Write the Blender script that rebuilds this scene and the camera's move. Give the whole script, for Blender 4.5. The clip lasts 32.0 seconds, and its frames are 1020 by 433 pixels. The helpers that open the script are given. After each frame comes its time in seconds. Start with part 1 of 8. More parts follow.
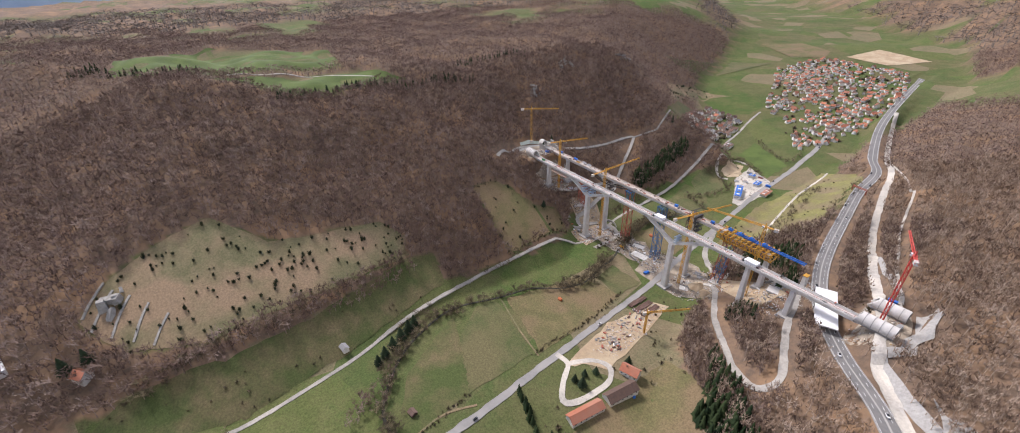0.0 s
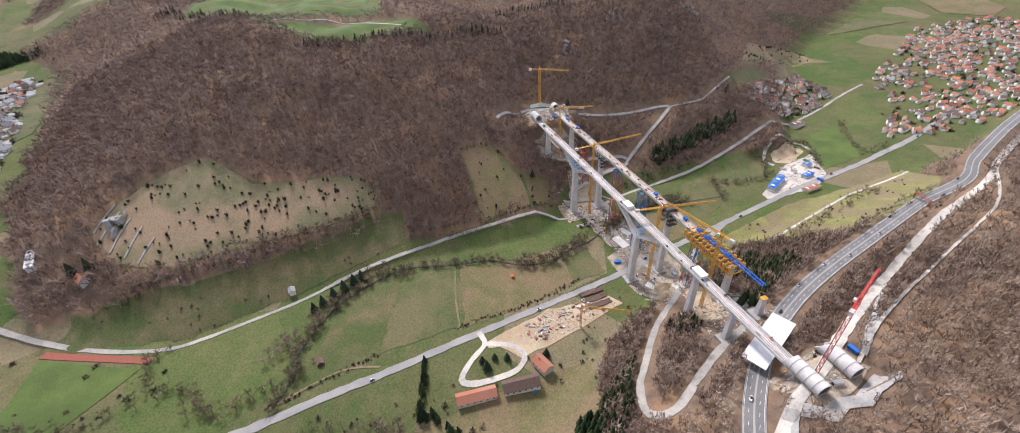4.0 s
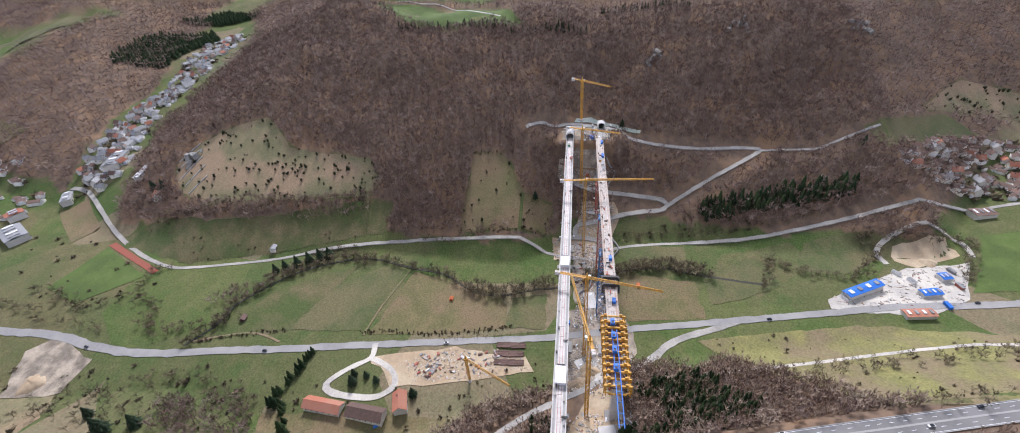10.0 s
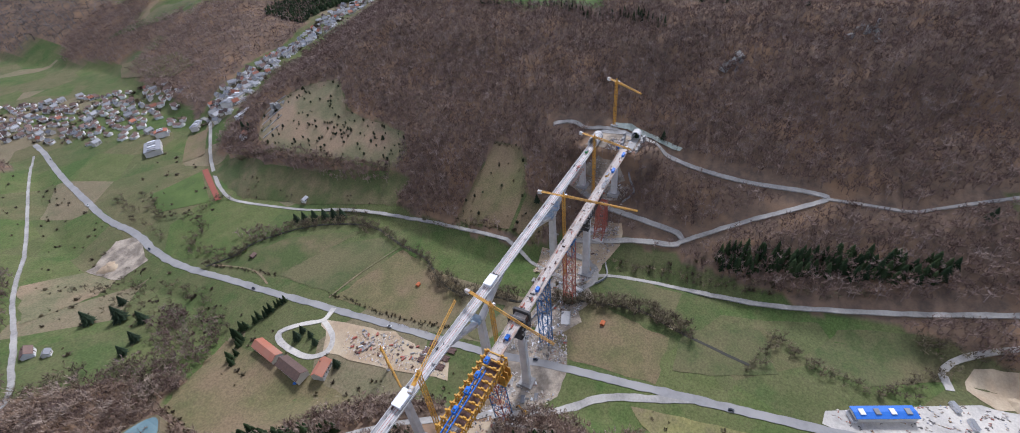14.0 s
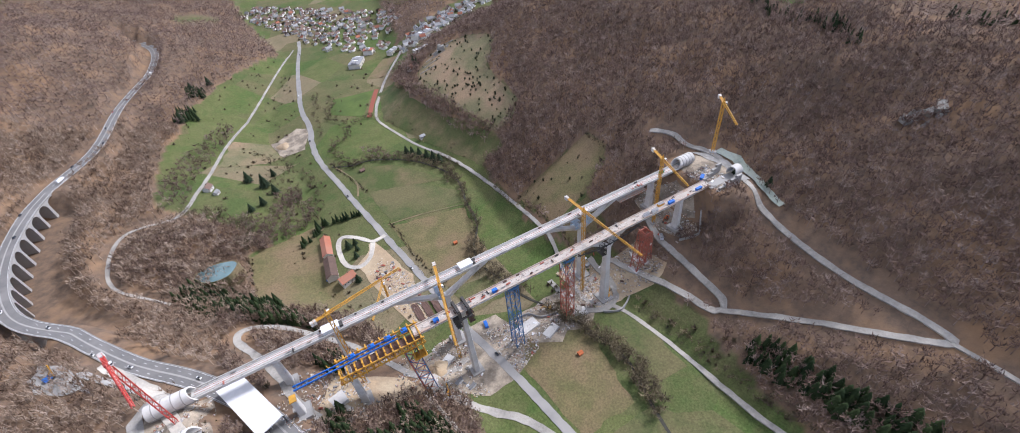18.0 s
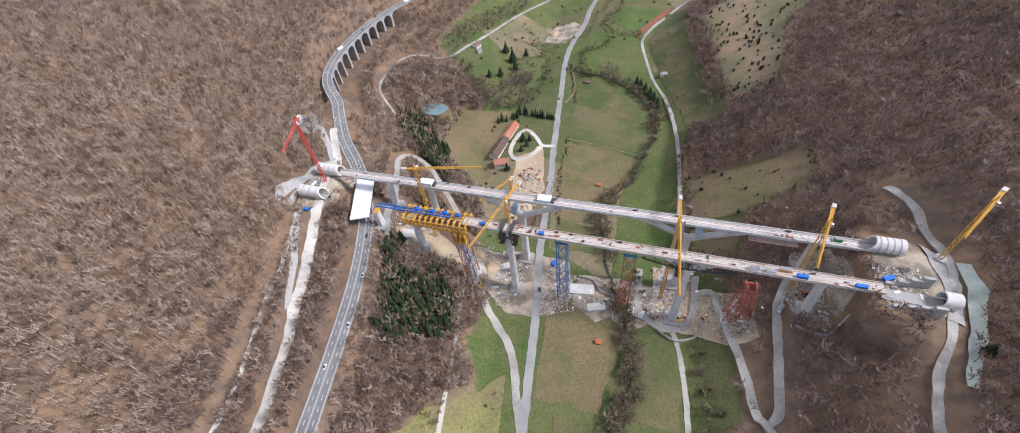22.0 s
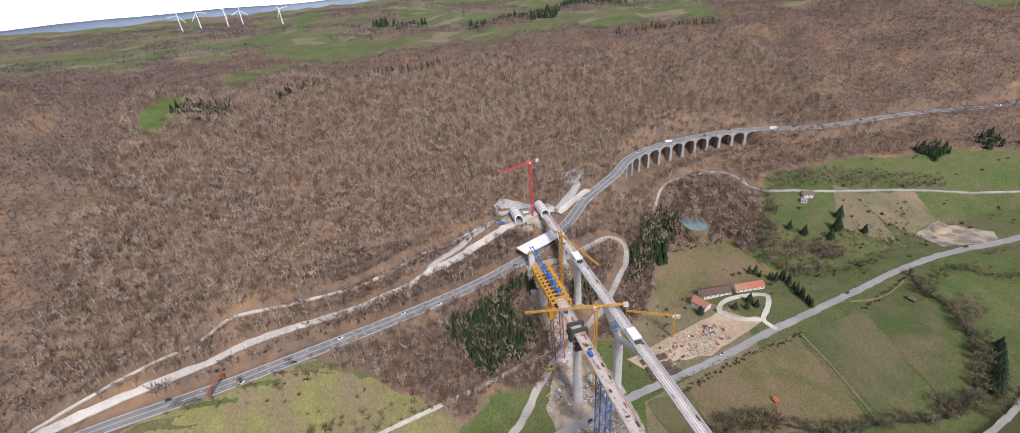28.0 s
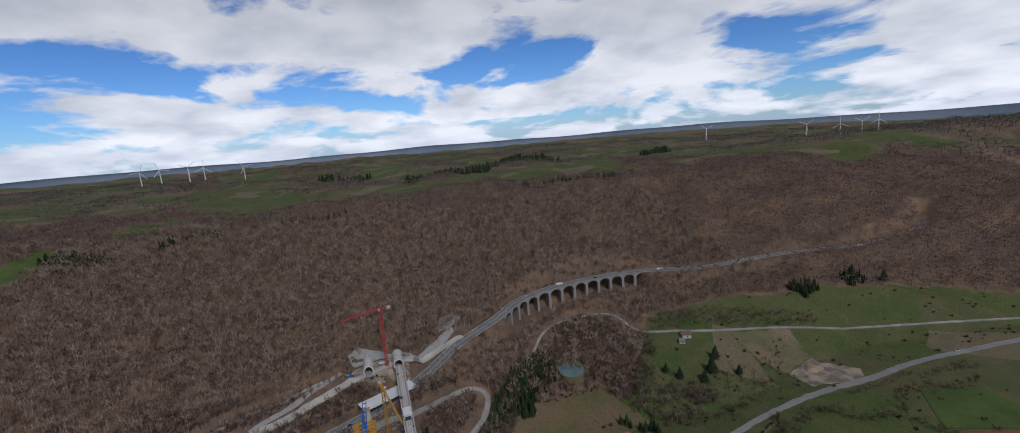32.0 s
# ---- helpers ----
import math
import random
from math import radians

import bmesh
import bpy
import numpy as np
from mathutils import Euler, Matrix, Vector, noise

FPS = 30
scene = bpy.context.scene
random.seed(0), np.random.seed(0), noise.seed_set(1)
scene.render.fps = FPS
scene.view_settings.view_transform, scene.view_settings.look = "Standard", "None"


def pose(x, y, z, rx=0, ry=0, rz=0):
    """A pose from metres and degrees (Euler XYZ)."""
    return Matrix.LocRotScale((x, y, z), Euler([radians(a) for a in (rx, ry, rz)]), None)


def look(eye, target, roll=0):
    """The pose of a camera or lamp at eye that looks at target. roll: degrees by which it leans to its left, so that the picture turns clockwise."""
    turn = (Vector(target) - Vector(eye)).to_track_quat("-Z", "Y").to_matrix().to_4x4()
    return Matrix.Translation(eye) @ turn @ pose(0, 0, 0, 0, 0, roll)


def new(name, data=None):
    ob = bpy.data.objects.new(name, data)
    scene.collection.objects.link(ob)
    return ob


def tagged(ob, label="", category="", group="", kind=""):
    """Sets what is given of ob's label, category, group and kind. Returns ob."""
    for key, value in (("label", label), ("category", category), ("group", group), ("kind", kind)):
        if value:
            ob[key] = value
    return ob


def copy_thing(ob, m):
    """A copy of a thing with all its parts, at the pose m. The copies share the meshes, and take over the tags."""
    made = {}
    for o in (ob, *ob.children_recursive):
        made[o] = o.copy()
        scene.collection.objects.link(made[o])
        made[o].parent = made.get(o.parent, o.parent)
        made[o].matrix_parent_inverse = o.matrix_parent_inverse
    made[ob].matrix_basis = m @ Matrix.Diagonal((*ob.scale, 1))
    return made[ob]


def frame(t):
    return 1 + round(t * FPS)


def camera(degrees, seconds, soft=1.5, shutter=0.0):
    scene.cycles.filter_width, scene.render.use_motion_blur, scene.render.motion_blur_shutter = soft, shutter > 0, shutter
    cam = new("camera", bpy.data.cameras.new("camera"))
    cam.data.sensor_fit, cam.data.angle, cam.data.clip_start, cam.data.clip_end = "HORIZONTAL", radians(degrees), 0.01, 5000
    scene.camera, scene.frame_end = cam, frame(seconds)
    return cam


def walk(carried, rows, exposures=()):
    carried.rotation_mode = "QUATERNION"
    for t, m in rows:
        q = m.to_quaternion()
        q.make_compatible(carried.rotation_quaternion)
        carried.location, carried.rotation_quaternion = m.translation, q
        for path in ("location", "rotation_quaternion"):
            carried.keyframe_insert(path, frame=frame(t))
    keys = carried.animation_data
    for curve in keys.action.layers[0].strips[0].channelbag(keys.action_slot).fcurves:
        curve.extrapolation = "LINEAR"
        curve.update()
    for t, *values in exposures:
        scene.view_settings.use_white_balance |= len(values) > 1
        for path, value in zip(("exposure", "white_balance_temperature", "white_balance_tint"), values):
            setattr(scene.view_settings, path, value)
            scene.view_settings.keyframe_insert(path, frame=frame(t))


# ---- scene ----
EXPOSURES = ((0.0, 0.2, 6450, 18), (3.5, 0.35, 6350, 17), (7.0, 0.4, 6150, 18), (9.0, 0.3, 6050, 17), (11.0, 0.2, 5850, 16), (13.0, -0.05, 5650, 16), (17.0, 0.3, 5950, 16), (21.0, 0.28, 5950, 15), (24.0, 0.33, 6250, 16), (26.5, 0.23, 6150, 15), (28.5, -0.3, 6250, 17), (30.0, -1.4, 6050, 15), (31.0, -1.2, 6250, 16), (32.0, -1.6, 5950, 13))
# BEGIN PATH
cam = camera(98.1, 32.0, soft=0.9)
PATH = [
    (0.0, -31.28, 274.91, 244.10, 60.07, 1.26, -124.21),
    (0.5, -36.69, 261.73, 245.31, 60.31, 1.34, -123.60),
    (1.0, -41.86, 248.46, 246.45, 59.42, 1.36, -123.34),
    (1.5, -46.68, 235.05, 247.37, 58.70, 1.05, -125.09),
    (2.0, -51.05, 221.47, 248.07, 57.64, 0.61, -127.81),
    (2.5, -54.96, 207.75, 248.49, 57.53, 0.98, -124.37),
    (3.0, -58.50, 193.86, 248.63, 54.51, 1.69, -117.51),
    (3.5, -61.70, 179.76, 248.42, 53.96, 2.35, -112.28),
    (5.5, -68.01, 118.72, 240.65, 54.79, 3.15, -105.33),
    (6.0, -67.00, 104.65, 239.90, 55.60, 3.42, -101.28),
    (6.5, -65.33, 90.87, 239.53, 56.95, 3.53, -98.62),
    (7.0, -63.06, 77.29, 239.52, 57.99, 3.60, -95.96),
    (7.5, -60.19, 63.81, 239.73, 57.77, 3.73, -93.33),
    (8.0, -56.94, 50.32, 240.05, 60.26, 3.85, -90.71),
    (8.5, -53.29, 36.87, 240.25, 59.94, 3.99, -88.06),
    (9.0, -49.20, 23.47, 240.32, 56.82, 4.03, -86.21),
    (9.5, -44.63, 10.11, 240.33, 55.59, 4.10, -84.46),
    (10.0, -39.58, -3.26, 240.43, 54.17, 4.16, -82.73),
    (10.5, -33.92, -16.60, 240.56, 55.72, 4.30, -80.06),
    (11.0, -27.72, -29.79, 240.66, 58.02, 4.45, -77.08),
    (11.5, -21.04, -42.69, 240.67, 59.68, 4.61, -73.74),
    (12.0, -13.90, -55.39, 240.60, 60.41, 4.80, -70.96),
    (12.5, -6.23, -67.92, 240.43, 59.48, 4.86, -69.43),
    (13.0, 1.94, -80.22, 240.20, 58.56, 4.92, -67.43),
    (13.5, 10.56, -92.22, 239.97, 56.22, 5.01, -65.03),
    (14.0, 19.54, -103.85, 239.86, 52.29, 5.15, -61.81),
    (14.5, 28.71, -115.16, 239.96, 51.09, 5.36, -57.05),
    (16.5, 68.33, -155.11, 243.43, 47.45, 5.01, -44.33),
    (17.0, 80.63, -162.02, 243.44, 47.66, 4.99, -39.82),
    (17.5, 93.48, -168.09, 243.30, 48.52, 5.20, -35.01),
    (18.0, 106.71, -173.27, 243.14, 50.17, 5.23, -30.39),
    (18.5, 120.11, -177.51, 243.10, 48.80, 5.30, -24.68),
    (19.0, 133.49, -180.82, 243.34, 47.76, 5.38, -19.25),
    (19.5, 146.86, -183.27, 243.81, 47.71, 5.38, -13.64),
    (20.0, 160.24, -184.90, 244.34, 46.78, 5.47, -7.03),
    (20.5, 173.60, -185.75, 244.80, 46.68, 5.48, -0.36),
    (21.0, 186.86, -185.76, 245.11, 45.10, 5.43, 5.53),
    (21.5, 199.91, -184.75, 245.23, 43.90, 5.37, 11.27),
    (22.0, 212.64, -182.64, 245.20, 44.19, 5.35, 16.93),
    (22.5, 224.96, -179.43, 244.99, 41.60, 5.35, 23.67),
    (23.0, 236.76, -175.14, 244.63, 42.47, 5.33, 30.10),
    (23.5, 248.01, -169.87, 244.12, 39.53, 5.23, 36.23),
    (24.0, 258.57, -163.77, 243.60, 38.45, 5.16, 43.06),
    (24.5, 268.33, -156.97, 243.05, 41.58, 5.07, 50.87),
    (25.0, 277.27, -149.57, 242.46, 45.12, 4.89, 58.63),
    (25.5, 285.44, -141.50, 241.60, 46.65, 4.74, 63.73),
    (26.0, 292.90, -132.86, 240.48, 50.10, 4.69, 66.74),
    (26.5, 299.80, -123.83, 239.23, 56.44, 4.64, 69.79),
    (28.5, 319.50, -83.64, 233.99, 64.53, 4.51, 77.68),
    (29.0, 323.04, -72.68, 233.24, 70.06, 4.49, 79.62),
    (29.5, 326.39, -61.52, 232.58, 71.46, 4.44, 77.03),
    (30.0, 329.64, -50.18, 231.94, 69.67, 4.38, 75.35),
    (30.5, 332.88, -38.67, 231.31, 67.81, 4.34, 74.05),
    (31.0, 336.12, -26.99, 230.64, 71.79, 4.31, 72.55),
    (31.5, 339.38, -15.15, 229.89, 76.89, 4.28, 72.00),
    (32.0, 342.64, -3.32, 229.07, 79.16, 4.33, 71.62),
]
walk(cam, [(t, pose(*p)) for t, *p in PATH], EXPOSURES)
# END PATH

UNIT = 0.70  # metres in one unit of the plan; places below are in plan units

# ---------------------------------------------------------------- light
SUN_AZ, SUN_EL = 8.0, 46.0
world = bpy.data.worlds.new("sky")
scene.world = world
world.use_nodes = True
wn, wl = world.node_tree.nodes, world.node_tree.links
wn.clear()
w_out = wn.new("ShaderNodeOutputWorld")
w_bg = wn.new("ShaderNodeBackground")
w_sky = wn.new("ShaderNodeTexSky")
w_sky.sky_type = "NISHITA"
w_sky.sun_disc = False
w_sky.sun_elevation = radians(SUN_EL)
w_sky.sun_rotation = radians(90 - SUN_AZ)
w_sky.air_density, w_sky.dust_density, w_sky.ozone_density = 1.0, 0.2, 3.0
w_bg.inputs["Strength"].default_value = 0.068
# broken cumulus over the blue: noise on a flat layer overhead
w_co = wn.new("ShaderNodeTexCoord")
w_sep = wn.new("ShaderNodeSeparateXYZ")
wl.new(w_co.outputs["Generated"], w_sep.inputs[0])
w_zz = wn.new("ShaderNodeMath"); w_zz.operation = "MAXIMUM"; w_zz.inputs[1].default_value = 0.0
w_up = wn.new("ShaderNodeMath"); w_up.operation = "ADD"; w_up.inputs[1].default_value = 0.10
wl.new(w_sep.outputs["Z"], w_up.inputs[0])
wl.new(w_up.outputs[0], w_zz.inputs[0])
w_za = wn.new("ShaderNodeMath"); w_za.operation = "ADD"; w_za.inputs[1].default_value = 0.16
wl.new(w_zz.outputs[0], w_za.inputs[0])
w_dx = wn.new("ShaderNodeMath"); w_dx.operation = "DIVIDE"
w_dy = wn.new("ShaderNodeMath"); w_dy.operation = "DIVIDE"
wl.new(w_sep.outputs["X"], w_dx.inputs[0]); wl.new(w_za.outputs[0], w_dx.inputs[1])
wl.new(w_sep.outputs["Y"], w_dy.inputs[0]); wl.new(w_za.outputs[0], w_dy.inputs[1])
w_cmb = wn.new("ShaderNodeCombineXYZ")
wl.new(w_dx.outputs[0], w_cmb.inputs["X"]); wl.new(w_dy.outputs[0], w_cmb.inputs["Y"])
w_n = wn.new("ShaderNodeTexNoise")
w_n.inputs["Scale"].default_value = 1.15
w_n.inputs["Detail"].default_value = 9.0
w_n.inputs["Roughness"].default_value = 0.56
w_n.inputs["Distortion"].default_value = 0.25
wl.new(w_cmb.outputs[0], w_n.inputs["Vector"])
w_cov = wn.new("ShaderNodeValToRGB")
w_cov.color_ramp.elements[0].position = 0.44
w_cov.color_ramp.elements[1].position = 0.50
wl.new(w_n.outputs[0], w_cov.inputs[0])
w_n2 = wn.new("ShaderNodeTexNoise")
w_n2.inputs["Scale"].default_value = 1.9
w_n2.inputs["Detail"].default_value = 7.0
wl.new(w_cmb.outputs[0], w_n2.inputs["Vector"])
w_shade = wn.new("ShaderNodeValToRGB")
w_shade.color_ramp.elements[0].position = 0.36
w_shade.color_ramp.elements[0].color = (7.4, 7.8, 8.4, 1)
w_shade.color_ramp.elements[1].position = 0.6
w_shade.color_ramp.elements[1].color = (11.5, 11.5, 11.5, 1)
wl.new(w_n2.outputs[0], w_shade.inputs[0])
w_mix = wn.new("ShaderNodeMixRGB")
wl.new(w_cov.outputs[0], w_mix.inputs["Fac"])
w_blue = wn.new("ShaderNodeMixRGB")
w_blue.blend_type = "MULTIPLY"
w_blue.inputs["Fac"].default_value = 1.0
w_blue.inputs[2].default_value = (0.55, 0.85, 1.30, 1)
wl.new(w_sky.outputs[0], w_blue.inputs[1])
wl.new(w_blue.outputs[0], w_mix.inputs[1])
wl.new(w_shade.outputs[0], w_mix.inputs[2])
# pale haze towards the horizon
w_hz = wn.new("ShaderNodeMapRange")
w_hz.inputs["From Min"].default_value = -0.11
w_hz.inputs["From Max"].default_value = 0.03
w_hz.inputs["To Min"].default_value = 0.9
w_hz.inputs["To Max"].default_value = 0.0
wl.new(w_sep.outputs["Z"], w_hz.inputs["Value"])
w_mix2 = wn.new("ShaderNodeMixRGB")
w_mix2.inputs[2].default_value = (7.2, 8.0, 9.2, 1)
wl.new(w_hz.outputs[0], w_mix2.inputs["Fac"])
wl.new(w_mix.outputs[0], w_mix2.inputs[1])
# the low sky is brighter: sunlit cloud and haze seen edge-on
w_lo = wn.new("ShaderNodeMapRange")
w_lo.inputs["From Min"].default_value = 0.02
w_lo.inputs["From Max"].default_value = 0.5
w_lo.inputs["To Min"].default_value = 3.6
w_lo.inputs["To Max"].default_value = 1.0
wl.new(w_sep.outputs["Z"], w_lo.inputs["Value"])
w_sc = wn.new("ShaderNodeVectorMath"); w_sc.operation = "SCALE"
wl.new(w_mix2.outputs[0], w_sc.inputs[0])
wl.new(w_lo.outputs[0], w_sc.inputs["Scale"])
wl.new(w_sc.outputs[0], w_bg.inputs["Color"])
wl.new(w_bg.outputs[0], w_out.inputs["Surface"])

sun = new("sun", bpy.data.lights.new("sun", "SUN"))
sun.data.energy = 4.0
sun.data.angle = radians(13.0)
sun.data.color = (1.0, 0.965, 0.925)
_sd = Vector((math.cos(radians(SUN_EL)) * math.cos(radians(SUN_AZ)), math.cos(radians(SUN_EL)) * math.sin(radians(SUN_AZ)), math.sin(radians(SUN_EL))))
sun.matrix_world = look(_sd * 100, (0, 0, 0))

# ---------------------------------------------------------------- materials


def make_mat(name, col, col2=None, scale=0.2, rough=0.9, metal=0.0, bump=0.0, col3=None, scale3=0.02, spread=0.6, per_object=0.0, per_island=0.0, detail=6.0, stretch=None, speckle=None):
    """Two-scale procedural surface: a fine mix of col and col2, and broad stains of col3."""
    if speckle is None:
        speckle = 0.36 if bump >= 0.2 and ("grass" in name or "field" in name or "meadow" in name) else 0.16 if bump >= 0.2 else 0.0
    m = bpy.data.materials.new(name)
    m.use_nodes = True
    n, l = m.node_tree.nodes, m.node_tree.links
    b = n["Principled BSDF"]
    b.inputs["Roughness"].default_value = rough
    b.inputs["Metallic"].default_value = metal
    b.inputs["Specular IOR Level"].default_value = 0.3
    col2 = col2 or tuple(c * 0.75 for c in col)
    g = n.new("ShaderNodeNewGeometry")
    vec = g.outputs["Position"]
    if stretch:
        mp = n.new("ShaderNodeMapping")
        mp.inputs["Scale"].default_value = stretch
        l.new(vec, mp.inputs["Vector"])
        vec = mp.outputs[0]
    t1 = n.new("ShaderNodeTexNoise")
    t1.inputs["Scale"].default_value = scale / UNIT
    t1.inputs["Detail"].default_value = detail
    t1.inputs["Roughness"].default_value = 0.65
    l.new(vec, t1.inputs["Vector"])
    r1 = n.new("ShaderNodeValToRGB")
    r1.color_ramp.elements[0].position = 0.5 - spread / 4
    r1.color_ramp.elements[1].position = 0.5 + spread / 4
    r1.color_ramp.elements[0].color = (*col, 1)
    r1.color_ramp.elements[1].color = (*col2, 1)
    l.new(t1.outputs[0], r1.inputs[0])
    out = r1.outputs[0]
    if col3:
        t2 = n.new("ShaderNodeTexNoise")
        t2.inputs["Scale"].default_value = scale3 / UNIT
        t2.inputs["Detail"].default_value = 4.0
        l.new(vec, t2.inputs["Vector"])
        r2 = n.new("ShaderNodeValToRGB")
        r2.color_ramp.elements[0].position = 0.42
        r2.color_ramp.elements[1].position = 0.62
        l.new(t2.outputs[0], r2.inputs[0])
        mx = n.new("ShaderNodeMixRGB")
        l.new(r2.outputs[0], mx.inputs["Fac"])
        l.new(out, mx.inputs[1])
        mx.inputs[2].default_value = (*col3, 1)
        out = mx.outputs[0]
    if speckle:
        # blades, clods and stones: fine light-and-dark speckle
        t4 = n.new("ShaderNodeTexNoise")
        t4.inputs["Scale"].default_value = 0.55 / UNIT
        t4.inputs["Detail"].default_value = 5.0
        t4.inputs["Roughness"].default_value = 0.75
        l.new(vec, t4.inputs["Vector"])
        m4 = n.new("ShaderNodeMapRange")
        m4.inputs["From Min"].default_value, m4.inputs["From Max"].default_value = 0.3, 0.7
        m4.inputs["To Min"].default_value, m4.inputs["To Max"].default_value = 1 - speckle, 1 + speckle
        l.new(t4.outputs[0], m4.inputs["Value"])
        h4 = n.new("ShaderNodeHueSaturation")
        l.new(m4.outputs[0], h4.inputs["Value"])
        l.new(out, h4.inputs["Color"])
        out = h4.outputs[0]
    for amount, source in ((per_object, "obj"), (per_island, "isl")):
        if amount:
            if source == "obj":
                rnd = n.new("ShaderNodeObjectInfo").outputs["Random"]
            else:
                rnd = g.outputs["Random Per Island"]
            mr = n.new("ShaderNodeMapRange")
            mr.inputs["To Min"].default_value = 1 - amount
            mr.inputs["To Max"].default_value = 1 + amount
            l.new(rnd, mr.inputs["Value"])
            hs = n.new("ShaderNodeHueSaturation")
            l.new(mr.outputs[0], hs.inputs["Value"])
            l.new(out, hs.inputs["Color"])
            out = hs.outputs[0]
    l.new(out, b.inputs["Base Color"])
    if bump:
        bp = n.new("ShaderNodeBump")
        bp.inputs["Strength"].default_value = bump
        bp.inputs["Distance"].default_value = 0.5
        l.new(t1.outputs[0], bp.inputs["Height"])
        l.new(bp.outputs[0], b.inputs["Normal"])
    return m


M_GRASS = make_mat("meadow_grass", (0.084, 0.090, 0.034), (0.145, 0.116, 0.060), 0.06, 0.95, bump=0.3, col3=(0.066, 0.088, 0.026), scale3=0.024, detail=11.0)
M_FIELD = make_mat("green_field", (0.068, 0.090, 0.029), (0.106, 0.104, 0.046), 0.07, 0.95, bump=0.3, col3=(0.128, 0.114, 0.054), scale3=0.022, detail=11.0)
M_FRESH = make_mat("fresh_green_turf", (0.078, 0.118, 0.026), (0.098, 0.134, 0.036), 0.07, 0.95, bump=0.3, col3=(0.066, 0.098, 0.024), scale3=0.03, detail=10.0, speckle=0.2)
M_DRY = make_mat("dry_heath_grass", (0.175, 0.155, 0.082), (0.125, 0.122, 0.06), 0.07, 0.95, bump=0.3, col3=(0.26, 0.185, 0.115), scale3=0.02)
M_PALE = make_mat("pale_meadow", (0.163, 0.132, 0.064), (0.110, 0.106, 0.044), 0.06, 0.95, bump=0.3, col3=(0.176, 0.128, 0.072), scale3=0.024, detail=11.0)
M_EARTH = make_mat("churned_site_earth", (0.25, 0.21, 0.165), (0.16, 0.132, 0.10), 0.22, 0.95, bump=0.5, col3=(0.40, 0.335, 0.255), scale3=0.075, detail=10.0, speckle=0.25)
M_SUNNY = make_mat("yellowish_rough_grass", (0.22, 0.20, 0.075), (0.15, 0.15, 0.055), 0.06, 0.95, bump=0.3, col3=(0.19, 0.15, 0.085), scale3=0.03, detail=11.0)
M_SOIL = make_mat("tan_earth", (0.42, 0.315, 0.20), (0.33, 0.25, 0.165), 0.15, 0.95, bump=0.4, col3=(0.46, 0.37, 0.25), scale3=0.045)
M_GRAVEL = make_mat("pale_gravel", (0.47, 0.44, 0.39), (0.36, 0.335, 0.30), 0.3, 0.95, bump=0.3, col3=(0.55, 0.51, 0.44), scale3=0.03)
M_ASPHALT = make_mat("grey_asphalt", (0.27, 0.262, 0.25), (0.23, 0.223, 0.215), 0.3, 0.85, bump=0.05, col3=(0.31, 0.298, 0.28), scale3=0.04)
M_HWY = make_mat("worn_motorway_asphalt", (0.185, 0.18, 0.175), (0.15, 0.147, 0.143), 0.4, 0.9, col3=(0.215, 0.208, 0.20), scale3=0.05)
M_CONC = make_mat("concrete", (0.57, 0.545, 0.51), (0.48, 0.46, 0.43), 0.5, 0.85, bump=0.05, col3=(0.60, 0.58, 0.55), scale3=0.12)
M_CONC_D = make_mat("weathered_concrete", (0.36, 0.35, 0.335), (0.30, 0.29, 0.275), 0.4, 0.9, bump=0.08, col3=(0.34, 0.33, 0.31), scale3=0.1)
M_SHOT = make_mat("sprayed_concrete", (0.40, 0.385, 0.36), (0.28, 0.27, 0.25), 0.35, 0.95, bump=0.5, col3=(0.33, 0.32, 0.30), scale3=0.06)
M_PALEGREEN = make_mat("pale_green_sprayed_bank", (0.42, 0.47, 0.40), (0.34, 0.38, 0.32), 0.25, 0.95, bump=0.4, col3=(0.48, 0.52, 0.45), scale3=0.05)
M_FORMW = make_mat("dusty_edge_formwork", (0.50, 0.44, 0.385), (0.41, 0.35, 0.305), 0.6, 0.85, col3=(0.42, 0.31, 0.245), scale3=0.15)
M_LANE = make_mat("grey_lane_gravel", (0.32, 0.303, 0.275), (0.245, 0.232, 0.208), 0.3, 0.95, bump=0.2, col3=(0.39, 0.365, 0.325), scale3=0.04)
M_WHITE = make_mat("white_sheeting", (0.80, 0.80, 0.80), (0.74, 0.74, 0.74), 0.3, 0.6, col3=(0.70, 0.70, 0.70), scale3=0.08)
M_YELLOW = make_mat("crane_yellow", (0.62, 0.33, 0.045), (0.52, 0.27, 0.04), 0.8, 0.55, col3=(0.48, 0.27, 0.06), scale3=0.2)
M_RED = make_mat("crane_red", (0.55, 0.06, 0.045), (0.45, 0.05, 0.04), 0.8, 0.5, col3=(0.50, 0.10, 0.08), scale3=0.2)
M_RUST = make_mat("rust_red_steel", (0.42, 0.115, 0.075), (0.33, 0.09, 0.06), 0.8, 0.65, col3=(0.36, 0.14, 0.10), scale3=0.2)
M_BLUE = make_mat("steel_blue_paint", (0.05, 0.15, 0.33), (0.04, 0.12, 0.27), 0.8, 0.55, col3=(0.08, 0.17, 0.31), scale3=0.2)
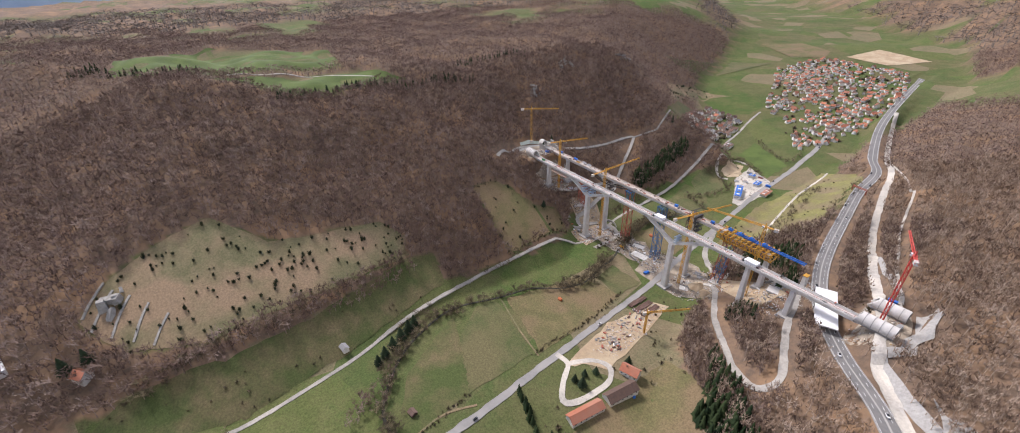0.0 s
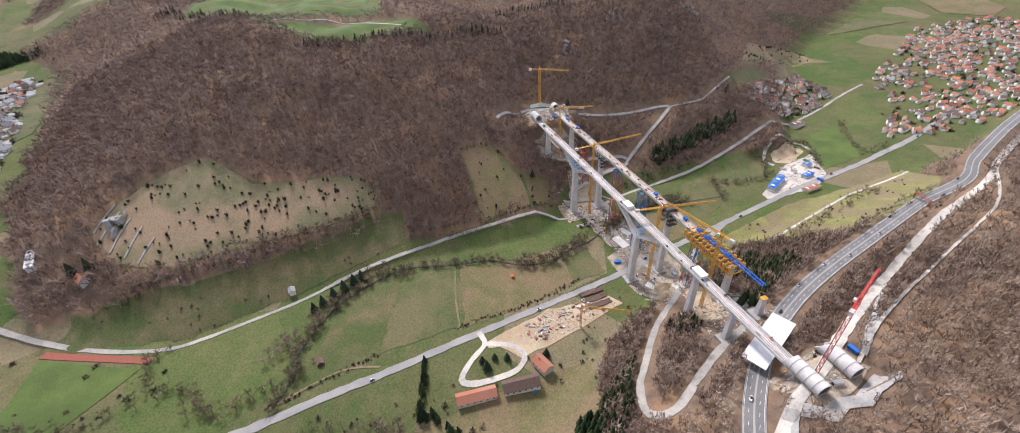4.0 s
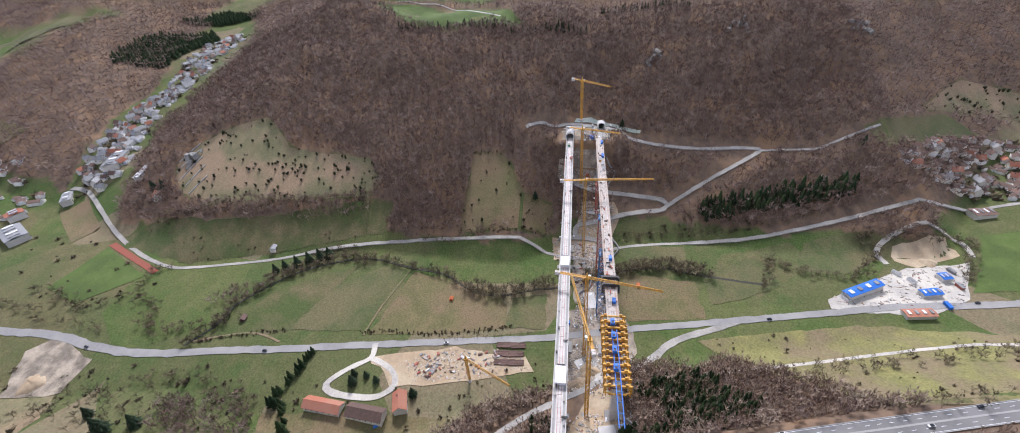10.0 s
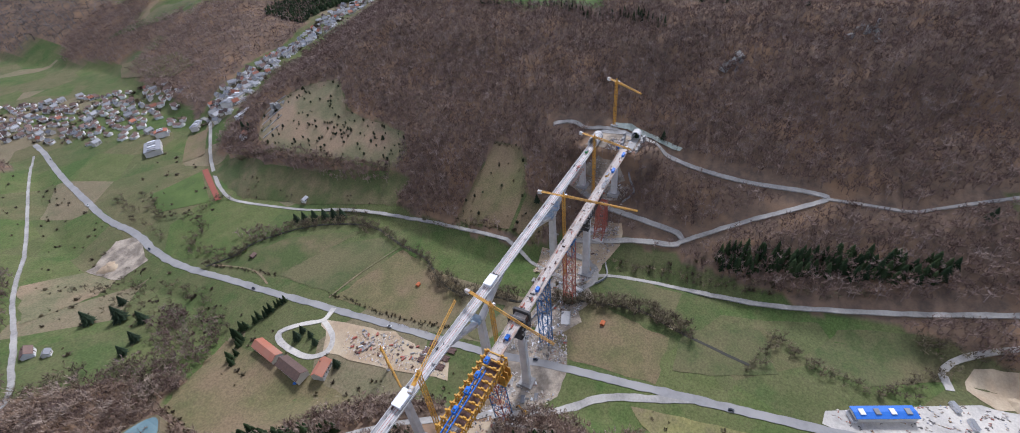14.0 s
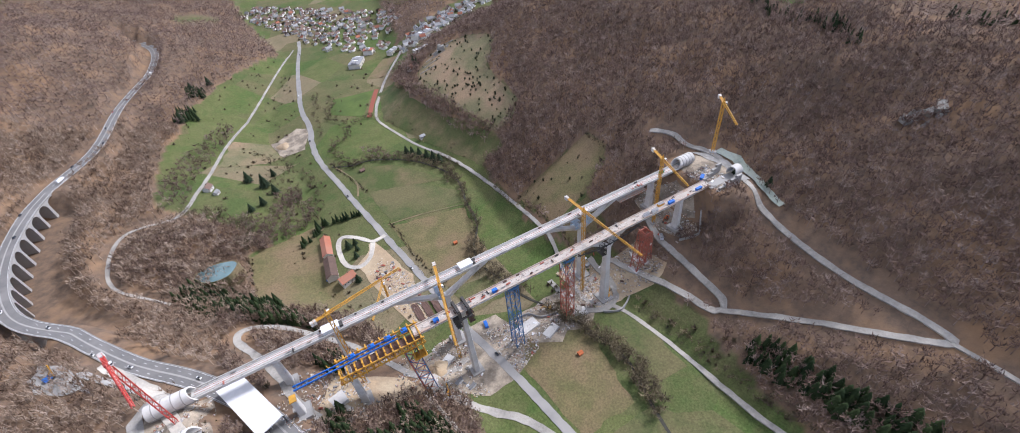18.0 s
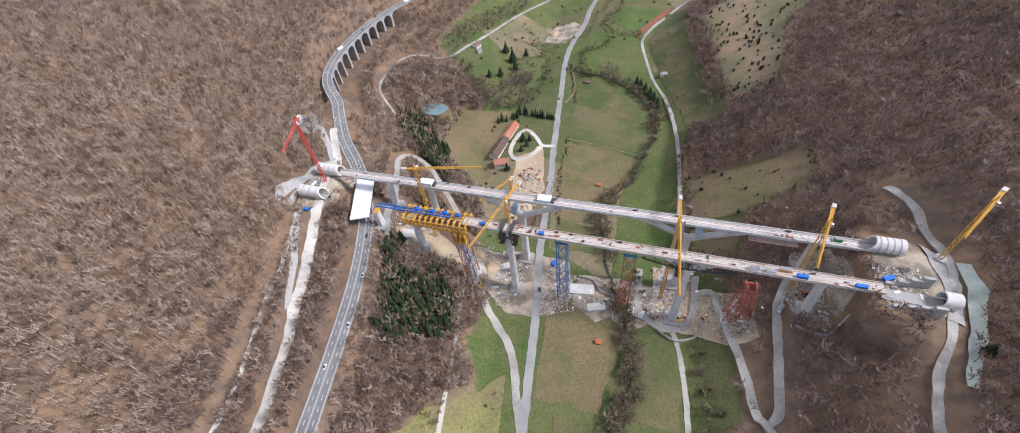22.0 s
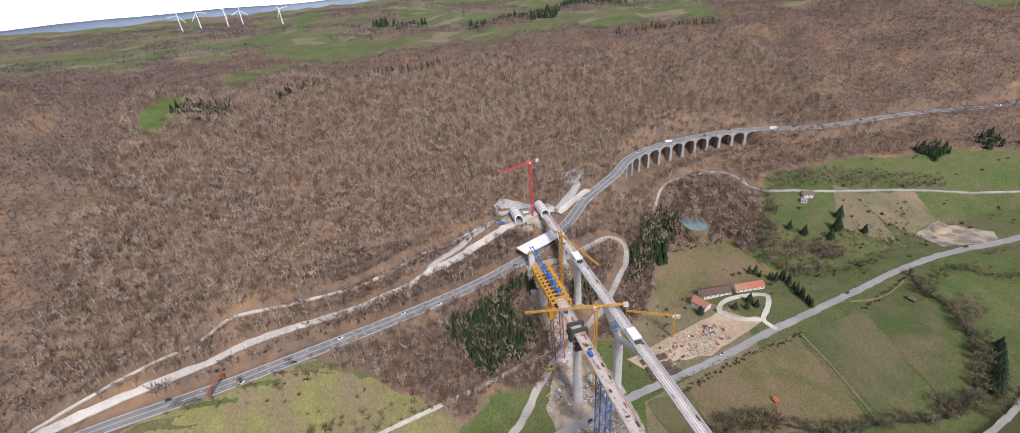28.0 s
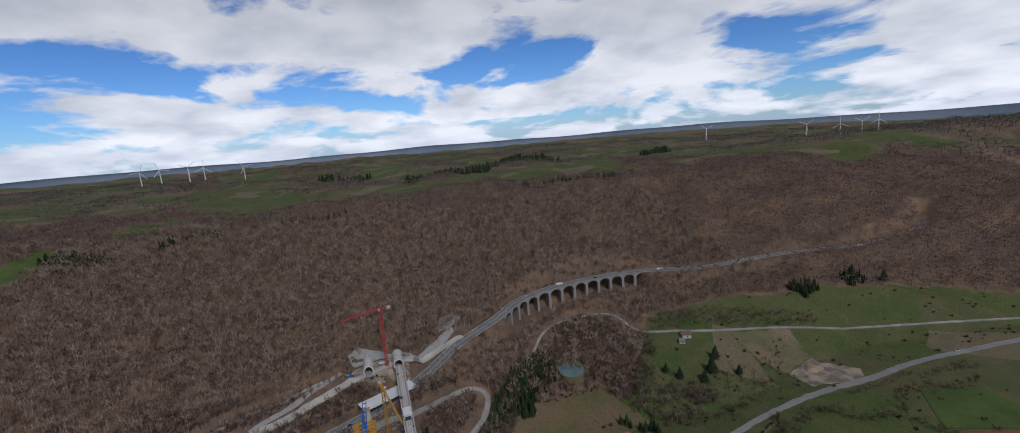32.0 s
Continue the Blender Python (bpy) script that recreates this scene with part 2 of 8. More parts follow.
M_BRIGHTBLUE = make_mat("bright_blue_paint", (0.03, 0.16, 0.55), (0.025, 0.13, 0.47), 0.8, 0.5)
M_DARK = make_mat("dark_steel", (0.07, 0.065, 0.06), (0.05, 0.047, 0.045), 0.8, 0.6)
M_BEAM = make_mat("dark_timber_beams", (0.14, 0.085, 0.065), (0.10, 0.06, 0.05), 0.9, 0.8, per_object=0.3)
M_TRUNK = make_mat("grey_bark", (0.16, 0.14, 0.12), (0.11, 0.095, 0.08), 0.6, 0.95)
M_BUSH = make_mat("dark_juniper", (0.035, 0.045, 0.022), (0.055, 0.06, 0.03), 0.4, 0.95, per_object=0.3)
M_WALLS = make_mat("rendered_house_wall", (0.66, 0.62, 0.55), (0.58, 0.55, 0.49), 0.2, 0.9, per_object=0.18)
M_ROOF_R = make_mat("red_roof_tiles", (0.36, 0.13, 0.075), (0.28, 0.105, 0.065), 0.4, 0.85, per_object=0.3, col3=(0.32, 0.15, 0.10), scale3=0.05)
M_ROOF_B = make_mat("brown_roof_tiles", (0.17, 0.11, 0.085), (0.13, 0.085, 0.07), 0.4, 0.85, per_object=0.3)
M_ROOF_G = make_mat("grey_sheet_roof", (0.27, 0.27, 0.27), (0.22, 0.22, 0.22), 0.3, 0.6, per_object=0.2)
M_GLASS = make_mat("dark_window_glass", (0.035, 0.04, 0.05), (0.03, 0.035, 0.04), 1.0, 0.15)
M_WATER = make_mat("pale_pond_water", (0.17, 0.25, 0.26), (0.13, 0.20, 0.21), 0.1, 0.08)
M_STREAM = make_mat("stream_bed", (0.055, 0.052, 0.04), (0.04, 0.04, 0.032), 0.3, 0.85)
M_TRACK = make_mat("red_running_track", (0.27, 0.085, 0.055), (0.23, 0.075, 0.05), 0.4, 0.9)
M_ROCK = make_mat("pale_limestone", (0.34, 0.33, 0.30), (0.24, 0.23, 0.21), 0.25, 0.95, bump=0.5)
M_ORANGE = make_mat("orange_tarpaulin", (0.50, 0.14, 0.05), (0.42, 0.12, 0.045), 0.8, 0.7)
M_GREENP = make_mat("green_paint", (0.05, 0.28, 0.09), (0.04, 0.23, 0.08), 0.8, 0.6)

# ---------------------------------------------------------------- helpers for meshes
def link_mesh(name, verts, faces, mat, parent=None, smooth=False):
    me = bpy.data.meshes.new(name)
    me.from_pydata(verts, [], faces)
    me.materials.append(mat)
    if smooth:
        me.polygons.foreach_set("use_smooth", [True] * len(me.polygons))
    me.update()
    ob = new(name, me)
    if parent is not None:
        ob.parent = parent
    return ob


def part(name, bm, mat, parent=None, label="", smooth=False):
    me = bpy.data.meshes.new(name)
    bmesh.ops.recalc_face_normals(bm, faces=bm.faces)
    bm.to_mesh(me)
    bm.free()
    me.materials.append(mat)
    if smooth:
        me.polygons.foreach_set("use_smooth", [True] * len(me.polygons))
    ob = new(name, me)
    if parent is not None:
        ob.parent = parent
    if label:
        ob["label"] = label
    return ob


def empty(name, m=None, label="", category="", group="", kind=""):
    ob = new(name)
    if m is not None:
        ob.matrix_world = m
    return tagged(ob, label, category, group, kind)


def add_box(bm, cx, cy, cz, sx, sy, sz, m=None, taper=1.0):
    """A box by centre and size; taper scales its top."""
    vs = []
    for dz in (-0.5, 0.5):
        k = taper if dz > 0 else 1.0
        for dx, dy in ((-0.5, -0.5), (0.5, -0.5), (0.5, 0.5), (-0.5, 0.5)):
            p = Vector((cx + dx * sx * k, cy + dy * sy * k, cz + dz * sz))
            vs.append(bm.verts.new(m @ p if m else p))
    for f in ((0, 3, 2, 1), (4, 5, 6, 7), (0, 1, 5, 4), (1, 2, 6, 5), (2, 3, 7, 6), (3, 0, 4, 7)):
        bm.faces.new([vs[i] for i in f])
    return vs


def add_beam(bm, a, b, w, h=None):
    """A square bar from a to b."""
    a, b = Vector(a), Vector(b)
    h = h or w
    d = (b - a).normalized()
    side = d.cross(Vector((0, 0, 1)))
    if side.length < 1e-3:
        side = Vector((1, 0, 0))
    side.normalize()
    up = side.cross(d).normalized()
    vs = []
    for p in (a, b):
        for u, v in ((-1, -1), (1, -1), (1, 1), (-1, 1)):
            vs.append(bm.verts.new(p + side * u * w / 2 + up * v * h / 2))
    for f in ((0, 3, 2, 1), (4, 5, 6, 7), (0, 1, 5, 4), (1, 2, 6, 5), (2, 3, 7, 6), (3, 0, 4, 7)):
        bm.faces.new([vs[i] for i in f])


def add_prism(bm, outline, axis_from, axis_to, frame_side, frame_up):
    """Sweeps a closed outline (u, v) from one point to another."""
    rings = []
    for p in (Vector(axis_from), Vector(axis_to)):
        rings.append([bm.verts.new(p + frame_side * u + frame_up * v) for u, v in outline])
    k = len(outline)
    for i in range(k):
        bm.faces.new((rings[0][i], rings[0][(i + 1) % k], rings[1][(i + 1) % k], rings[1][i]))
    bm.faces.new(rings[0][::-1])
    bm.faces.new(rings[1])


def add_tube(bm, a, b, r, seg=10, r2=None):
    a, b = Vector(a), Vector(b)
    d = (b - a).normalized()
    s = d.orthogonal().normalized()
    u = d.cross(s)
    r2 = r if r2 is None else r2
    ra = [bm.verts.new(a + (s * math.cos(2 * math.pi * i / seg) + u * math.sin(2 * math.pi * i / seg)) * r) for i in range(seg)]
    rb = [bm.verts.new(b + (s * math.cos(2 * math.pi * i / seg) + u * math.sin(2 * math.pi * i / seg)) * r2) for i in range(seg)]
    for i in range(seg):
        bm.faces.new((ra[i], ra[(i + 1) % seg], rb[(i + 1) % seg], rb[i]))
    bm.faces.new(ra[::-1])
    bm.faces.new(rb)




# ---------------------------------------------------------------- ground
def _ramp(v, a, b):
    t = np.clip((v - a) / (b - a), 0, 1)
    return t * t * (3 - 2 * t)


def _wave(x, y, w, s):
    """Smooth aperiodic relief, about -1 to 1, at a wavelength of w metres."""
    k = 2 * np.pi / w
    out = 0
    for i in range(4):
        a = s * 1.7 + i * 1.1
        f = k * (0.7 + 0.23 * i)
        out = out + np.sin(f * (x * np.cos(a) + y * np.sin(a)) + 1.3 * np.sin(0.41 * f * (x * np.sin(a) - y * np.cos(a)) + s + i) + 2.1 * i + s)
    return out / 2.6


def _line_dist(x, y, pts):
    """Distance to a polyline and the place along it (0 to len-1)."""
    best = np.full(np.shape(x), 1e9)
    along = np.zeros(np.shape(x))
    for i in range(len(pts) - 1):
        (ax, ay), (bx, by) = pts[i][:2], pts[i + 1][:2]
        dx, dy = bx - ax, by - ay
        t = np.clip(((x - ax) * dx + (y - ay) * dy) / (dx * dx + dy * dy), 0, 1)
        q = np.hypot(x - ax - t * dx, y - ay - t * dy)
        m = q < best
        best = np.where(m, q, best)
        along = np.where(m, i + t, along)
    return best, along


NEAR_Y = (-3200, -2000, -1300, -900, -500, -315, -212, -34, 60, 150, 320, 420, 520, 734, 1000, 1500)
NEAR_X = (1700, 800, 330, 210, 230, 250, 222, 195, 150, 105, 140, 140, 150, 240, 180, 120)
FAR_Y = (-3200, -2000, -1300, -900, -600, -430, -326, -211, -100, 0, 60, 205, 437, 540, 700, 1000, 1500)
FAR_X = (2500, 1550, 1000, 800, 640, 470, 335, 350, 366, 360, 320, 322, 292, 330, 420, 470, 420)
SIDE_VALLEY = ((230, 560), (500, 578), (735, 640), (1000, 760), (1500, 900))


def land(x, y):
    """Height of the natural ground."""
    x, y = np.asarray(x, float), np.asarray(y, float)
    zf = 1 + 0.055 * np.clip(y - 120, 0, 500) + 0.02 * np.clip(y - 620, 0, 900) + 0.02 * np.clip(-y - 120, 0, 150) + 0.075 * np.clip(-y - 330, 0, 900)
    dn = np.interp(y, NEAR_Y, NEAR_X) - x
    df = x - np.interp(y, FAR_Y, FAR_X)
    zf = zf * (1 - _ramp(np.maximum(dn, df), 500, 1500))
    hn = np.interp(dn, (0, 40, 90, 120, 145, 170, 195, 280, 400, 500, 620, 900, 1400, 2200), (0, 20, 45, 57, 61, 80, 88, 118, 160, 186, 198, 196, 188, 184))
    hf = np.interp(df, (0, 45, 100, 150, 250, 340, 420, 620, 900, 1300, 1700, 2500), (0, 30, 64, 92, 142, 172, 180, 182, 184, 184, 182, 180))
    rough = _ramp(np.maximum(dn, df), 60, 260)
    relief = rough * (9 * _wave(x, y, 190, 1.0) + 4 * _wave(x, y, 70, 2.0))
    h = zf + hn + hf + relief
    ds, al = _line_dist(x, y, SIDE_VALLEY)
    zs = np.interp(al, (0, 1, 2, 3, 4), (42, 76, 110, 140, 170))
    hs = zs + np.interp(ds, (0, 40, 90, 160, 300, 450, 700), (0, 2, 26, 70, 140, 190, 260)) + rough * 5 * _wave(x, y, 150, 3.0)
    h = np.where(x > 230, np.minimum(h, hs + 400 * (1 - _ramp(x, 200, 300))), h)
    r = np.hypot(x - 300, y - 100)
    h = h + _ramp(r, 800, 1600) * (12 * _wave(x, y, 620, 5.0) + 8 * _wave(x, y, 1500, 8.0))
    return h - 25 * _ramp(r, 1500, 4900)


HIGHWAY = ((300, -900, 40), (240, -620, 44), (190, -480, 48), (163, -411, 51), (147, -316, 54), (118, -190, 57), (96, -112, 59), (76, -60, 61), (54, -14, 62), (22, 34, 66), (-15, 77, 71), (-53, 126, 76), (-77, 165, 80), (-85, 210, 85), (-82, 260, 90), (-66, 316, 96), (-50, 356, 100), (-22, 440, 103), (-16, 560, 107), (4, 690, 110), (10, 765, 112), (-10, 830, 113), (-60, 900, 114))
CUTS = (
    (((-40, 122, 60), (-60, 160, 54), (-72, 212, 56), (-68, 262, 63), (-54, 316, 74)), 17.0, 22.0),
    (((12, -40, 81), (12, 12, 82)), 12.0, 8.0),
    (((472, -42, 84), (472, 14, 84)), 17.0, 14.0),
    (HIGHWAY[:12], 10.0, 11.0),
    (HIGHWAY[16:], 11.0, 13.0),
)


def ground_z(x, y):
    """Height of the ground with the benches of the roads cut into it."""
    h = land(x, y)
    for pts, half, bank in CUTS:
        d, al = _line_dist(x, y, pts)
        zr = np.interp(al, range(len(pts)), [p[2] for p in pts])
        h = h + (zr - h) * (1 - _ramp(d, half, half + bank))
    return h




# ---------------------------------------------------------------- the ground sheet, roads and fields
def inside(x, y, poly):
    x, y = np.asarray(x, float), np.asarray(y, float)
    r = np.zeros(x.shape, bool)
    for i in range(len(poly)):
        (ax, ay), (bx, by) = poly[i - 1][:2], poly[i][:2]
        if ay == by:
            continue
        c = (ay > y) != (by > y)
        r ^= c & (x < (bx - ax) * (y - ay) / (by - ay) + ax)
    return r


HEATH = ((350, 436), (366, 474), (396, 486), (420, 462), (432, 434), (447, 392), (419, 362), (418, 323), (422, 263), (398, 248), (376, 257), (358, 372))
CLEARING = ((436, 131), (438, 92), (394, 56), (391, 22), (359, 28), (348, 137))
TOP_FIELD = ((674, 330), (736, 141), (700, 105), (671, 81), (645, 170), (639, 269), (655, 300))
TOP_FIELD_2 = ((700, 340), (770, 140), (900, 120), (980, 300), (860, 420), (760, 430))
FOOT_MEADOW = ((343, 484), (334, 431), (341, 368), (373, 256), (369, 226), (339, 231), (306, 347), (293, 436), (320, 525))
UP_MEADOW = ((469, -308), (515, -399), (510, -446), (446, -319))
HEATH_2 = ((512, -374), (584, -446), (604, -567), (559, -556), (543, -459))
NEAR_MEADOW = ((16, 300), (55, 262), (88, 228), (112, 120), (150, 120), (170, 300), (190, 480), (250, 760), (190, 720), (120, 640), (70, 560), (30, 430))
FARM_MEADOW = ((62, 118), (100, 100), (130, 96), (125, 240), (70, 205))
RIDGE_MEADOW = ((-373, -372), (-407, -340), (-489, -272), (-500, -328), (-425, -385))
RIDGE_PATCH = ((-205, -398), (-293, -386), (-302, -420), (-212, -430))
LOW_SLOPE = ((186, -160), (158, -206), (142, -246), (146, -330), (190, -420), (240, -420), (250, -250), (225, -120))
SITE_NEAR = ((64, 22), (62, -24), (84, -50), (120, -44), (160, -40), (205, -70), (205, 8), (150, 12), (112, 4), (84, 18))
SITE_FAR = ((329, 18), (331, -32), (346, -45), (362, -42), (367, -10), (358, 22))
SITE_MID = ((379, -14), (399, -12), (402, -50), (384, -54))
SITE_UP = ((424, 18), (444, 16), (450, -6), (448, -34), (438, -48), (426, -42), (420, -10))
PORTAL_FAR = ((452, 14), (452, -46), (494, -56), (506, -28), (502, 10), (486, 22))
PORTAL_NEAR = ((36, 12), (36, -42), (4, -48), (-8, -30), (-8, 8), (6, 18))
SIDE_STRIP = ((340, 530), (470, 552), (700, 590), (800, 640), (780, 690), (600, 640), (460, 610), (380, 640))
SIDE_PASTURE = ((620, 640), (812, 700), (948, 782), (940, 700), (775, 640))
VILLAGE_EAST = ((446, -569), (602, -801), (560, -960), (330, -900), (251, -700), (265, -520), (300, -450))
FAR_FIELDS = tuple(
    tuple((cx + (u * ca - v * sa), cy + (u * sa + v * ca)) for u, v in ((-w, -h), (w * 0.9, -h * 1.1), (w * 1.1, h * 0.8), (-w * 0.8, h)))
    for cx, cy, w, h, ca, sa in ((-1250, 250, 210, 70, 0.3, 0.95), (-1650, 800, 260, 80, 0.5, 0.87), (-1500, -350, 230, 80, 0.2, 0.98), (-2150, 250, 300, 90, 0.35, 0.94), (-1050, 1250, 220, 80, 0.7, 0.71), (-2000, 1500, 300, 100, 0.6, 0.8), (-1000, 620, 150, 60, 0.4, 0.92)))
BARE_GROUND = (SITE_NEAR, SITE_FAR, SITE_MID, SITE_UP, PORTAL_FAR, PORTAL_NEAR)
OPEN = FAR_FIELDS + (HEATH, CLEARING, TOP_FIELD, TOP_FIELD_2, FOOT_MEADOW, UP_MEADOW, HEATH_2, NEAR_MEADOW, FARM_MEADOW, LOW_SLOPE, RIDGE_MEADOW, RIDGE_PATCH, SIDE_STRIP, SIDE_PASTURE, VILLAGE_EAST)


def wooded(x, y, trees=False):
    """1 where woods stand, 0 on open land; building ground carries litter but no trees."""
    x, y = np.asarray(x, float), np.asarray(y, float)
    dn = np.interp(y, NEAR_Y, NEAR_X) - x
    df = x - np.interp(y, FAR_Y, FAR_X)
    edge = 6 * _wave(x, y, 55, 7.0)
    w = (np.maximum(dn - 14, df - 22) + edge > 0).astype(float)
    ds, al = _line_dist(x, y, SIDE_VALLEY)
    w = np.where((ds < 34 + edge) & (x > 250), 0, w)
    for poly in OPEN + (BARE_GROUND if trees else ()):
        w = np.where(inside(x + edge * 0.4, y - edge * 0.4, poly), 0, w)
    r = np.hypot(x - 300, y - 100)
    far_open = (_wave(x, y, 700, 9.0) + 0.5 * _wave(x, y, 260, 11.0) > np.where(x < -450, -0.25, 0.4)) & (r > 850)
    return np.where(far_open, 0, w)


def axis(lo, hi, step, far, grow=1.13):
    a = list(np.arange(lo, hi + 0.1, step))
    s, lo_list, v = step, [], lo
    while v > -far:
        s = min(s * grow, 160)
        v -= s
        lo_list.append(v)
    s, v = step, hi
    while v < far:
        s = min(s * grow, 160)
        v += s
        a.append(v)
    return np.array(lo_list[::-1] + a)


GX, GY = axis(-160, 560, 4.0, 4700), axis(-420, 640, 4.0, 4700)
gx, gy = np.meshgrid(GX, GY, indexing="ij")
gz = ground_z(gx, gy)
nx, ny = gx.shape
me = bpy.data.meshes.new("ground")
idx = np.arange(nx * ny).reshape(nx, ny)
quads = np.stack([idx[:-1, :-1], idx[1:, :-1], idx[1:, 1:], idx[:-1, 1:]], -1).reshape(-1, 4)
me.vertices.add(nx * ny)
me.vertices.foreach_set("co", np.stack([gx, gy, gz], -1).astype(np.float32).ravel())
me.loops.add(quads.size)
me.loops.foreach_set("vertex_index", quads.astype(np.int32).ravel())
me.polygons.add(len(quads))
me.polygons.foreach_set("loop_start", np.arange(0, quads.size, 4, dtype=np.int32))
me.polygons.foreach_set("use_smooth", np.ones(len(quads), bool))
me.update()
me.validate()
at = me.attributes.new("wood", "FLOAT", "POINT")
at.data.foreach_set("value", wooded(gx, gy).astype(np.float32).ravel())


def ground_material():
    m = bpy.data.materials.new("valley_ground")
    m.use_nodes = True
    n, l = m.node_tree.nodes, m.node_tree.links
    b = n["Principled BSDF"]
    b.inputs["Roughness"].default_value = 0.95
    b.inputs["Specular IOR Level"].default_value = 0.1
    pos = n.new("ShaderNodeNewGeometry").outputs["Position"]

    def blend(c1, c2, scale, lo, hi, detail=8.0):
        t = n.new("ShaderNodeTexNoise")
        t.inputs["Scale"].default_value = scale / UNIT
        t.inputs["Detail"].default_value = detail
        t.inputs["Roughness"].default_value = 0.68
        l.new(pos, t.inputs["Vector"])
        r = n.new("ShaderNodeMapRange")
        r.inputs["From Min"].default_value, r.inputs["From Max"].default_value = lo, hi
        l.new(t.outputs[0], r.inputs["Value"])
        x = n.new("ShaderNodeMixRGB")
        l.new(r.outputs[0], x.inputs["Fac"])
        for k, c in ((1, c1), (2, c2)):
            if isinstance(c, tuple):
                x.inputs[k].default_value = (*c, 1)
            else:
                l.new(c, x.inputs[k])
        return x.outputs[0], t.outputs[0]

    grass, _ = blend((0.092, 0.090, 0.038), (0.158, 0.128, 0.070), 0.045, 0.38, 0.62, 12.0)
    grass, _ = blend(grass, (0.060, 0.090, 0.028), 0.016, 0.47, 0.60, 10.0)
    cell = n.new("ShaderNodeTexVoronoi")
    cell.inputs["Scale"].default_value = 0.011 / UNIT
    l.new(pos, cell.inputs["Vector"])
    sep = n.new("ShaderNodeSeparateColor")
    l.new(cell.outputs["Color"], sep.inputs[0])
    crops = n.new("ShaderNodeValToRGB")
    crops.color_ramp.interpolation = "CONSTANT"
    crops.color_ramp.elements[0].color = (0.09, 0.115, 0.042, 1)
    crops.color_ramp.elements[1].position = 0.86
    crops.color_ramp.elements[1].color = (0.24, 0.19, 0.125, 1)
    for at_, c_ in ((0.3, (0.080, 0.122, 0.035)), (0.5, (0.13, 0.125, 0.06)), (0.7, (0.10, 0.135, 0.042))):
        crops.color_ramp.elements.new(at_).color = (*c_, 1)
    l.new(sep.outputs[0], crops.inputs[0])
    patch = n.new("ShaderNodeMixRGB")
    patch.inputs["Fac"].default_value = 0.55
    l.new(grass, patch.inputs[1])
    l.new(crops.outputs[0], patch.inputs[2])
    grass = patch.outputs[0]
    floor_a, fine = blend((0.215, 0.145, 0.098), (0.12, 0.09, 0.068), 0.11, 0.35, 0.65)
    floor_a, _ = blend(floor_a, (0.265, 0.168, 0.10), 0.018, 0.48, 0.66, 6.0)
    speck = n.new("ShaderNodeTexNoise")
    speck.inputs["Scale"].default_value = 0.55 / UNIT
    speck.inputs["Detail"].default_value = 5.0
    speck.inputs["Roughness"].default_value = 0.75
    l.new(pos, speck.inputs["Vector"])
    s_mr = n.new("ShaderNodeMapRange")
    s_mr.inputs["From Min"].default_value, s_mr.inputs["From Max"].default_value = 0.3, 0.7
    s_mr.inputs["To Min"].default_value, s_mr.inputs["To Max"].default_value = 0.62, 1.38
    l.new(speck.outputs[0], s_mr.inputs["Value"])
    s_hs = n.new("ShaderNodeHueSaturation")
    l.new(s_mr.outputs[0], s_hs.inputs["Value"])
    l.new(grass, s_hs.inputs["Color"])
    grass = s_hs.outputs[0]
    a = n.new("ShaderNodeAttribute")
    a.attribute_name = "wood"
    x = n.new("ShaderNodeMixRGB")
    l.new(a.outputs["Fac"], x.inputs["Fac"])
    l.new(grass, x.inputs[1])
    l.new(floor_a, x.inputs[2])
    l.new(x.outputs[0], b.inputs["Base Color"])
    bp = n.new("ShaderNodeBump")
    bp.inputs["Strength"].default_value = 0.5
    bp.inputs["Distance"].default_value = 1.0
    l.new(fine, bp.inputs["Height"])
    l.new(bp.outputs[0], b.inputs["Normal"])
    return m


me.materials.append(ground_material())
ground = tagged(new("ground", me), "valley ground of grass and brown leaf litter between wooded hills", "ground", kind="structure")


def resample(pts, step):
    """Evenly spaced points on a smooth curve through pts."""
    p = [Vector((*q, 0))[:3] if len(q) == 2 else q for q in pts]
    p = [np.array(q, float) for q in p]
    out = []
    for i in range(len(p) - 1):
        a, b, c, d = p[max(i - 1, 0)], p[i], p[i + 1], p[min(i + 2, len(p) - 1)]
        k = max(1, int(np.hypot(*(c - b)[:2]) / step))
        for j in range(k):
            t = j / k
            out.append(0.5 * (2 * b + (c - a) * t + (2 * a - 5 * b + 4 * c - d) * t * t + (3 * b - a - 3 * c + d) * t ** 3))
    out.append(p[-1])
    return out


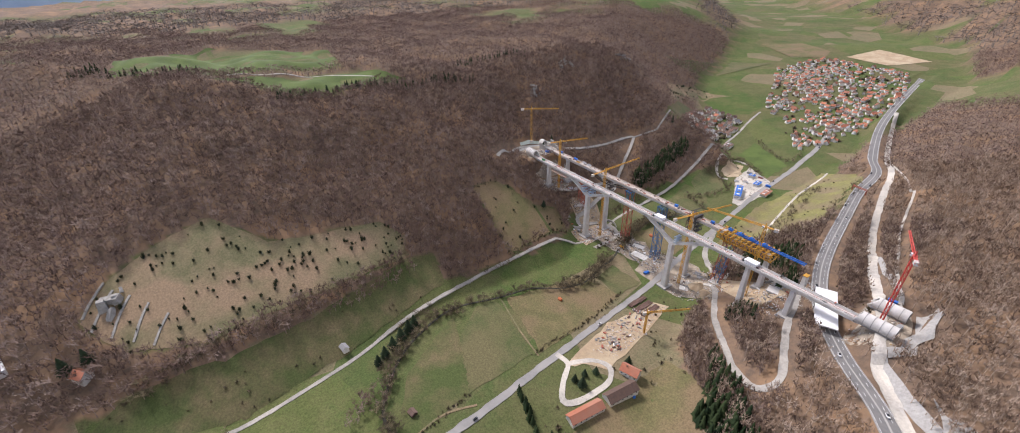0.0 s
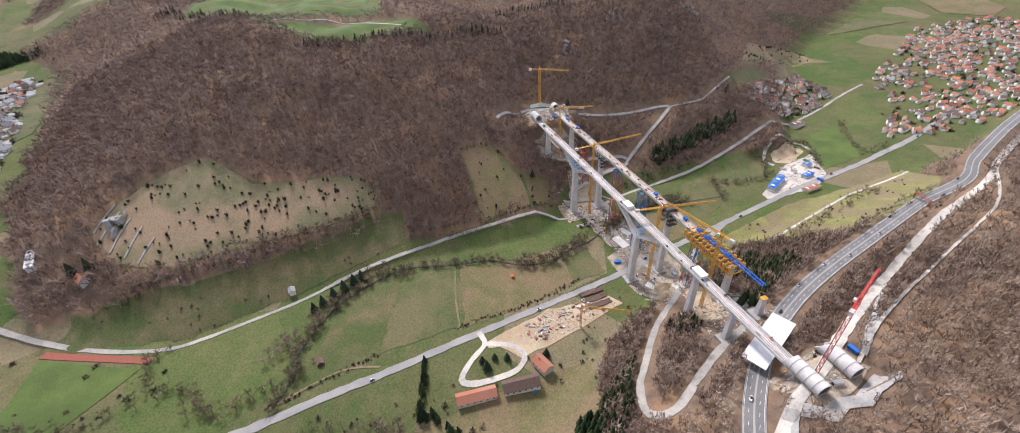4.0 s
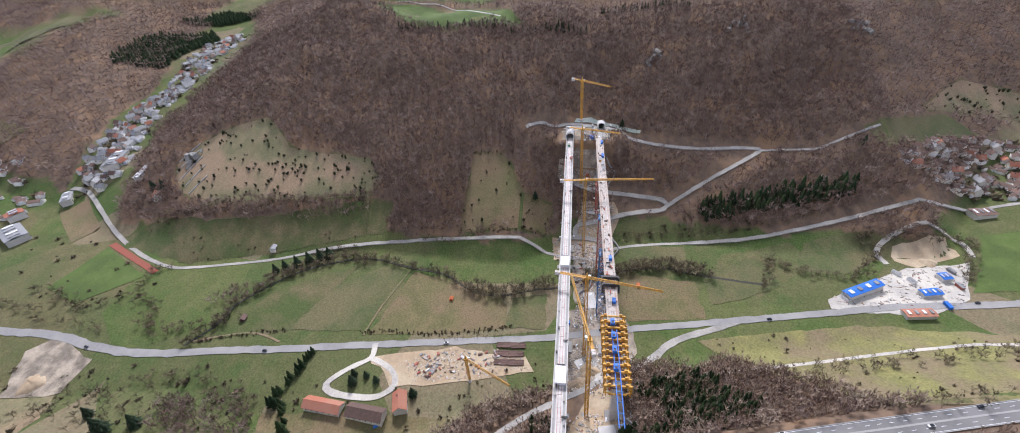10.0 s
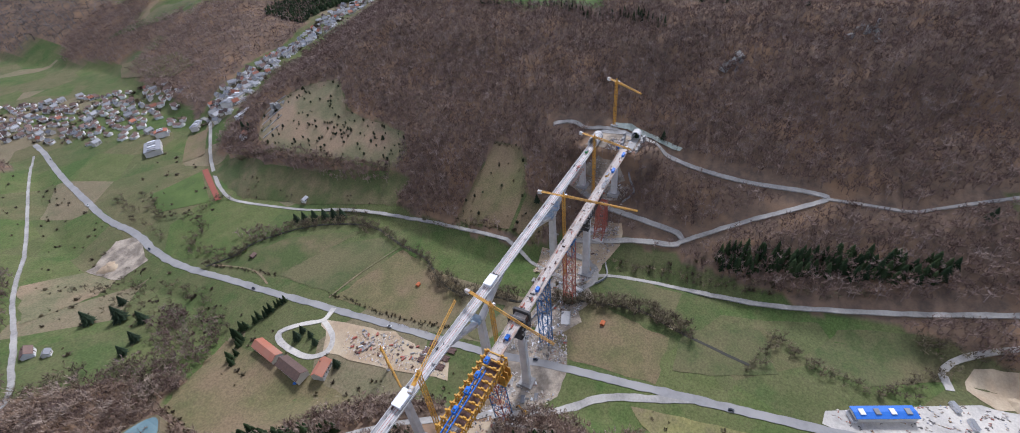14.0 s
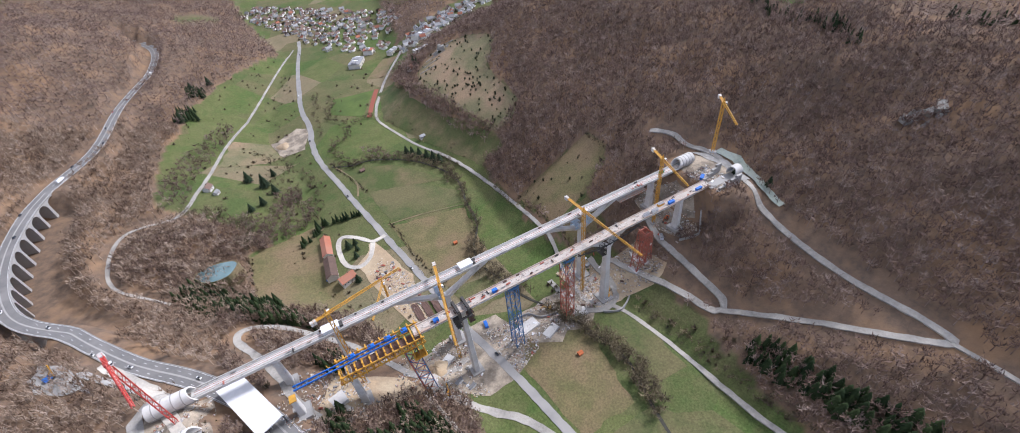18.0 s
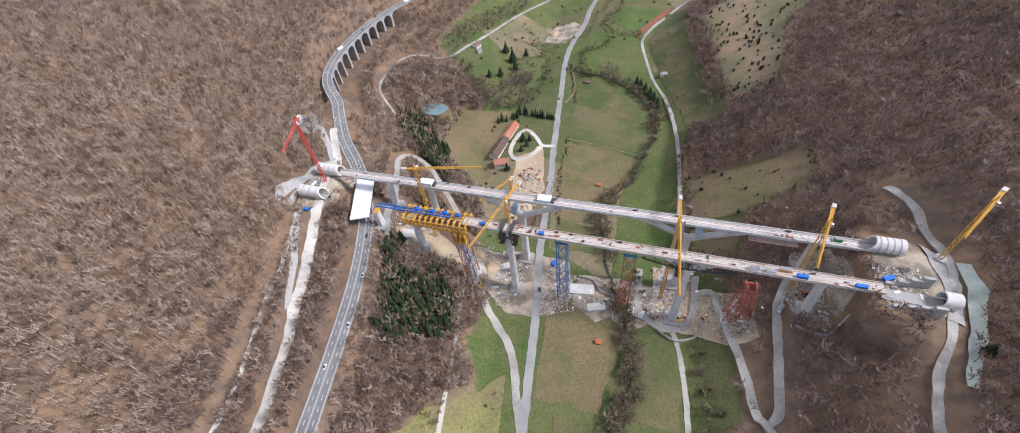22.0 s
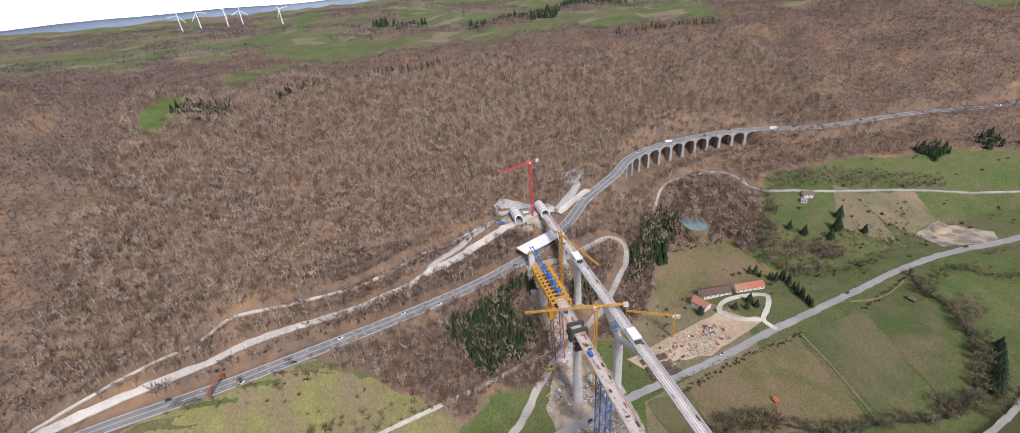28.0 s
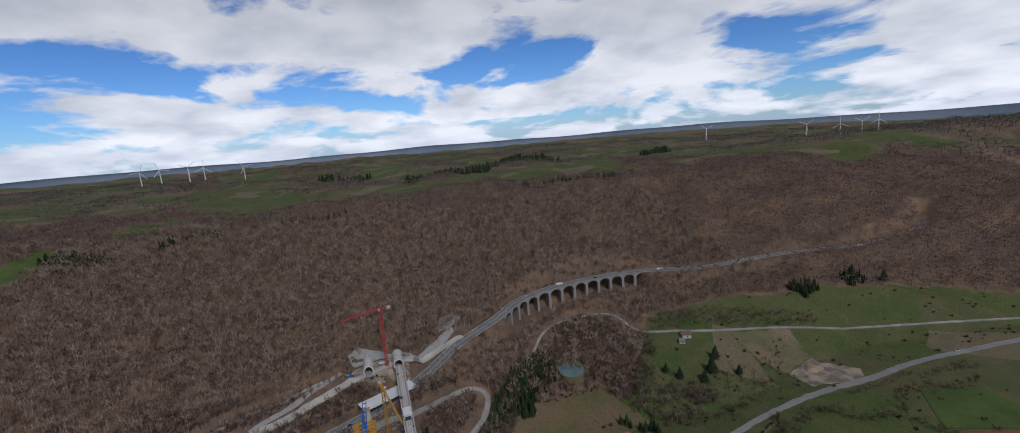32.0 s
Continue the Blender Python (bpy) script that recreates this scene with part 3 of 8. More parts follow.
def ribbon(pts, half, lift, step=4.0, offset=0.0, across=2, z_of=None, skirt=0.0):
    """A strip along a line that lies on the ground (or at the line's own height): verts and faces."""
    c = resample(pts, step)
    vs, fs = [], []
    n_ac = across + 1
    for i, q in enumerate(c):
        d = c[min(i + 1, len(c) - 1)] - c[max(i - 1, 0)]
        L = math.hypot(d[0], d[1]) or 1
        sx, sy = -d[1] / L, d[0] / L
        row = []
        for j in range(n_ac):
            side = 2 * j / across - 1
            o = offset + half * side * (1 + 0.16 * float(_wave(q[0] + 40 * side, q[1], 17, 3.0)))
            row.append((q[0] + sx * o, q[1] + sy * o))
        if z_of is None:
            zz = ground_z(np.array([r[0] for r in row]), np.array([r[1] for r in row]))
            zz = zz * 0.5 + max(zz) * 0.5
        else:
            zz = [z_of(q)] * n_ac
        for (px, py), z in zip(row, zz):
            vs.append((px, py, float(z) + lift))
        if i:
            b0, b1 = (i - 1) * n_ac, i * n_ac
            for j in range(across):
                fs.append((b0 + j, b1 + j, b1 + j + 1, b0 + j + 1))
    if skirt:
        k = len(vs)
        rows = len(c)
        for i in range(rows):
            for j in (0, across):
                x, y, z = vs[i * n_ac + j]
                vs.append((x, y, z - skirt))
        for i in range(rows - 1):
            fs.append((i * n_ac, k + 2 * i, k + 2 * i + 2, (i + 1) * n_ac))
            fs.append((i * n_ac + across, (i + 1) * n_ac + across, k + 2 * i + 3, k + 2 * i + 1))
    return vs, fs


def road(name, pts, width, mat, label, lift=0.35, category="road", across=2):
    vs, fs = ribbon(pts, width / 2, lift, across=across, skirt=1.2)
    return tagged(link_mesh(name, vs, fs, mat, smooth=False), label, category, kind="structure")


def field(name, poly, mat, label, lift=0.3, step=7.0, category="meadow", wobble=1.5):
    """A patch of land draped over the ground."""
    from mathutils.geometry import delaunay_2d_cdt
    edge = []
    k = len(poly)
    for i in range(k):
        a, b = np.array(poly[i], float), np.array(poly[(i + 1) % k], float)
        m = max(1, int(np.hypot(*(b - a)) / step))
        for j in range(m):
            q = a + (b - a) * j / m
            w = wobble * _wave(q[0], q[1], 23, 4.0)
            edge.append(Vector((q[0] + w, q[1] - w)))
    xs, ys = [p[0] for p in poly], [p[1] for p in poly]
    px, py = np.meshgrid(np.arange(min(xs), max(xs), step), np.arange(min(ys), max(ys), step))
    px, py = px.ravel(), py.ravel()
    keep = inside(px, py, poly)
    inner = [Vector((a, b)) for a, b in zip(px[keep], py[keep])]
    n_e = len(edge)
    res = delaunay_2d_cdt(edge + inner, [(i, (i + 1) % n_e) for i in range(n_e)], [], 1, 0.05)
    v2, f2 = res[0], res[2]
    zx, zy = np.array([v[0] for v in v2]), np.array([v[1] for v in v2])
    zz = ground_z(zx, zy) + lift
    ob = link_mesh(name, [(float(a), float(b), float(c)) for a, b, c in zip(zx, zy, zz)], [tuple(f) for f in f2], mat, smooth=True)
    if ob.data.polygons and ob.data.polygons[0].normal.z < 0:
        ob.data.flip_normals()
    return tagged(ob, label, category, kind="structure")


MAIN_ROAD = ((270, 800), (262, 740), (228, 610), (204, 530), (188, 460), (176, 390), (175, 320), (189, 195), (206, 98), (219, 8), (230, -44), (241, -104), (252, -165), (264, -233), (275, -298), (281, -392), (276, -470), (300, -560))
FOOT_ROAD = ((398, 628), (366, 569), (327, 521), (298, 475), (287, 433), (295, 357), (315, 292), (330, 223), (340, 151), (346, 60), (336, 10), (333, -30), (352, -54), (360, -113), (363, -192), (372, -256), (388, -320), (421, -439), (440, -540))
road("main_road", MAIN_ROAD, 7.4, M_ASPHALT, "grey two-lane valley road beside green meadows", 0.55, across=4)
road("foot_road", FOOT_ROAD, 3.8, M_LANE, "narrow pale lane along the foot of the wooded hill", 0.5)
road("farm_lane", ((253, 764), (183, 632), (102, 474), (63, 367), (49, 327), (30, 280), (-8, 262), (-24, 215), (-20, 180), (8, 150)), 2.8, M_LANE, "pale gravel lane across the meadow slope", 0.5)
road("haul_road", ((206, -20), (165, -26), (140, 5), (125, 28), (95, 60), (72, 82), (52, 88), (44, 74), (55, 45), (68, 12), (76, -18), (88, -40)), 5.6, M_LANE, "grey haul road looping below the bridge", 0.5)
road("haul_road", ((161, -28), (187, -63), (221, -97), (240, -138), (250, -160)), 6.5, M_LANE, "grey site road joining the valley road", 0.5)
road("field_track", ((159, -41), (173, -93), (185, -142), (205, -230), (225, -330), (230, -420)), 3.2, M_GRAVEL, "pale track along the meadow edge", 0.5)
road("serpentine_road", ((425, 2), (417, -26), (412, -68), (406, -105), (397, -106), (392, -69), (382, -27), (375, -6), (350, -10)), 5.4, M_LANE, "grey haul road with a hairpin on the slope", 0.55)
road("serpentine_road", ((399, -108), (423, -155), (440, -193), (451, -212), (456, -196), (459, -152), (471, -95), (484, -56), (492, -26), (496, -2), (484, 38), (470, 62)), 4.4, M_LANE, "pale haul road climbing to the tunnel portal", 0.55)
road("forest_track", ((451, -212), (448, -259), (453, -274), (470, -320)), 2.6, M_LANE, "pale forest track along the slope", 0.5)
road("site_loop", ((317, 14), (318, -12), (318, -28), (328, -40), (342, -46), (358, -40), (364, -26), (365, -8), (364, 10)), 5.6, M_LANE, "grey loop road round the pier foot", 0.8)
road("construction_track", ((240, -660), (190, -530), (151, -429), (124, -329), (111, -277), (92, -212), (64, -133), (33, -53), (16, -8), (4, 30), (-31, 84)), 7.0, M_GRAVEL, "pale earthen construction track above the motorway", 0.9, across=4)
road("construction_track", ((190, -530), (150, -440), (101, -338), (70, -213), (36, -98), (14, -42)), 2.2, M_GRAVEL, "narrow earth track through the woods", 1.2)

field("meadow", ((201, 271), (262, 255), (297, 216), (294, 192), (205, 202)), M_FIELD, "deep green mown field strip")
field("meadow", ((202, 195), (291, 180), (280, 77), (227, 57), (212, 123)), M_PALE, "pale olive meadow with worn tracks")
field("meadow", ((185, 341), (251, 312), (285, 262), (296, 244), (203, 269)), M_GRASS, "green meadow beside the valley road")
field("meadow", ((265, 60), (274, 24), (227, 23), (227, 63)), M_FIELD, "small square dark green field", 0.4)
field("meadow", ((241, -36), (289, -30), (319, -46), (305, -93), (300, -129), (251, -131)), M_PALE, "pale meadow beside the site road", 0.2)
field("meadow", ((321, -76), (345, -46), (356, -74), (354, -125), (313, -128)), M_FIELD, "green meadow beside the stream")
field("meadow", ((313, -138), (341, -193), (299, -208), (278, -167), (270, -140)), M_FIELD, "green pasture in the valley")
field("meadow", ((368, -370), (372, -424), (293, -392), (294, -338)), M_FRESH, "bright green field near the village")
field("meadow", ((357, -237), (363, -278), (340, -292), (312, -254), (324, -220)), M_FIELD, "green pasture beside the lane")
field("football_pitch", ((258, 534), (313, 522), (276, 468), (233, 489)), M_FRESH, "green football pitch", 0.5, category="pitch", wobble=0)
field("training_pitch", ((362, 605), (365, 573), (337, 544), (317, 556)), M_PALE, "pale green training pitch", 0.5, category="pitch", wobble=0)
field("running_track", ((315, 523), (320, 520), (284, 460), (279, 463)), M_TRACK, "red running track beside the football pitch", 0.55, category="track", wobble=0)
field("heath", HEATH, M_DRY, "dry heath slope dotted with dark junipers")
field("clearing", CLEARING, M_PALE, "grassy clearing in the woods")
field("hilltop_field", TOP_FIELD, M_FRESH, "bright green field on the hilltop", 0.6)
field("hilltop_field", TOP_FIELD_2, M_FRESH, "bright green field on the plateau", 0.6)
field("foot_meadow", FOOT_MEADOW, M_GRASS, "green meadow at the foot of the woods")
field("upper_meadow", UP_MEADOW, M_FIELD, "green meadow above the houses")
field("heath", HEATH_2, M_DRY, "dry heath slope above the village")
field("far_pasture", ((529, 1129), (649, 1045), (761, 845), (764, 802), (690, 880), (600, 990)), M_FIELD, "green pasture on the distant slope", 1.2, 12.0)
field("far_pasture", ((490, 985), (523, 803), (499, 717), (478, 746), (463, 936)), M_PALE, "pale pasture above the upper village", 1.0, 10.0)
field("far_pasture", ((571, 612), (656, 620), (753, 630), (790, 600), (700, 585), (600, 575)), M_FIELD, "green strip along the side valley", 0.8, 8.0)
field("far_pasture", ((732, -553), (726, -799), (640, -830), (660, -700), (690, -560)), M_FIELD, "green fields beyond the village", 1.0, 12.0)
field("far_pasture", ((560, -960), (640, -930), (800, -1060), (700, -1130), (580, -1040)), M_PALE, "pale fields beyond the village", 1.2, 14.0)
field("far_pasture", ((400, -960), (520, -1000), (480, -1120), (330, -1060)), M_SOIL, "ploughed pale field beyond the village", 1.2, 14.0)
field("ridge_meadow", ((-254, -290), (-262, -296), (-300, -222), (-292, -214), (-270, -245)), M_FIELD, "bright green strip on the wooded ridge", 0.8, 6.0)
field("near_meadow", FARM_MEADOW, M_PALE, "yellowish meadow beside the farm")
field("storage_yard", ((177, 183), (197, 110), (193, 39), (179, 28), (162, 95), (151, 155)), M_SOIL, "tan earth storage yard beside the valley road", 0.45, category="yard")
field("sand_patch", ((137, 454), (173, 469), (188, 455), (168, 414), (141, 412)), M_EARTH, "bare pale sandy ground in the meadow", 0.45, category="sand")
field("site_yard", SITE_FAR, M_SOIL, "tan earth ground round the forked pier", 0.3, category="yard")
field("site_yard", SITE_MID, M_EARTH, "churned earth pad with red falsework", 0.3, category="yard")
field("site_yard", SITE_UP, M_EARTH, "grey churned terrace below the upper portals", 0.3, category="yard")
field("site_yard", ((196, 10), (250, 8), (262, -30), (240, -60), (205, -62), (170, -40), (150, -6)), M_EARTH, "churned grey-brown ground below the bridge", 0.36, category="yard")
field("pier_yard", SITE_NEAR[2:5] + ((150, -20), (100, 0)), M_SOIL, "tan earth round the pier footings", 0.25, category="yard")


for k, (ax, ay, bx, by) in enumerate(((372, 470, 392, 452), (380, 478, 402, 458), (388, 484, 410, 464), (364, 462, 380, 446), (398, 484, 418, 466))):
    road("terrace_wall", ((ax, ay), ((ax + bx) / 2 + 1, (ay + by) / 2), (bx, by)), 1.3, M_ROCK, "pale dry-stone terrace wall on the slope", 0.9, "wall")

field("site_yard", ((262, -6), (300, -2), (331, -4), (333, -42), (316, -54), (296, -46), (284, -52), (262, -40)), M_EARTH, "grey-brown site ground below the unfinished deck", 0.41, category="yard")
field("low_slope", LOW_SLOPE, M_SUNNY, "yellowish rough meadow below the motorway", 0.35, 7.0)
field("ridge_meadow", RIDGE_MEADOW, M_FRESH, "bright green meadow behind the ridge", 0.6)
field("ridge_meadow", RIDGE_PATCH, M_FRESH, "small green meadow on the ridge", 0.6)
field("ploughed_patch", ((72, 384), (98, 462), (136, 452), (140, 414), (118, 392)), M_DRY, "dull tan stubble patch beside the lane", 0.4)
field("sand_patch", ((-28, 47), (-36, 57), (-46, 56), (-56, 62), (-61, 75), (-57, 86), (-45, 82), (-38, 72)), M_SHOT, "sprayed concrete turning place at the end of the track", 0.9, 3.0, "rock face")
field("site_yard", ((332, -6), (352, -2), (380, -8), (404, -14), (404, -50), (386, -57), (364, -46), (334, -44)), M_SOIL, "churned earth between the forked pier and the red falsework", 0.45, category="yard")


# line of distant uplands at the horizon, aerial haze painted in as blue-grey
M_HAZE_UPLAND = make_mat("haze_tinted_uplands", (0.16, 0.20, 0.255), (0.13, 0.165, 0.215), 0.004, 1.0, col3=(0.19, 0.225, 0.27), scale3=0.0015)
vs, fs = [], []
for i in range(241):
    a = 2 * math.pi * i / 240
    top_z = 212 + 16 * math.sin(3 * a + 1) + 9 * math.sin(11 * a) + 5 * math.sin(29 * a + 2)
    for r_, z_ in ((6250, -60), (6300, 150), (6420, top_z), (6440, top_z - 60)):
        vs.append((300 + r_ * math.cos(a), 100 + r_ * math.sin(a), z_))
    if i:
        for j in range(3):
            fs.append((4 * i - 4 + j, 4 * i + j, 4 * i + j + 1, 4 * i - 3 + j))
tagged(link_mesh("backdrop", vs, fs, M_HAZE_UPLAND, smooth=True), "line of distant uplands along the horizon with blue-grey haze in their colour", "backdrop", kind="structure")


# ---------------------------------------------------------------- woods
def tree_variant(rng, limbs, twigs, height=1.0):
    """A leafless tree of unit height: tapered trunk, limbs and a haze of twigs. Returns verts, triangles, trunk-triangle count."""
    v, f = [], []
    for k in range(3):
        a = 2.1 * k
        v.append((0.022 * math.cos(a), 0.022 * math.sin(a), -0.05))
    v.append((rng.uniform(-0.03, 0.03), rng.uniform(-0.03, 0.03), 0.85))
    f += [(0, 1, 3), (1, 2, 3), (2, 0, 3)]
    n_trunk = 3
    tips = []
    for k in range(limbs):
        a = 2.399 * k + rng.uniform(-0.4, 0.4)
        z0 = rng.uniform(0.3, 0.7)
        reach = rng.uniform(0.14, 0.27)
        z1 = min(1.0, z0 + rng.uniform(0.12, 0.3))
        tip = (reach * math.cos(a), reach * math.sin(a), z1)
        tips.append(tip)
        b = len(v)
        v += [(0, 0, z0 - 0.015), (0, 0, z0 + 0.02), tip]
        f.append((b, b + 1, b + 2))
    for k in range(twigs):
        t = tips[k % len(tips)]
        s = rng.uniform(0.35, 1.0)
        p = (t[0] * s, t[1] * s, 0.45 + (t[2] - 0.45) * s)
        a, e = rng.uniform(0, 6.28), rng.uniform(0.4, 1.5)
        L = rng.uniform(0.10, 0.24)
        d = (L * math.cos(a) * math.cos(e), L * math.sin(a) * math.cos(e), L * math.sin(e))
        w = rng.uniform(0.010, 0.024)
        b = len(v)
        v += [(p[0] - w * math.sin(a), p[1] + w * math.cos(a), p[2]), (p[0] + w * math.sin(a), p[1] - w * math.cos(a), p[2] + w * 0.5), (p[0] + d[0], p[1] + d[1], p[2] + d[2])]
        f.append((b, b + 1, b + 2))
    return np.array(v), np.array(f), n_trunk


def conifer_variant(rng, tiers, seg):
    v, f = [], []
    for k in range(3):
        v.append((0.02 * math.cos(2.1 * k), 0.02 * math.sin(2.1 * k), -0.05))
    v.append((0, 0, 0.95))
    f += [(0, 1, 3), (1, 2, 3), (2, 0, 3)]
    for t in range(tiers):
        z = 0.08 + 0.8 * t / tiers
        r = 0.2 * (1 - t / tiers) + 0.035
        b = len(v)
        v.append((0, 0, z + 0.9 / tiers + 0.08))
        off = rng.uniform(0, 3)
        for k in range(seg):
            a = off + 2 * math.pi * k / seg
            q = r * (rng.uniform(0.85, 1.15) if k % 2 else rng.uniform(0.5, 0.7))
            v.append((q * math.cos(a), q * math.sin(a), z - (0.03 if k % 2 else -0.03)))
        for k in range(seg):
            f.append((b, b + 1 + k, b + 1 + (k + 1) % seg))
    return np.array(v), np.array(f), 3


def shrub_variant(rng, blades):
    v, f = [], []
    for k in range(blades):
        a, e = rng.uniform(0, 6.28), rng.uniform(0.1, 1.45)
        L = rng.uniform(0.5, 1.0)
        w = rng.uniform(0.10, 0.2)
        q = rng.uniform(0.0, 0.4)
        b = len(v)
        base = (q * math.cos(a), q * math.sin(a), -0.05 if k % 2 else 0.2)
        v += [(base[0] - w * math.sin(a), base[1] + w * math.cos(a), base[2]), (base[0] + w * math.sin(a), base[1] - w * math.cos(a), base[2]), (base[0] + 0.6 * L * math.cos(a) * math.cos(e), base[1] + 0.6 * L * math.sin(a) * math.cos(e), base[2] + L * math.sin(e))]
        f.append((b, b + 1, b + 2))
    return np.array(v), np.array(f), 0


def foliage_material(name, dark, light, warm=None, rough=0.95):
    m = bpy.data.materials.new(name)
    m.use_nodes = True
    n, l = m.node_tree.nodes, m.node_tree.links
    b = n["Principled BSDF"]
    b.inputs["Roughness"].default_value = rough
    b.inputs["Specular IOR Level"].default_value = 0.1
    a = n.new("ShaderNodeAttribute")
    a.attribute_name = "tone"
    r = n.new("ShaderNodeValToRGB")
    r.color_ramp.elements[0].color = (*dark, 1)
    r.color_ramp.elements[1].color = (*light, 1)
    if warm:
        e = r.color_ramp.elements.new(0.55)
        e.color = (*warm, 1)
    l.new(a.outputs["Fac"], r.inputs[0])
    l.new(r.outputs[0], b.inputs["Base Color"])
    return m


M_BARE = foliage_material("bare_beech_twigs", (0.095, 0.064, 0.052), (0.25, 0.19, 0.16), (0.165, 0.112, 0.090))
M_FARWOOD = foliage_material("mixed_distant_woods", (0.07, 0.062, 0.055), (0.19, 0.165, 0.15), (0.12, 0.095, 0.08))
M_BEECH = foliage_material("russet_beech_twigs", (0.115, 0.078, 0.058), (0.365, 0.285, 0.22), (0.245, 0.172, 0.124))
M_FIRS = foliage_material("dark_spruce_needles", (0.016, 0.028, 0.013), (0.038, 0.055, 0.022))
M_BUDS = foliage_material("budding_hedge_twigs", (0.075, 0.060, 0.042), (0.21, 0.175, 0.105), (0.12, 0.098, 0.062))
TREE_RNG = random.Random(5)
BARE = [tree_variant(TREE_RNG, 8, 42) for _ in range(8)]
BARE_FAR = [tree_variant(TREE_RNG, 4, 11) for _ in range(5)]
FIRS = [conifer_variant(TREE_RNG, 6, 10) for _ in range(4)]
FIRS_FAR = [conifer_variant(TREE_RNG, 3, 6) for _ in range(3)]
SHRUBS = [shrub_variant(TREE_RNG, 26) for _ in range(4)]


def plant(name, variants, px, py, height, spread, mat, label, category, seed=1, tone=(0.0, 1.0), z=None, kind="stuff", trunk_tone=0.0):
    """Bakes many plants into one mesh. height: (low, high) metres; spread: width against height."""
    rs = np.random.RandomState(seed)
    px, py = np.asarray(px, float), np.asarray(py, float)
    pz = ground_z(px, py) if z is None else z
    which = rs.randint(0, len(variants), len(px))
    hh = rs.uniform(height[0], height[1], len(px))
    rot = rs.uniform(0, 6.2832, len(px))
    tn = np.clip(rs.normal((tone[0] + tone[1]) / 2, (tone[1] - tone[0]) / 3.2, len(px)), 0, 1)
    V, F, T, base = [], [], [], 0
    for k, (v, f, _) in enumerate(variants):
        s = np.where(which == k)[0]
        if not len(s):
            continue
        c, sn = np.cos(rot[s])[:, None], np.sin(rot[s])[:, None]
        h = hh[s][:, None]
        w = h * spread * rs.uniform(0.85, 1.2, len(s))[:, None]
        X = px[s][:, None] + (v[None, :, 0] * c - v[None, :, 1] * sn) * w
        Y = py[s][:, None] + (v[None, :, 0] * sn + v[None, :, 1] * c) * w
        Z = pz[s][:, None] + v[None, :, 2] * h
        V.append(np.stack([X, Y, Z], -1).reshape(-1, 3))
        F.append((f[None] + (np.arange(len(s)) * len(v))[:, None, None]).reshape(-1, 3) + base)
        tone_v = np.repeat(tn[s][:, None], len(v), 1)
        tone_v[:, :4] += 0.3 * trunk_tone
        tone_v += rs.normal(0, 0.07, tone_v.shape)
        T.append(np.clip(tone_v, 0, 1).ravel())
        base += len(s) * len(v)
    V, F, T = np.concatenate(V), np.concatenate(F), np.concatenate(T)
    me = bpy.data.meshes.new(name)
    me.vertices.add(len(V))
    me.vertices.foreach_set("co", V.astype(np.float32).ravel())
    me.loops.add(F.size)
    me.loops.foreach_set("vertex_index", F.astype(np.int32).ravel())
    me.polygons.add(len(F))
    me.polygons.foreach_set("loop_start", np.arange(0, F.size, 3, dtype=np.int32))
    me.update()
    a = me.attributes.new("tone", "FLOAT", "POINT")
    a.data.foreach_set("value", T.astype(np.float32))
    me.materials.append(mat)
    return tagged(new(name, me), label, category, kind=kind)


CLEAR = (
    (((206, -20), (165, -26), (140, 5), (125, 28), (95, 60), (72, 82), (52, 88), (44, 74), (55, 45), (68, 12), (76, -18), (88, -40)), 8),
    (((425, 2), (417, -26), (412, -68), (406, -105), (392, -69), (382, -27), (375, -6)), 8),
    (((399, -108), (423, -155), (440, -193), (451, -212), (459, -152), (471, -95), (484, -56), (492, -26), (496, -2), (484, 38), (470, 62)), 9),
    (((451, -212), (448, -259), (453, -274), (470, -320)), 6),
    (((151, -429), (126, -329), (114, -277), (93, -212), (64, -133), (33, -53), (16, -8), (4, 30), (-31, 84)), 6),
    (((153, -446), (101, -338), (65, -203), (33, -94), (12, -40)), 4),
    (((253, 764), (183, 632), (102, 474), (63, 367), (49, 327), (30, 280), (-8, 262), (-24, 215), (-20, 180), (8, 150)), 6),
    (CUTS[0][0], 24), (HIGHWAY, 13), (MAIN_ROAD, 10), (FOOT_ROAD, 7),
)


def clear_of_roads(x, y):
    ok = np.ones(len(x), bool)
    for pts, d in CLEAR:
        ok &= _line_dist(x, y, pts)[0] > d
    return ok


def scatter(x0, x1, y0, y1, step, seed, jitter=0.45):
    rs = np.random.RandomState(seed)
    x, y = np.meshgrid(np.arange(x0, x1, step), np.arange(y0, y1, step))
    x = x.ravel() + rs.uniform(-jitter, jitter, x.size) * step
    y = y.ravel() + rs.uniform(-jitter, jitter, y.size) * step
    return x, y


def woods(name, box, step, seed, variants, height, spread, mat, label, tone=(0, 1), keep=None):
    x, y = scatter(*box, step, seed)
    k = wooded(x, y, True) > 0.5
    if keep is not None:
        k &= keep(x, y)
    x, y = x[k], y[k]
    k = clear_of_roads(x, y)
    return plant(name, variants, x[k], y[k], height, spread, mat, label, "woods", seed, tone, trunk_tone=1.0)


woods("hill_woods", (340, 700, -330, 560), 5.0, 11, BARE, (10, 17), 1.12, M_BARE, "leafless brown beech woods on the far hillside")
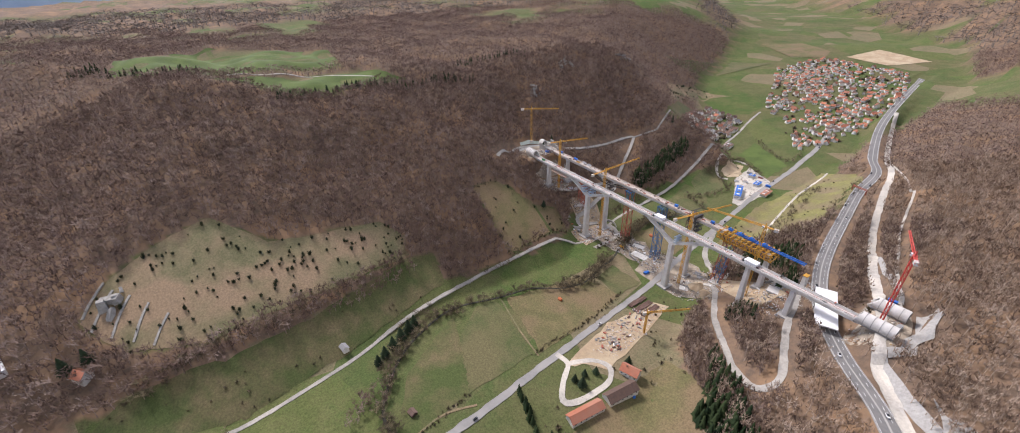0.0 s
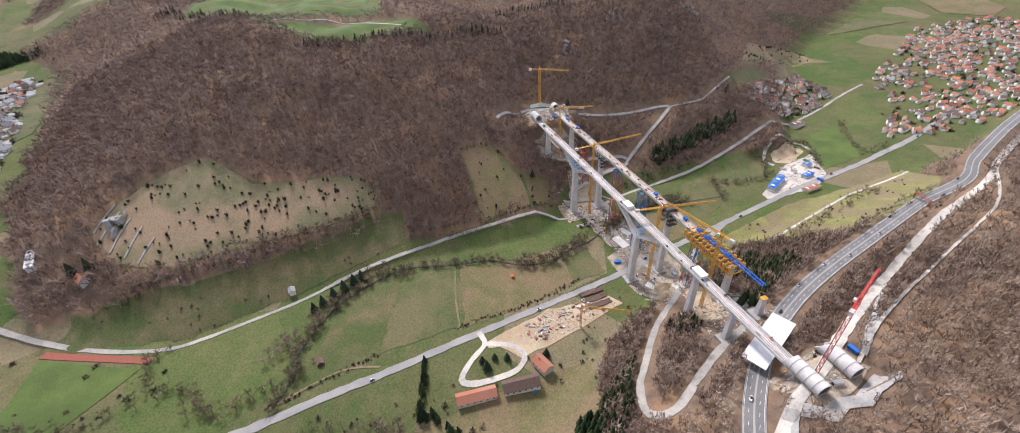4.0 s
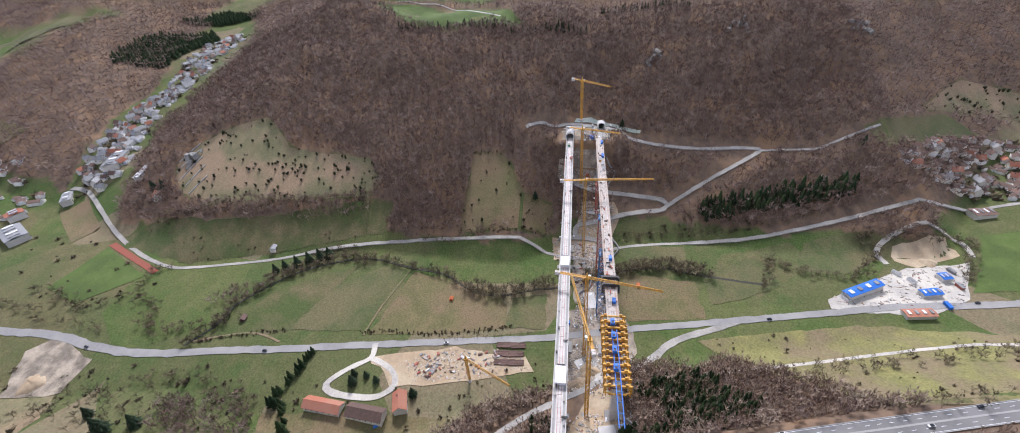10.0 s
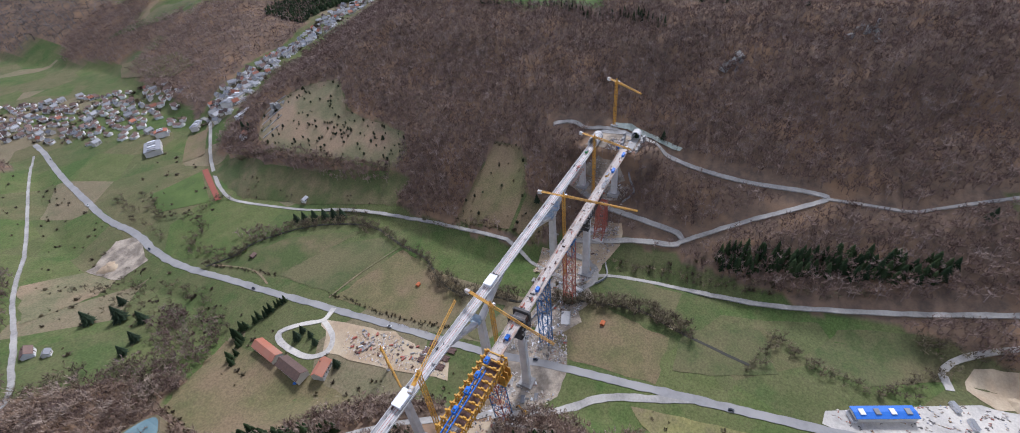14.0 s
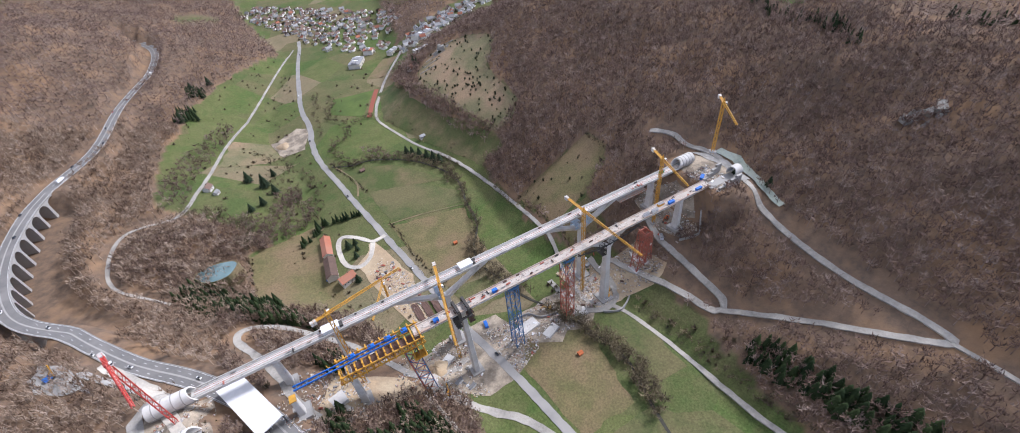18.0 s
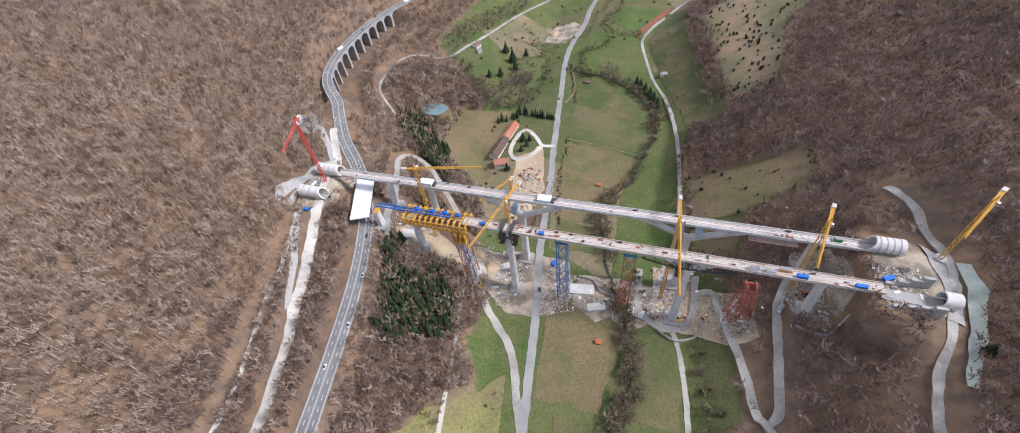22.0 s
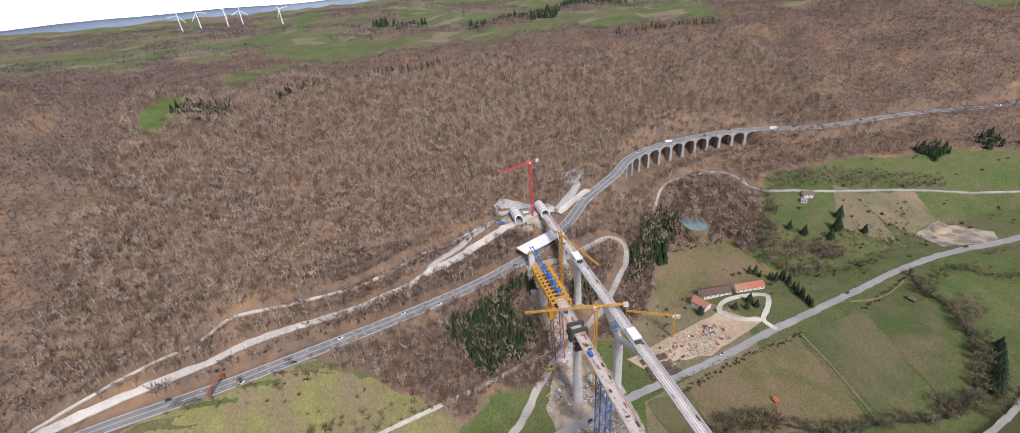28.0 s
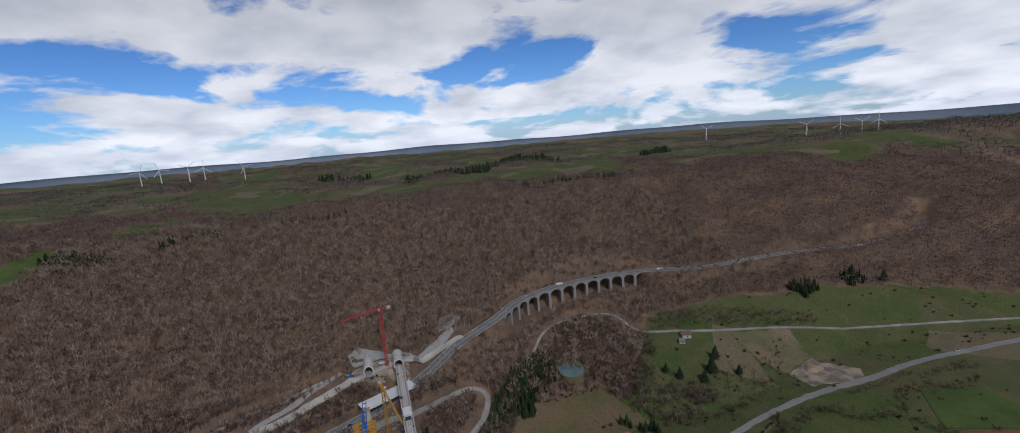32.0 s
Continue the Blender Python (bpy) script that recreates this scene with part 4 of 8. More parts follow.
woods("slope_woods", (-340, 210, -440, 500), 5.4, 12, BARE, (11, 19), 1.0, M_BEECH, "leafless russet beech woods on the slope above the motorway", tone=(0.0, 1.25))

BANK_SPRUCES = ((96, -56), (120, -70), (150, -64), (166, -72), (172, -112), (150, -122), (114, -100))
woods("bank_woods", (40, 200, -230, 120), 4.4, 15, BARE, (9, 15), 1.15, M_BARE, "dark bare woods on the bank between motorway and site", keep=lambda x, y: ~inside(x, y, BANK_SPRUCES))


def outer(x, y):
    core = ((x > 340) & (x < 700) & (y > -330) & (y < 560)) | ((x > -340) & (x < 210) & (y > -440) & (y < 500))
    return (~core) & (np.hypot(x - 300, y - 100) < 1250)


woods("outer_woods", (-950, 1550, -1150, 1350), 7.6, 13, BARE_FAR, (11, 17), 2.0, M_BARE, "distant leafless brown woods over the hills", keep=outer)
woods("far_woods", (-3600, 2600, -2400, 3400), 26.0, 14, BARE_FAR, (18, 26), 3.4, M_FARWOOD, "far brown woods towards the horizon", keep=lambda x, y: (np.hypot(x - 300, y - 100) >= 1250) & (np.hypot(x - 300, y - 100) < 4300))




# ---------------------------------------------------------------- loose site litter
def litter_variant(rng, n):
    """A few boards, blocks and bars lying about."""
    v, f = [], []
    for _ in range(n):
        cx, cy, a = rng.uniform(-1, 1), rng.uniform(-1, 1), rng.uniform(0, 3.14)
        l, w, h = rng.choice(((1.6, 0.25, 0.2), (0.8, 0.6, 0.35), (2.2, 0.15, 0.15), (0.5, 0.5, 0.5), (1.2, 0.8, 0.15)))
        b = len(v)
        for z in (0, h):
            for u, s in ((-1, -1), (1, -1), (1, 1), (-1, 1)):
                px, py = u * l / 2, s * w / 2
                v.append((cx + px * math.cos(a) - py * math.sin(a), cy + px * math.sin(a) + py * math.cos(a), z))
        for q in ((4, 5, 6, 7), (0, 1, 5, 4), (1, 2, 6, 5), (2, 3, 7, 6), (3, 0, 4, 7)):
            f += [(b + q[0], b + q[1], b + q[2]), (b + q[0], b + q[2], b + q[3])]
    return np.array(v), np.array(f), 0


def litter_material():
    m = foliage_material("mixed_site_litter", (0.17, 0.155, 0.14), (0.60, 0.57, 0.53), None, 0.8)
    r = [n for n in m.node_tree.nodes if n.type == "VALTORGB"][0].color_ramp
    r.interpolation = "CONSTANT"
    r.elements[1].position = 0.93
    for at, c in ((0.14, (0.42, 0.40, 0.38)), (0.30, (0.30, 0.13, 0.09)), (0.40, (0.55, 0.50, 0.42)), (0.58, (0.22, 0.15, 0.11)), (0.68, (0.42, 0.29, 0.13)), (0.73, (0.45, 0.40, 0.34)), (0.90, (0.10, 0.17, 0.30))):
        e = r.elements.new(at)
        e.color = (*c, 1)
    return m


M_LITTER = litter_material()
LITTER = [litter_variant(TREE_RNG, 3) for _ in range(6)]


def litter(box_or_poly, n, seed, label, size=(0.6, 1.3), z=None):
    rs = np.random.RandomState(seed)
    xs, ys = [p[0] for p in box_or_poly], [p[1] for p in box_or_poly]
    x, y = rs.uniform(min(xs), max(xs), n * 3), rs.uniform(min(ys), max(ys), n * 3)
    k = inside(x, y, box_or_poly)
    x, y = x[k][:n], y[k][:n]
    zz = ground_z(x, y) + 0.35 if z is None else np.full(len(x), z)
    return plant("site_litter", LITTER, x, y, size, 1.0, M_LITTER, label, "site litter", seed, (-0.2, 1.2), zz)


litter(SITE_FAR, 620, 101, "boards, blocks and bars strewn round the forked pier")
litter(SITE_MID, 380, 102, "boards and bars strewn under the falsework")
litter(SITE_UP, 420, 103, "boards and blocks strewn on the terrace")
litter(((150, 4), (200, 10), (212, -14), (205, -60), (165, -52), (140, -30)), 480, 104, "boards, blocks and bars strewn below the carriage")
litter(((228, -4), (262, -8), (266, -46), (236, -58)), 340, 105, "boards and blocks strewn round the blue tower")
litter(((176, 150), (196, 110), (194, 42), (180, 34), (164, 95), (158, 140)), 700, 106, "scaffold parts strewn over the storage yard", (0.4, 0.95))
litter(((70, 8), (118, 12), (126, -50), (84, -58), (64, -30)), 460, 107, "rubble and boards strewn round the pier footings")
litter(((170, -37.5), (454, -37.5), (454, -30.5), (170, -30.5)), 260, 108, "boards and bars lying along the unfinished deck", (0.35, 0.7), 86.32)
litter(((30, -0.4), (456, -0.4), (456, 0.2), (30, 0.2)), 50, 109, "small boards lying along the finished deck", (0.3, 0.6), 86.34)
litter(((30, 5.4), (456, 5.4), (456, 7.0), (30, 7.0)), 110, 110, "small parts lying along the deck edge", (0.3, 0.6), 86.3)
litter(((4, 14), (30, 12), (32, -40), (8, -44)), 170, 111, "boards and steel parts at the lower portals")
litter(((456, -12), (480, -12), (480, -46), (458, -46)), 380, 112, "boards and steel parts at the upper portals")
litter(((280, -236), (325, -302), (330, -345), (284, -332), (262, -300)), 220, 113, "stored parts in the works yard")
litter(((262, -8), (300, -4), (331, -6), (333, -42), (296, -46), (262, -40)), 480, 114, "boards and rubble strewn below the unfinished deck")
litter(((332, -6), (380, -8), (404, -14), (404, -50), (364, -46), (334, -44)), 620, 115, "boards and steel parts strewn round the red falsework")


# ---------------------------------------------------------------- the motorway
def hwy_curve(y0=None, y1=None, step=4.0):
    c = resample(HIGHWAY, step)
    return [q for q in c if (y0 is None or q[1] >= y0) and (y1 is None or q[1] <= y1)]


def strip_along(curve, lo, hi, lift, thick=0.0):
    """A strip between two offsets beside a curve that carries its own height."""
    vs, fs = [], []
    per = 4 if thick else 2
    for i, q in enumerate(curve):
        d = curve[min(i + 1, len(curve) - 1)] - curve[max(i - 1, 0)]
        L = math.hypot(d[0], d[1]) or 1
        sx, sy = -d[1] / L, d[0] / L
        vs += [(q[0] + sx * lo, q[1] + sy * lo, q[2] + lift), (q[0] + sx * hi, q[1] + sy * hi, q[2] + lift)]
        if thick:
            vs += [(q[0] + sx * lo, q[1] + sy * lo, q[2] + lift - thick), (q[0] + sx * hi, q[1] + sy * hi, q[2] + lift - thick)]
        if i:
            a, b = (i - 1) * per, i * per
            fs.append((a, b, b + 1, a + 1))
            if thick:
                fs += [(a, a + 2, b + 2, b), (a + 1, b + 1, b + 3, a + 3), (a + 2, a + 3, b + 3, b + 2)]
    return vs, fs


hw = hwy_curve()
vs, fs = strip_along(hw, -6.4, 6.4, 0.5, 1.4)
motorway = tagged(link_mesh("motorway", vs, fs, M_HWY), "grey motorway with two carriageways along the slope", "motorway", kind="structure")
for nm, lo, hi, lift, th, mt, lb in (("verge", -0.6, 0.6, 0.62, 0.3, M_CONC_D, "concrete strip between the carriageways"), ("kerb", -6.75, -6.3, 0.75, 0.9, M_CONC_D, "grey concrete edge of the motorway"), ("kerb", 6.3, 6.75, 0.75, 0.9, M_CONC_D, "grey concrete edge of the motorway"), ("edge_line", -5.9, -5.68, 0.56, 0, M_WHITE, "white painted edge line"), ("edge_line", 5.68, 5.9, 0.56, 0, M_WHITE, "white painted edge line")):
    vs, fs = strip_along(hw, lo, hi, lift, th)
    tagged(link_mesh(nm, vs, fs, mt, motorway), lb)
dash_me = None
near_hw = hwy_curve(-330, 160, 9.0)
for off in (-3.1, 3.1):
    for i in range(0, len(near_hw) - 1):
        q, d = near_hw[i], near_hw[i + 1] - near_hw[i]
        L = math.hypot(d[0], d[1])
        if dash_me is None:
            bm = bmesh.new()
            add_box(bm, 0, 0, 0.02, 3.2, 0.24, 0.04)
            dash = part("lane_dash", bm, M_WHITE, motorway)
            dash_me = dash.data
        else:
            dash = new("lane_dash", dash_me)
            dash.parent = motorway
        dash.location = (q[0] - d[1] / L * off, q[1] + d[0] / L * off, q[2] + 0.56)
        dash.rotation_euler = (0, 0, math.atan2(d[1], d[0]))

# arched viaduct that carries the motorway over the ravine
via = hwy_curve(132, 352, 2.0)
arch_viaduct = empty("arch_viaduct", Matrix.Translation((-70, 240, 60)), "weathered concrete arch viaduct carrying the motorway", "viaduct")
n_bays = 13
cum = [0.0]
for a, b in zip(via, via[1:]):
    cum.append(cum[-1] + math.hypot(*(b - a)[:2]))


def via_at(s):
    i = min(max(int(np.searchsorted(cum, s)) - 1, 0), len(via) - 2)
    t = (s - cum[i]) / (cum[i + 1] - cum[i])
    p = via[i] + (via[i + 1] - via[i]) * t
    d = via[i + 1] - via[i]
    L = math.hypot(d[0], d[1])
    return p, (-d[1] / L, d[0] / L)


org = Vector((-70, 240, 60))
bay = cum[-1] / n_bays
for k in range(n_bays + 1):
    p, s = via_at(k * bay)
    bm = bmesh.new()
    zb = min(float(ground_z(p[0] + s[0] * o, p[1] + s[1] * o)) for o in (-8, 0, 8)) - 3
    d = Vector((s[1], -s[0], 0))
    sv = Vector((*s, 0))
    top, bot = Vector((p[0], p[1], p[2] - 0.9)), Vector((p[0], p[1], zb))
    ring = []
    for base, w, g in ((bot, 1.9, 6.8), (top, 1.35, 6.3)):
        ring.append([bm.verts.new(base + d * u * w + sv * v * g - org) for u, v in ((-1, -1), (1, -1), (1, 1), (-1, 1))])
    for i in range(4):
        bm.faces.new((ring[0][i], ring[0][(i + 1) % 4], ring[1][(i + 1) % 4], ring[1][i]))
    bm.faces.new(ring[1])
    part("pier", bm, M_CONC_D, arch_viaduct)
for k in range(n_bays):
    bm = bmesh.new()
    steps = 10
    rows = []
    for j in range(steps + 1):
        p, s = via_at(k * bay + 1.0 + (bay - 2.0) * j / steps)
        u = 2 * j / steps - 1
        under = p[2] - 1.6 - 7.5 * (1 - math.sqrt(max(0.0, 1 - u * u)))
        rows.append([bm.verts.new(Vector((p[0] + s[0] * o, p[1] + s[1] * o, z)) - org) for o, z in ((-6.4, p[2] - 0.9), (6.4, p[2] - 0.9), (6.4, under), (-6.4, under))])
    for a, b in zip(rows, rows[1:]):
        for i in range(4):
            bm.faces.new((a[i], a[(i + 1) % 4], b[(i + 1) % 4], b[i]))
    part("arch", bm, M_CONC_D, arch_viaduct)


# ---------------------------------------------------------------- rail viaducts
def pier_shaft(bm, x, y, z0, z1, w0, d0, w1, d1):
    """A tapering pier with chamfered corners."""
    rings = []
    for z, w, d in ((z0, w0, d0), (z1, w1, d1)):
        c = 0.18
        pts = [(-1 + c, -1), (1 - c, -1), (1, -1 + c), (1, 1 - c), (1 - c, 1), (-1 + c, 1), (-1, 1 - c), (-1, -1 + c)]
        rings.append([bm.verts.new((x + u * w / 2, y + v * d / 2, z)) for u, v in pts])
    for i in range(8):
        bm.faces.new((rings[0][i], rings[0][(i + 1) % 8], rings[1][(i + 1) % 8], rings[1][i]))
    bm.faces.new(rings[0][::-1])
    bm.faces.new(rings[1])


M_DUSTY = make_mat("dusty_fresh_deck", (0.54, 0.49, 0.44), (0.43, 0.385, 0.345), 0.5, 0.9, bump=0.1, col3=(0.48, 0.41, 0.36), scale3=0.12)
GIRDER = ((-4.6, 0), (-4.6, -0.45), (-2.9, -0.95), (-2.1, -4.2), (2.1, -4.2), (2.9, -0.95), (4.6, -0.45), (4.6, 0))
DECK_Z = 86.0


def rail_viaduct(name, y, x0, x1, label, straight, vees, spans, done=True):
    top = empty(name, Matrix.Translation((0, y, 0)), label, "viaduct", "rail viaducts")
    ex, ez, ey = Vector((1, 0, 0)), Vector((0, 0, 1)), Vector((0, 1, 0))
    for a, b in zip(spans, spans[1:]):
        bm = bmesh.new()
        n = max(2, int((b - a) / 12))
        for i in range(n):
            xa, xb = a + (b - a) * i / n, a + (b - a) * (i + 1) / n
            add_prism(bm, GIRDER, (xa, 0, DECK_Z), (xb, 0, DECK_Z), ey, ez)
        bmesh.ops.remove_doubles(bm, verts=bm.verts, dist=0.01)
        part("girder", bm, M_CONC, top)
    for s in (-1, 1):
        bm = bmesh.new()
        L = x1 - x0
        add_box(bm, (x0 + x1) / 2, s * 4.35, DECK_Z + 0.5, L, 0.42, 1.0)
        part("parapet", bm, M_CONC if done else M_FORMW, top, "" if done else "dusty pinkish edge formwork of the unfinished deck")
        bm = bmesh.new()
        add_box(bm, (x0 + x1) / 2, s * 3.0, DECK_Z + 0.14, L - 1, 1.5, 0.28)
        part("walkway", bm, M_CONC_D if done else M_FORMW, top, "darker walkway strip along the deck")
    n = int((x1 - x0) / 9)
    bm = bmesh.new()
    add_box(bm, 0, 0, 0.16, (x1 - x0) / n - 0.25, 3.4, 0.32)
    slab = part("track_slab", bm, M_CONC if done else M_DUSTY, top)
    for i in range(n):
        ob = slab if i == 0 else new("track_slab", slab.data)
        ob.parent = top
        ob.location = (x0 + (x1 - x0) * (i + 0.5) / n, 0, DECK_Z)
    if done:
        for v in (-0.95, 0.95):
            bm = bmesh.new()
            add_box(bm, (x0 + x1) / 2, v, DECK_Z + 0.42, x1 - x0 - 4, 0.22, 0.2)
            part("rail", bm, M_RUST, top, "thin brown steel rail")
    for px, zb in straight:
        bm = bmesh.new()
        pier_shaft(bm, px, 0, zb - 4, DECK_Z - 4.2, 5.2, 7.0, 3.8, 5.4)
        part("pier", bm, M_CONC, top)
        bm = bmesh.new()
        add_box(bm, px, 0, zb, 11, 12, 3.0)
        part("footing", bm, M_CONC_D, top, "rough concrete footing of the pier")
    for px, zb, reach, drop in vees:
        zt = DECK_Z - drop
        bm = bmesh.new()
        pier_shaft(bm, px, 0, zb - 3, zt, 6.4, 7.4, 5.0, 5.8)
        part("pier", bm, M_CONC, top)
        bm = bmesh.new()
        add_box(bm, px, 0, zb + 0.6, 13, 14, 2.6)
        part("footing", bm, M_CONC_D, top, "rough concrete footing of the pier")
        for s in (-1, 1):
            bm = bmesh.new()
            a, b = Vector((px + s * 0.6, 0, zt - 1.2)), Vector((px + s * reach, 0, DECK_Z - 3.0))
            d = (b - a).normalized()
            up = ey.cross(d) if s > 0 else d.cross(ey)
            rings = []
            for p, w, t in ((a, 5.4, 3.8), (a + (b - a) * 0.3, 4.8, 2.5), (a + (b - a) * 0.65, 4.6, 2.3), (b, 4.4, 3.4)):
                rings.append([bm.verts.new(p + ey * u * w / 2 + up * v * t / 2) for u, v in ((-1, -1), (1, -1), (1, 1), (-1, 1))])
            for q, r in zip(rings, rings[1:]):
                for i in range(4):
                    bm.faces.new((q[i], q[(i + 1) % 4], r[(i + 1) % 4], r[i]))
            bm.faces.new(rings[0])
            bm.faces.new(rings[-1])
            part("strut", bm, M_CONC, top, "slanting concrete strut of the forked pier")
    return top


gz1 = lambda x, y: float(ground_z(x, y))
rail_viaduct("rail_viaduct", 3, 23, 470, "finished pale concrete rail viaduct on forked piers", [(75, gz1(75, 3)), (119, gz1(119, 3)), (434, gz1(434, 3))], [(207, gz1(207, 3), 40, 21), (348, gz1(348, 3), 38, 18)], (23, 75, 119, 207, 277, 348, 434, 470))
rail_viaduct("rail_viaduct", -34, 168, 468, "unfinished concrete rail viaduct with rusty formwork edges", [(119, gz1(119, -34)), (207, gz1(207, -34)), (434, gz1(434, -34))], [(348, gz1(348, -34), 17, 13)], (168, 207, 277, 348, 434, 468), done=False)
lone = empty("bridge_pier", Matrix.Translation((80, -33, gz1(80, -33))), "lone concrete pier waiting for its deck", "pier")
bm = bmesh.new()
pier_shaft(bm, 0, 0, -4, 78 - gz1(80, -33), 5.0, 6.6, 3.8, 5.4)
part("shaft", bm, M_CONC, lone)
bm = bmesh.new()
add_box(bm, 0, 0, 0.8, 12, 13, 3)
part("footing", bm, M_CONC_D, lone)
bm = bmesh.new()
add_box(bm, 0, 0, 78.4 - gz1(80, -33), 4.4, 6.0, 0.7)
part("scaffold_collar", bm, M_YELLOW, lone, "yellow working platform round the pier head")


# ---------------------------------------------------------------- tunnel portals
def portal_tube(name, x_mouth, x_back, y, z, r, facing, label, slant=4.0, ribs=0):
    """A thick concrete tube with a slanting mouth; facing +1 opens to greater x."""
    top = empty(name, Matrix.Translation((x_mouth, y, z)), label, "tunnel portal", "tunnel portals")
    seg = 28
    a0, a1 = radians(-38), radians(218)
    bm = bmesh.new()
    L = abs(x_back - x_mouth)
    loops = []
    for rad, at_back in ((r, 1), (r, 0), (r * 0.82, 0), (r * 0.82, 1)):
        loop = []
        for i in range(seg + 1):
            a = a0 + (a1 - a0) * i / seg
            yy, zz = rad * math.cos(a), rad * math.sin(a) + 4.2
            dx = 0.0 if at_back else slant * (zz / (r * 2) - 0.2)
            xx = -facing * (L if at_back else dx)
            loop.append(bm.verts.new((xx, yy, zz)))
        loops.append(loop)
    for p, q in zip(loops, loops[1:]):
        for i in range(seg):
            bm.faces.new((p[i], p[i + 1], q[i + 1], q[i]))
    part("lining", bm, M_CONC, top, "pale concrete tunnel lining", smooth=False)
    bm = bmesh.new()
    add_box(bm, -facing * L / 2, 0, -0.2, L, r * 1.5, 0.8)
    part("invert", bm, M_CONC_D, top, "flat concrete floor of the tube")
    # dark sheet across the back end, in place of the bore's shade
    bm = bmesh.new()
    vs = [bm.verts.new((-facing * (L - 0.4), 0.81 * r * math.cos(a0 + (a1 - a0) * i / seg), 0.81 * r * math.sin(a0 + (a1 - a0) * i / seg) + 4.2)) for i in range(seg + 1)]
    bm.faces.new(vs)
    part("dark_bore", bm, M_DARK, top, "dark sheet standing in for the shade of the tunnel bore")
    for k in range(ribs):
        bm = bmesh.new()
        xx = -facing * (3.5 + (L - 5) * (k + 0.5) / ribs)
        prev = None
        for i in range(seg + 1):
            a = a0 + (a1 - a0) * i / seg
            cur = [bm.verts.new((xx + dx, (r + h) * math.cos(a), (r + h) * math.sin(a) + 4.2)) for dx, h in ((-0.3, -0.1), (-0.3, 0.22), (0.3, 0.22), (0.3, -0.1))]
            if prev:
                for j in range(3):
                    bm.faces.new((prev[j], prev[j + 1], cur[j + 1], cur[j]))
            prev = cur
        part("joint_rib", bm, M_CONC_D, top)
    return top


portal_tube("tunnel_portal", 30, 2, 3, 83.5, 5.4, 1, "pale concrete tunnel tube above the motorway", 5.0, 4)
portal_tube("tunnel_portal", 31, 4, -29, 82.5, 5.4, 1, "pale concrete tunnel tube beside the red crane", 8.0, 3)
portal_tube("tunnel_portal", 455, 476, 3, 85, 5.7, -1, "white concrete tunnel tube on the hillside", 5.0, 4)
portal_tube("tunnel_portal", 482, 492, -36, 85, 5.3, -1, "round tunnel mouth in a sprayed concrete face", 2.0, 0)
for yy, lean in ((-45.5, -1), (-26.5, 1)):
    wing = empty("portal_wing_wall", Matrix.Translation((470, yy, 82)), "rough sprayed concrete wall beside the tunnel mouth", "retaining wall", "portal wing walls")
    for k in range(4):
        bm = bmesh.new()
        add_box(bm, -9 + 6.2 * k, lean * (0.8 * k - 1.2), 1.5 + 1.2 * k, 6.3, 2.2, 7 + 2.4 * k)
        part("wall_section", bm, M_SHOT, wing)
channel = tagged(link_mesh("track_channel", [(456, -40, 85.0), (482, -40, 85.2), (482, -32, 85.2), (456, -32, 85.0)], [(0, 1, 2, 3)], M_CONC_D), "dark concrete channel leading into the tunnel mouth", "channel", kind="structure")

field("portal_pad", ((30, 14), (32, -42), (8, -46), (0, -16), (2, 16)), M_EARTH, "pale gravel platform at the tunnel mouths", 0.4, 5.0, "yard")
field("rock_face", ((6, 18), (0, 10), (2, -4), (-2, -16), (2, -28), (4, -42), (-2, -50), (-8, -38), (-7, -26), (-11, -16), (-7, -4), (-9, 8), (-4, 18), (2, 24)), M_SHOT, "grey sprayed concrete face behind the portals", 0.9, 3.0, "rock face", 1.0)
field("rock_face", ((2, 24), (-6, 34), (-18, 50), (-30, 62), (-40, 72), (-35, 76), (-24, 66), (-12, 52), (0, 38), (8, 26)), M_SHOT, "grey sprayed concrete bank beside the track", 0.9, 3.0, "rock face", 1.0)
field("rock_face", ((16, -52), (22, -54), (42, -94), (62, -136), (60, -139), (38, -96)), M_SHOT, "grey concrete bank along the construction track", 0.8, 4.0, "rock face", 1.0)
field("portal_pad", ((457, 12), (480, 14), (488, -2), (490, -26), (484, -44), (458, -44)), M_EARTH, "pale gravel platform at the upper portals", 0.4, 5.0, "yard")
field("rock_face", ((484, 14), (493, 4), (498, -20), (492, -48), (484, -46), (489, -24), (487, -2)), M_SHOT, "grey sprayed concrete face above the tunnel mouths", 0.9, 4.0, "rock face", 1.0)
field("green_bank", ((503, -4), (507, -24), (500, -54), (488, -84), (484, -82), (494, -52), (500, -22), (498, -2)), M_PALEGREEN, "pale green sprayed bank above the portal road", 1.3, 4.0, "bank", 0.8)

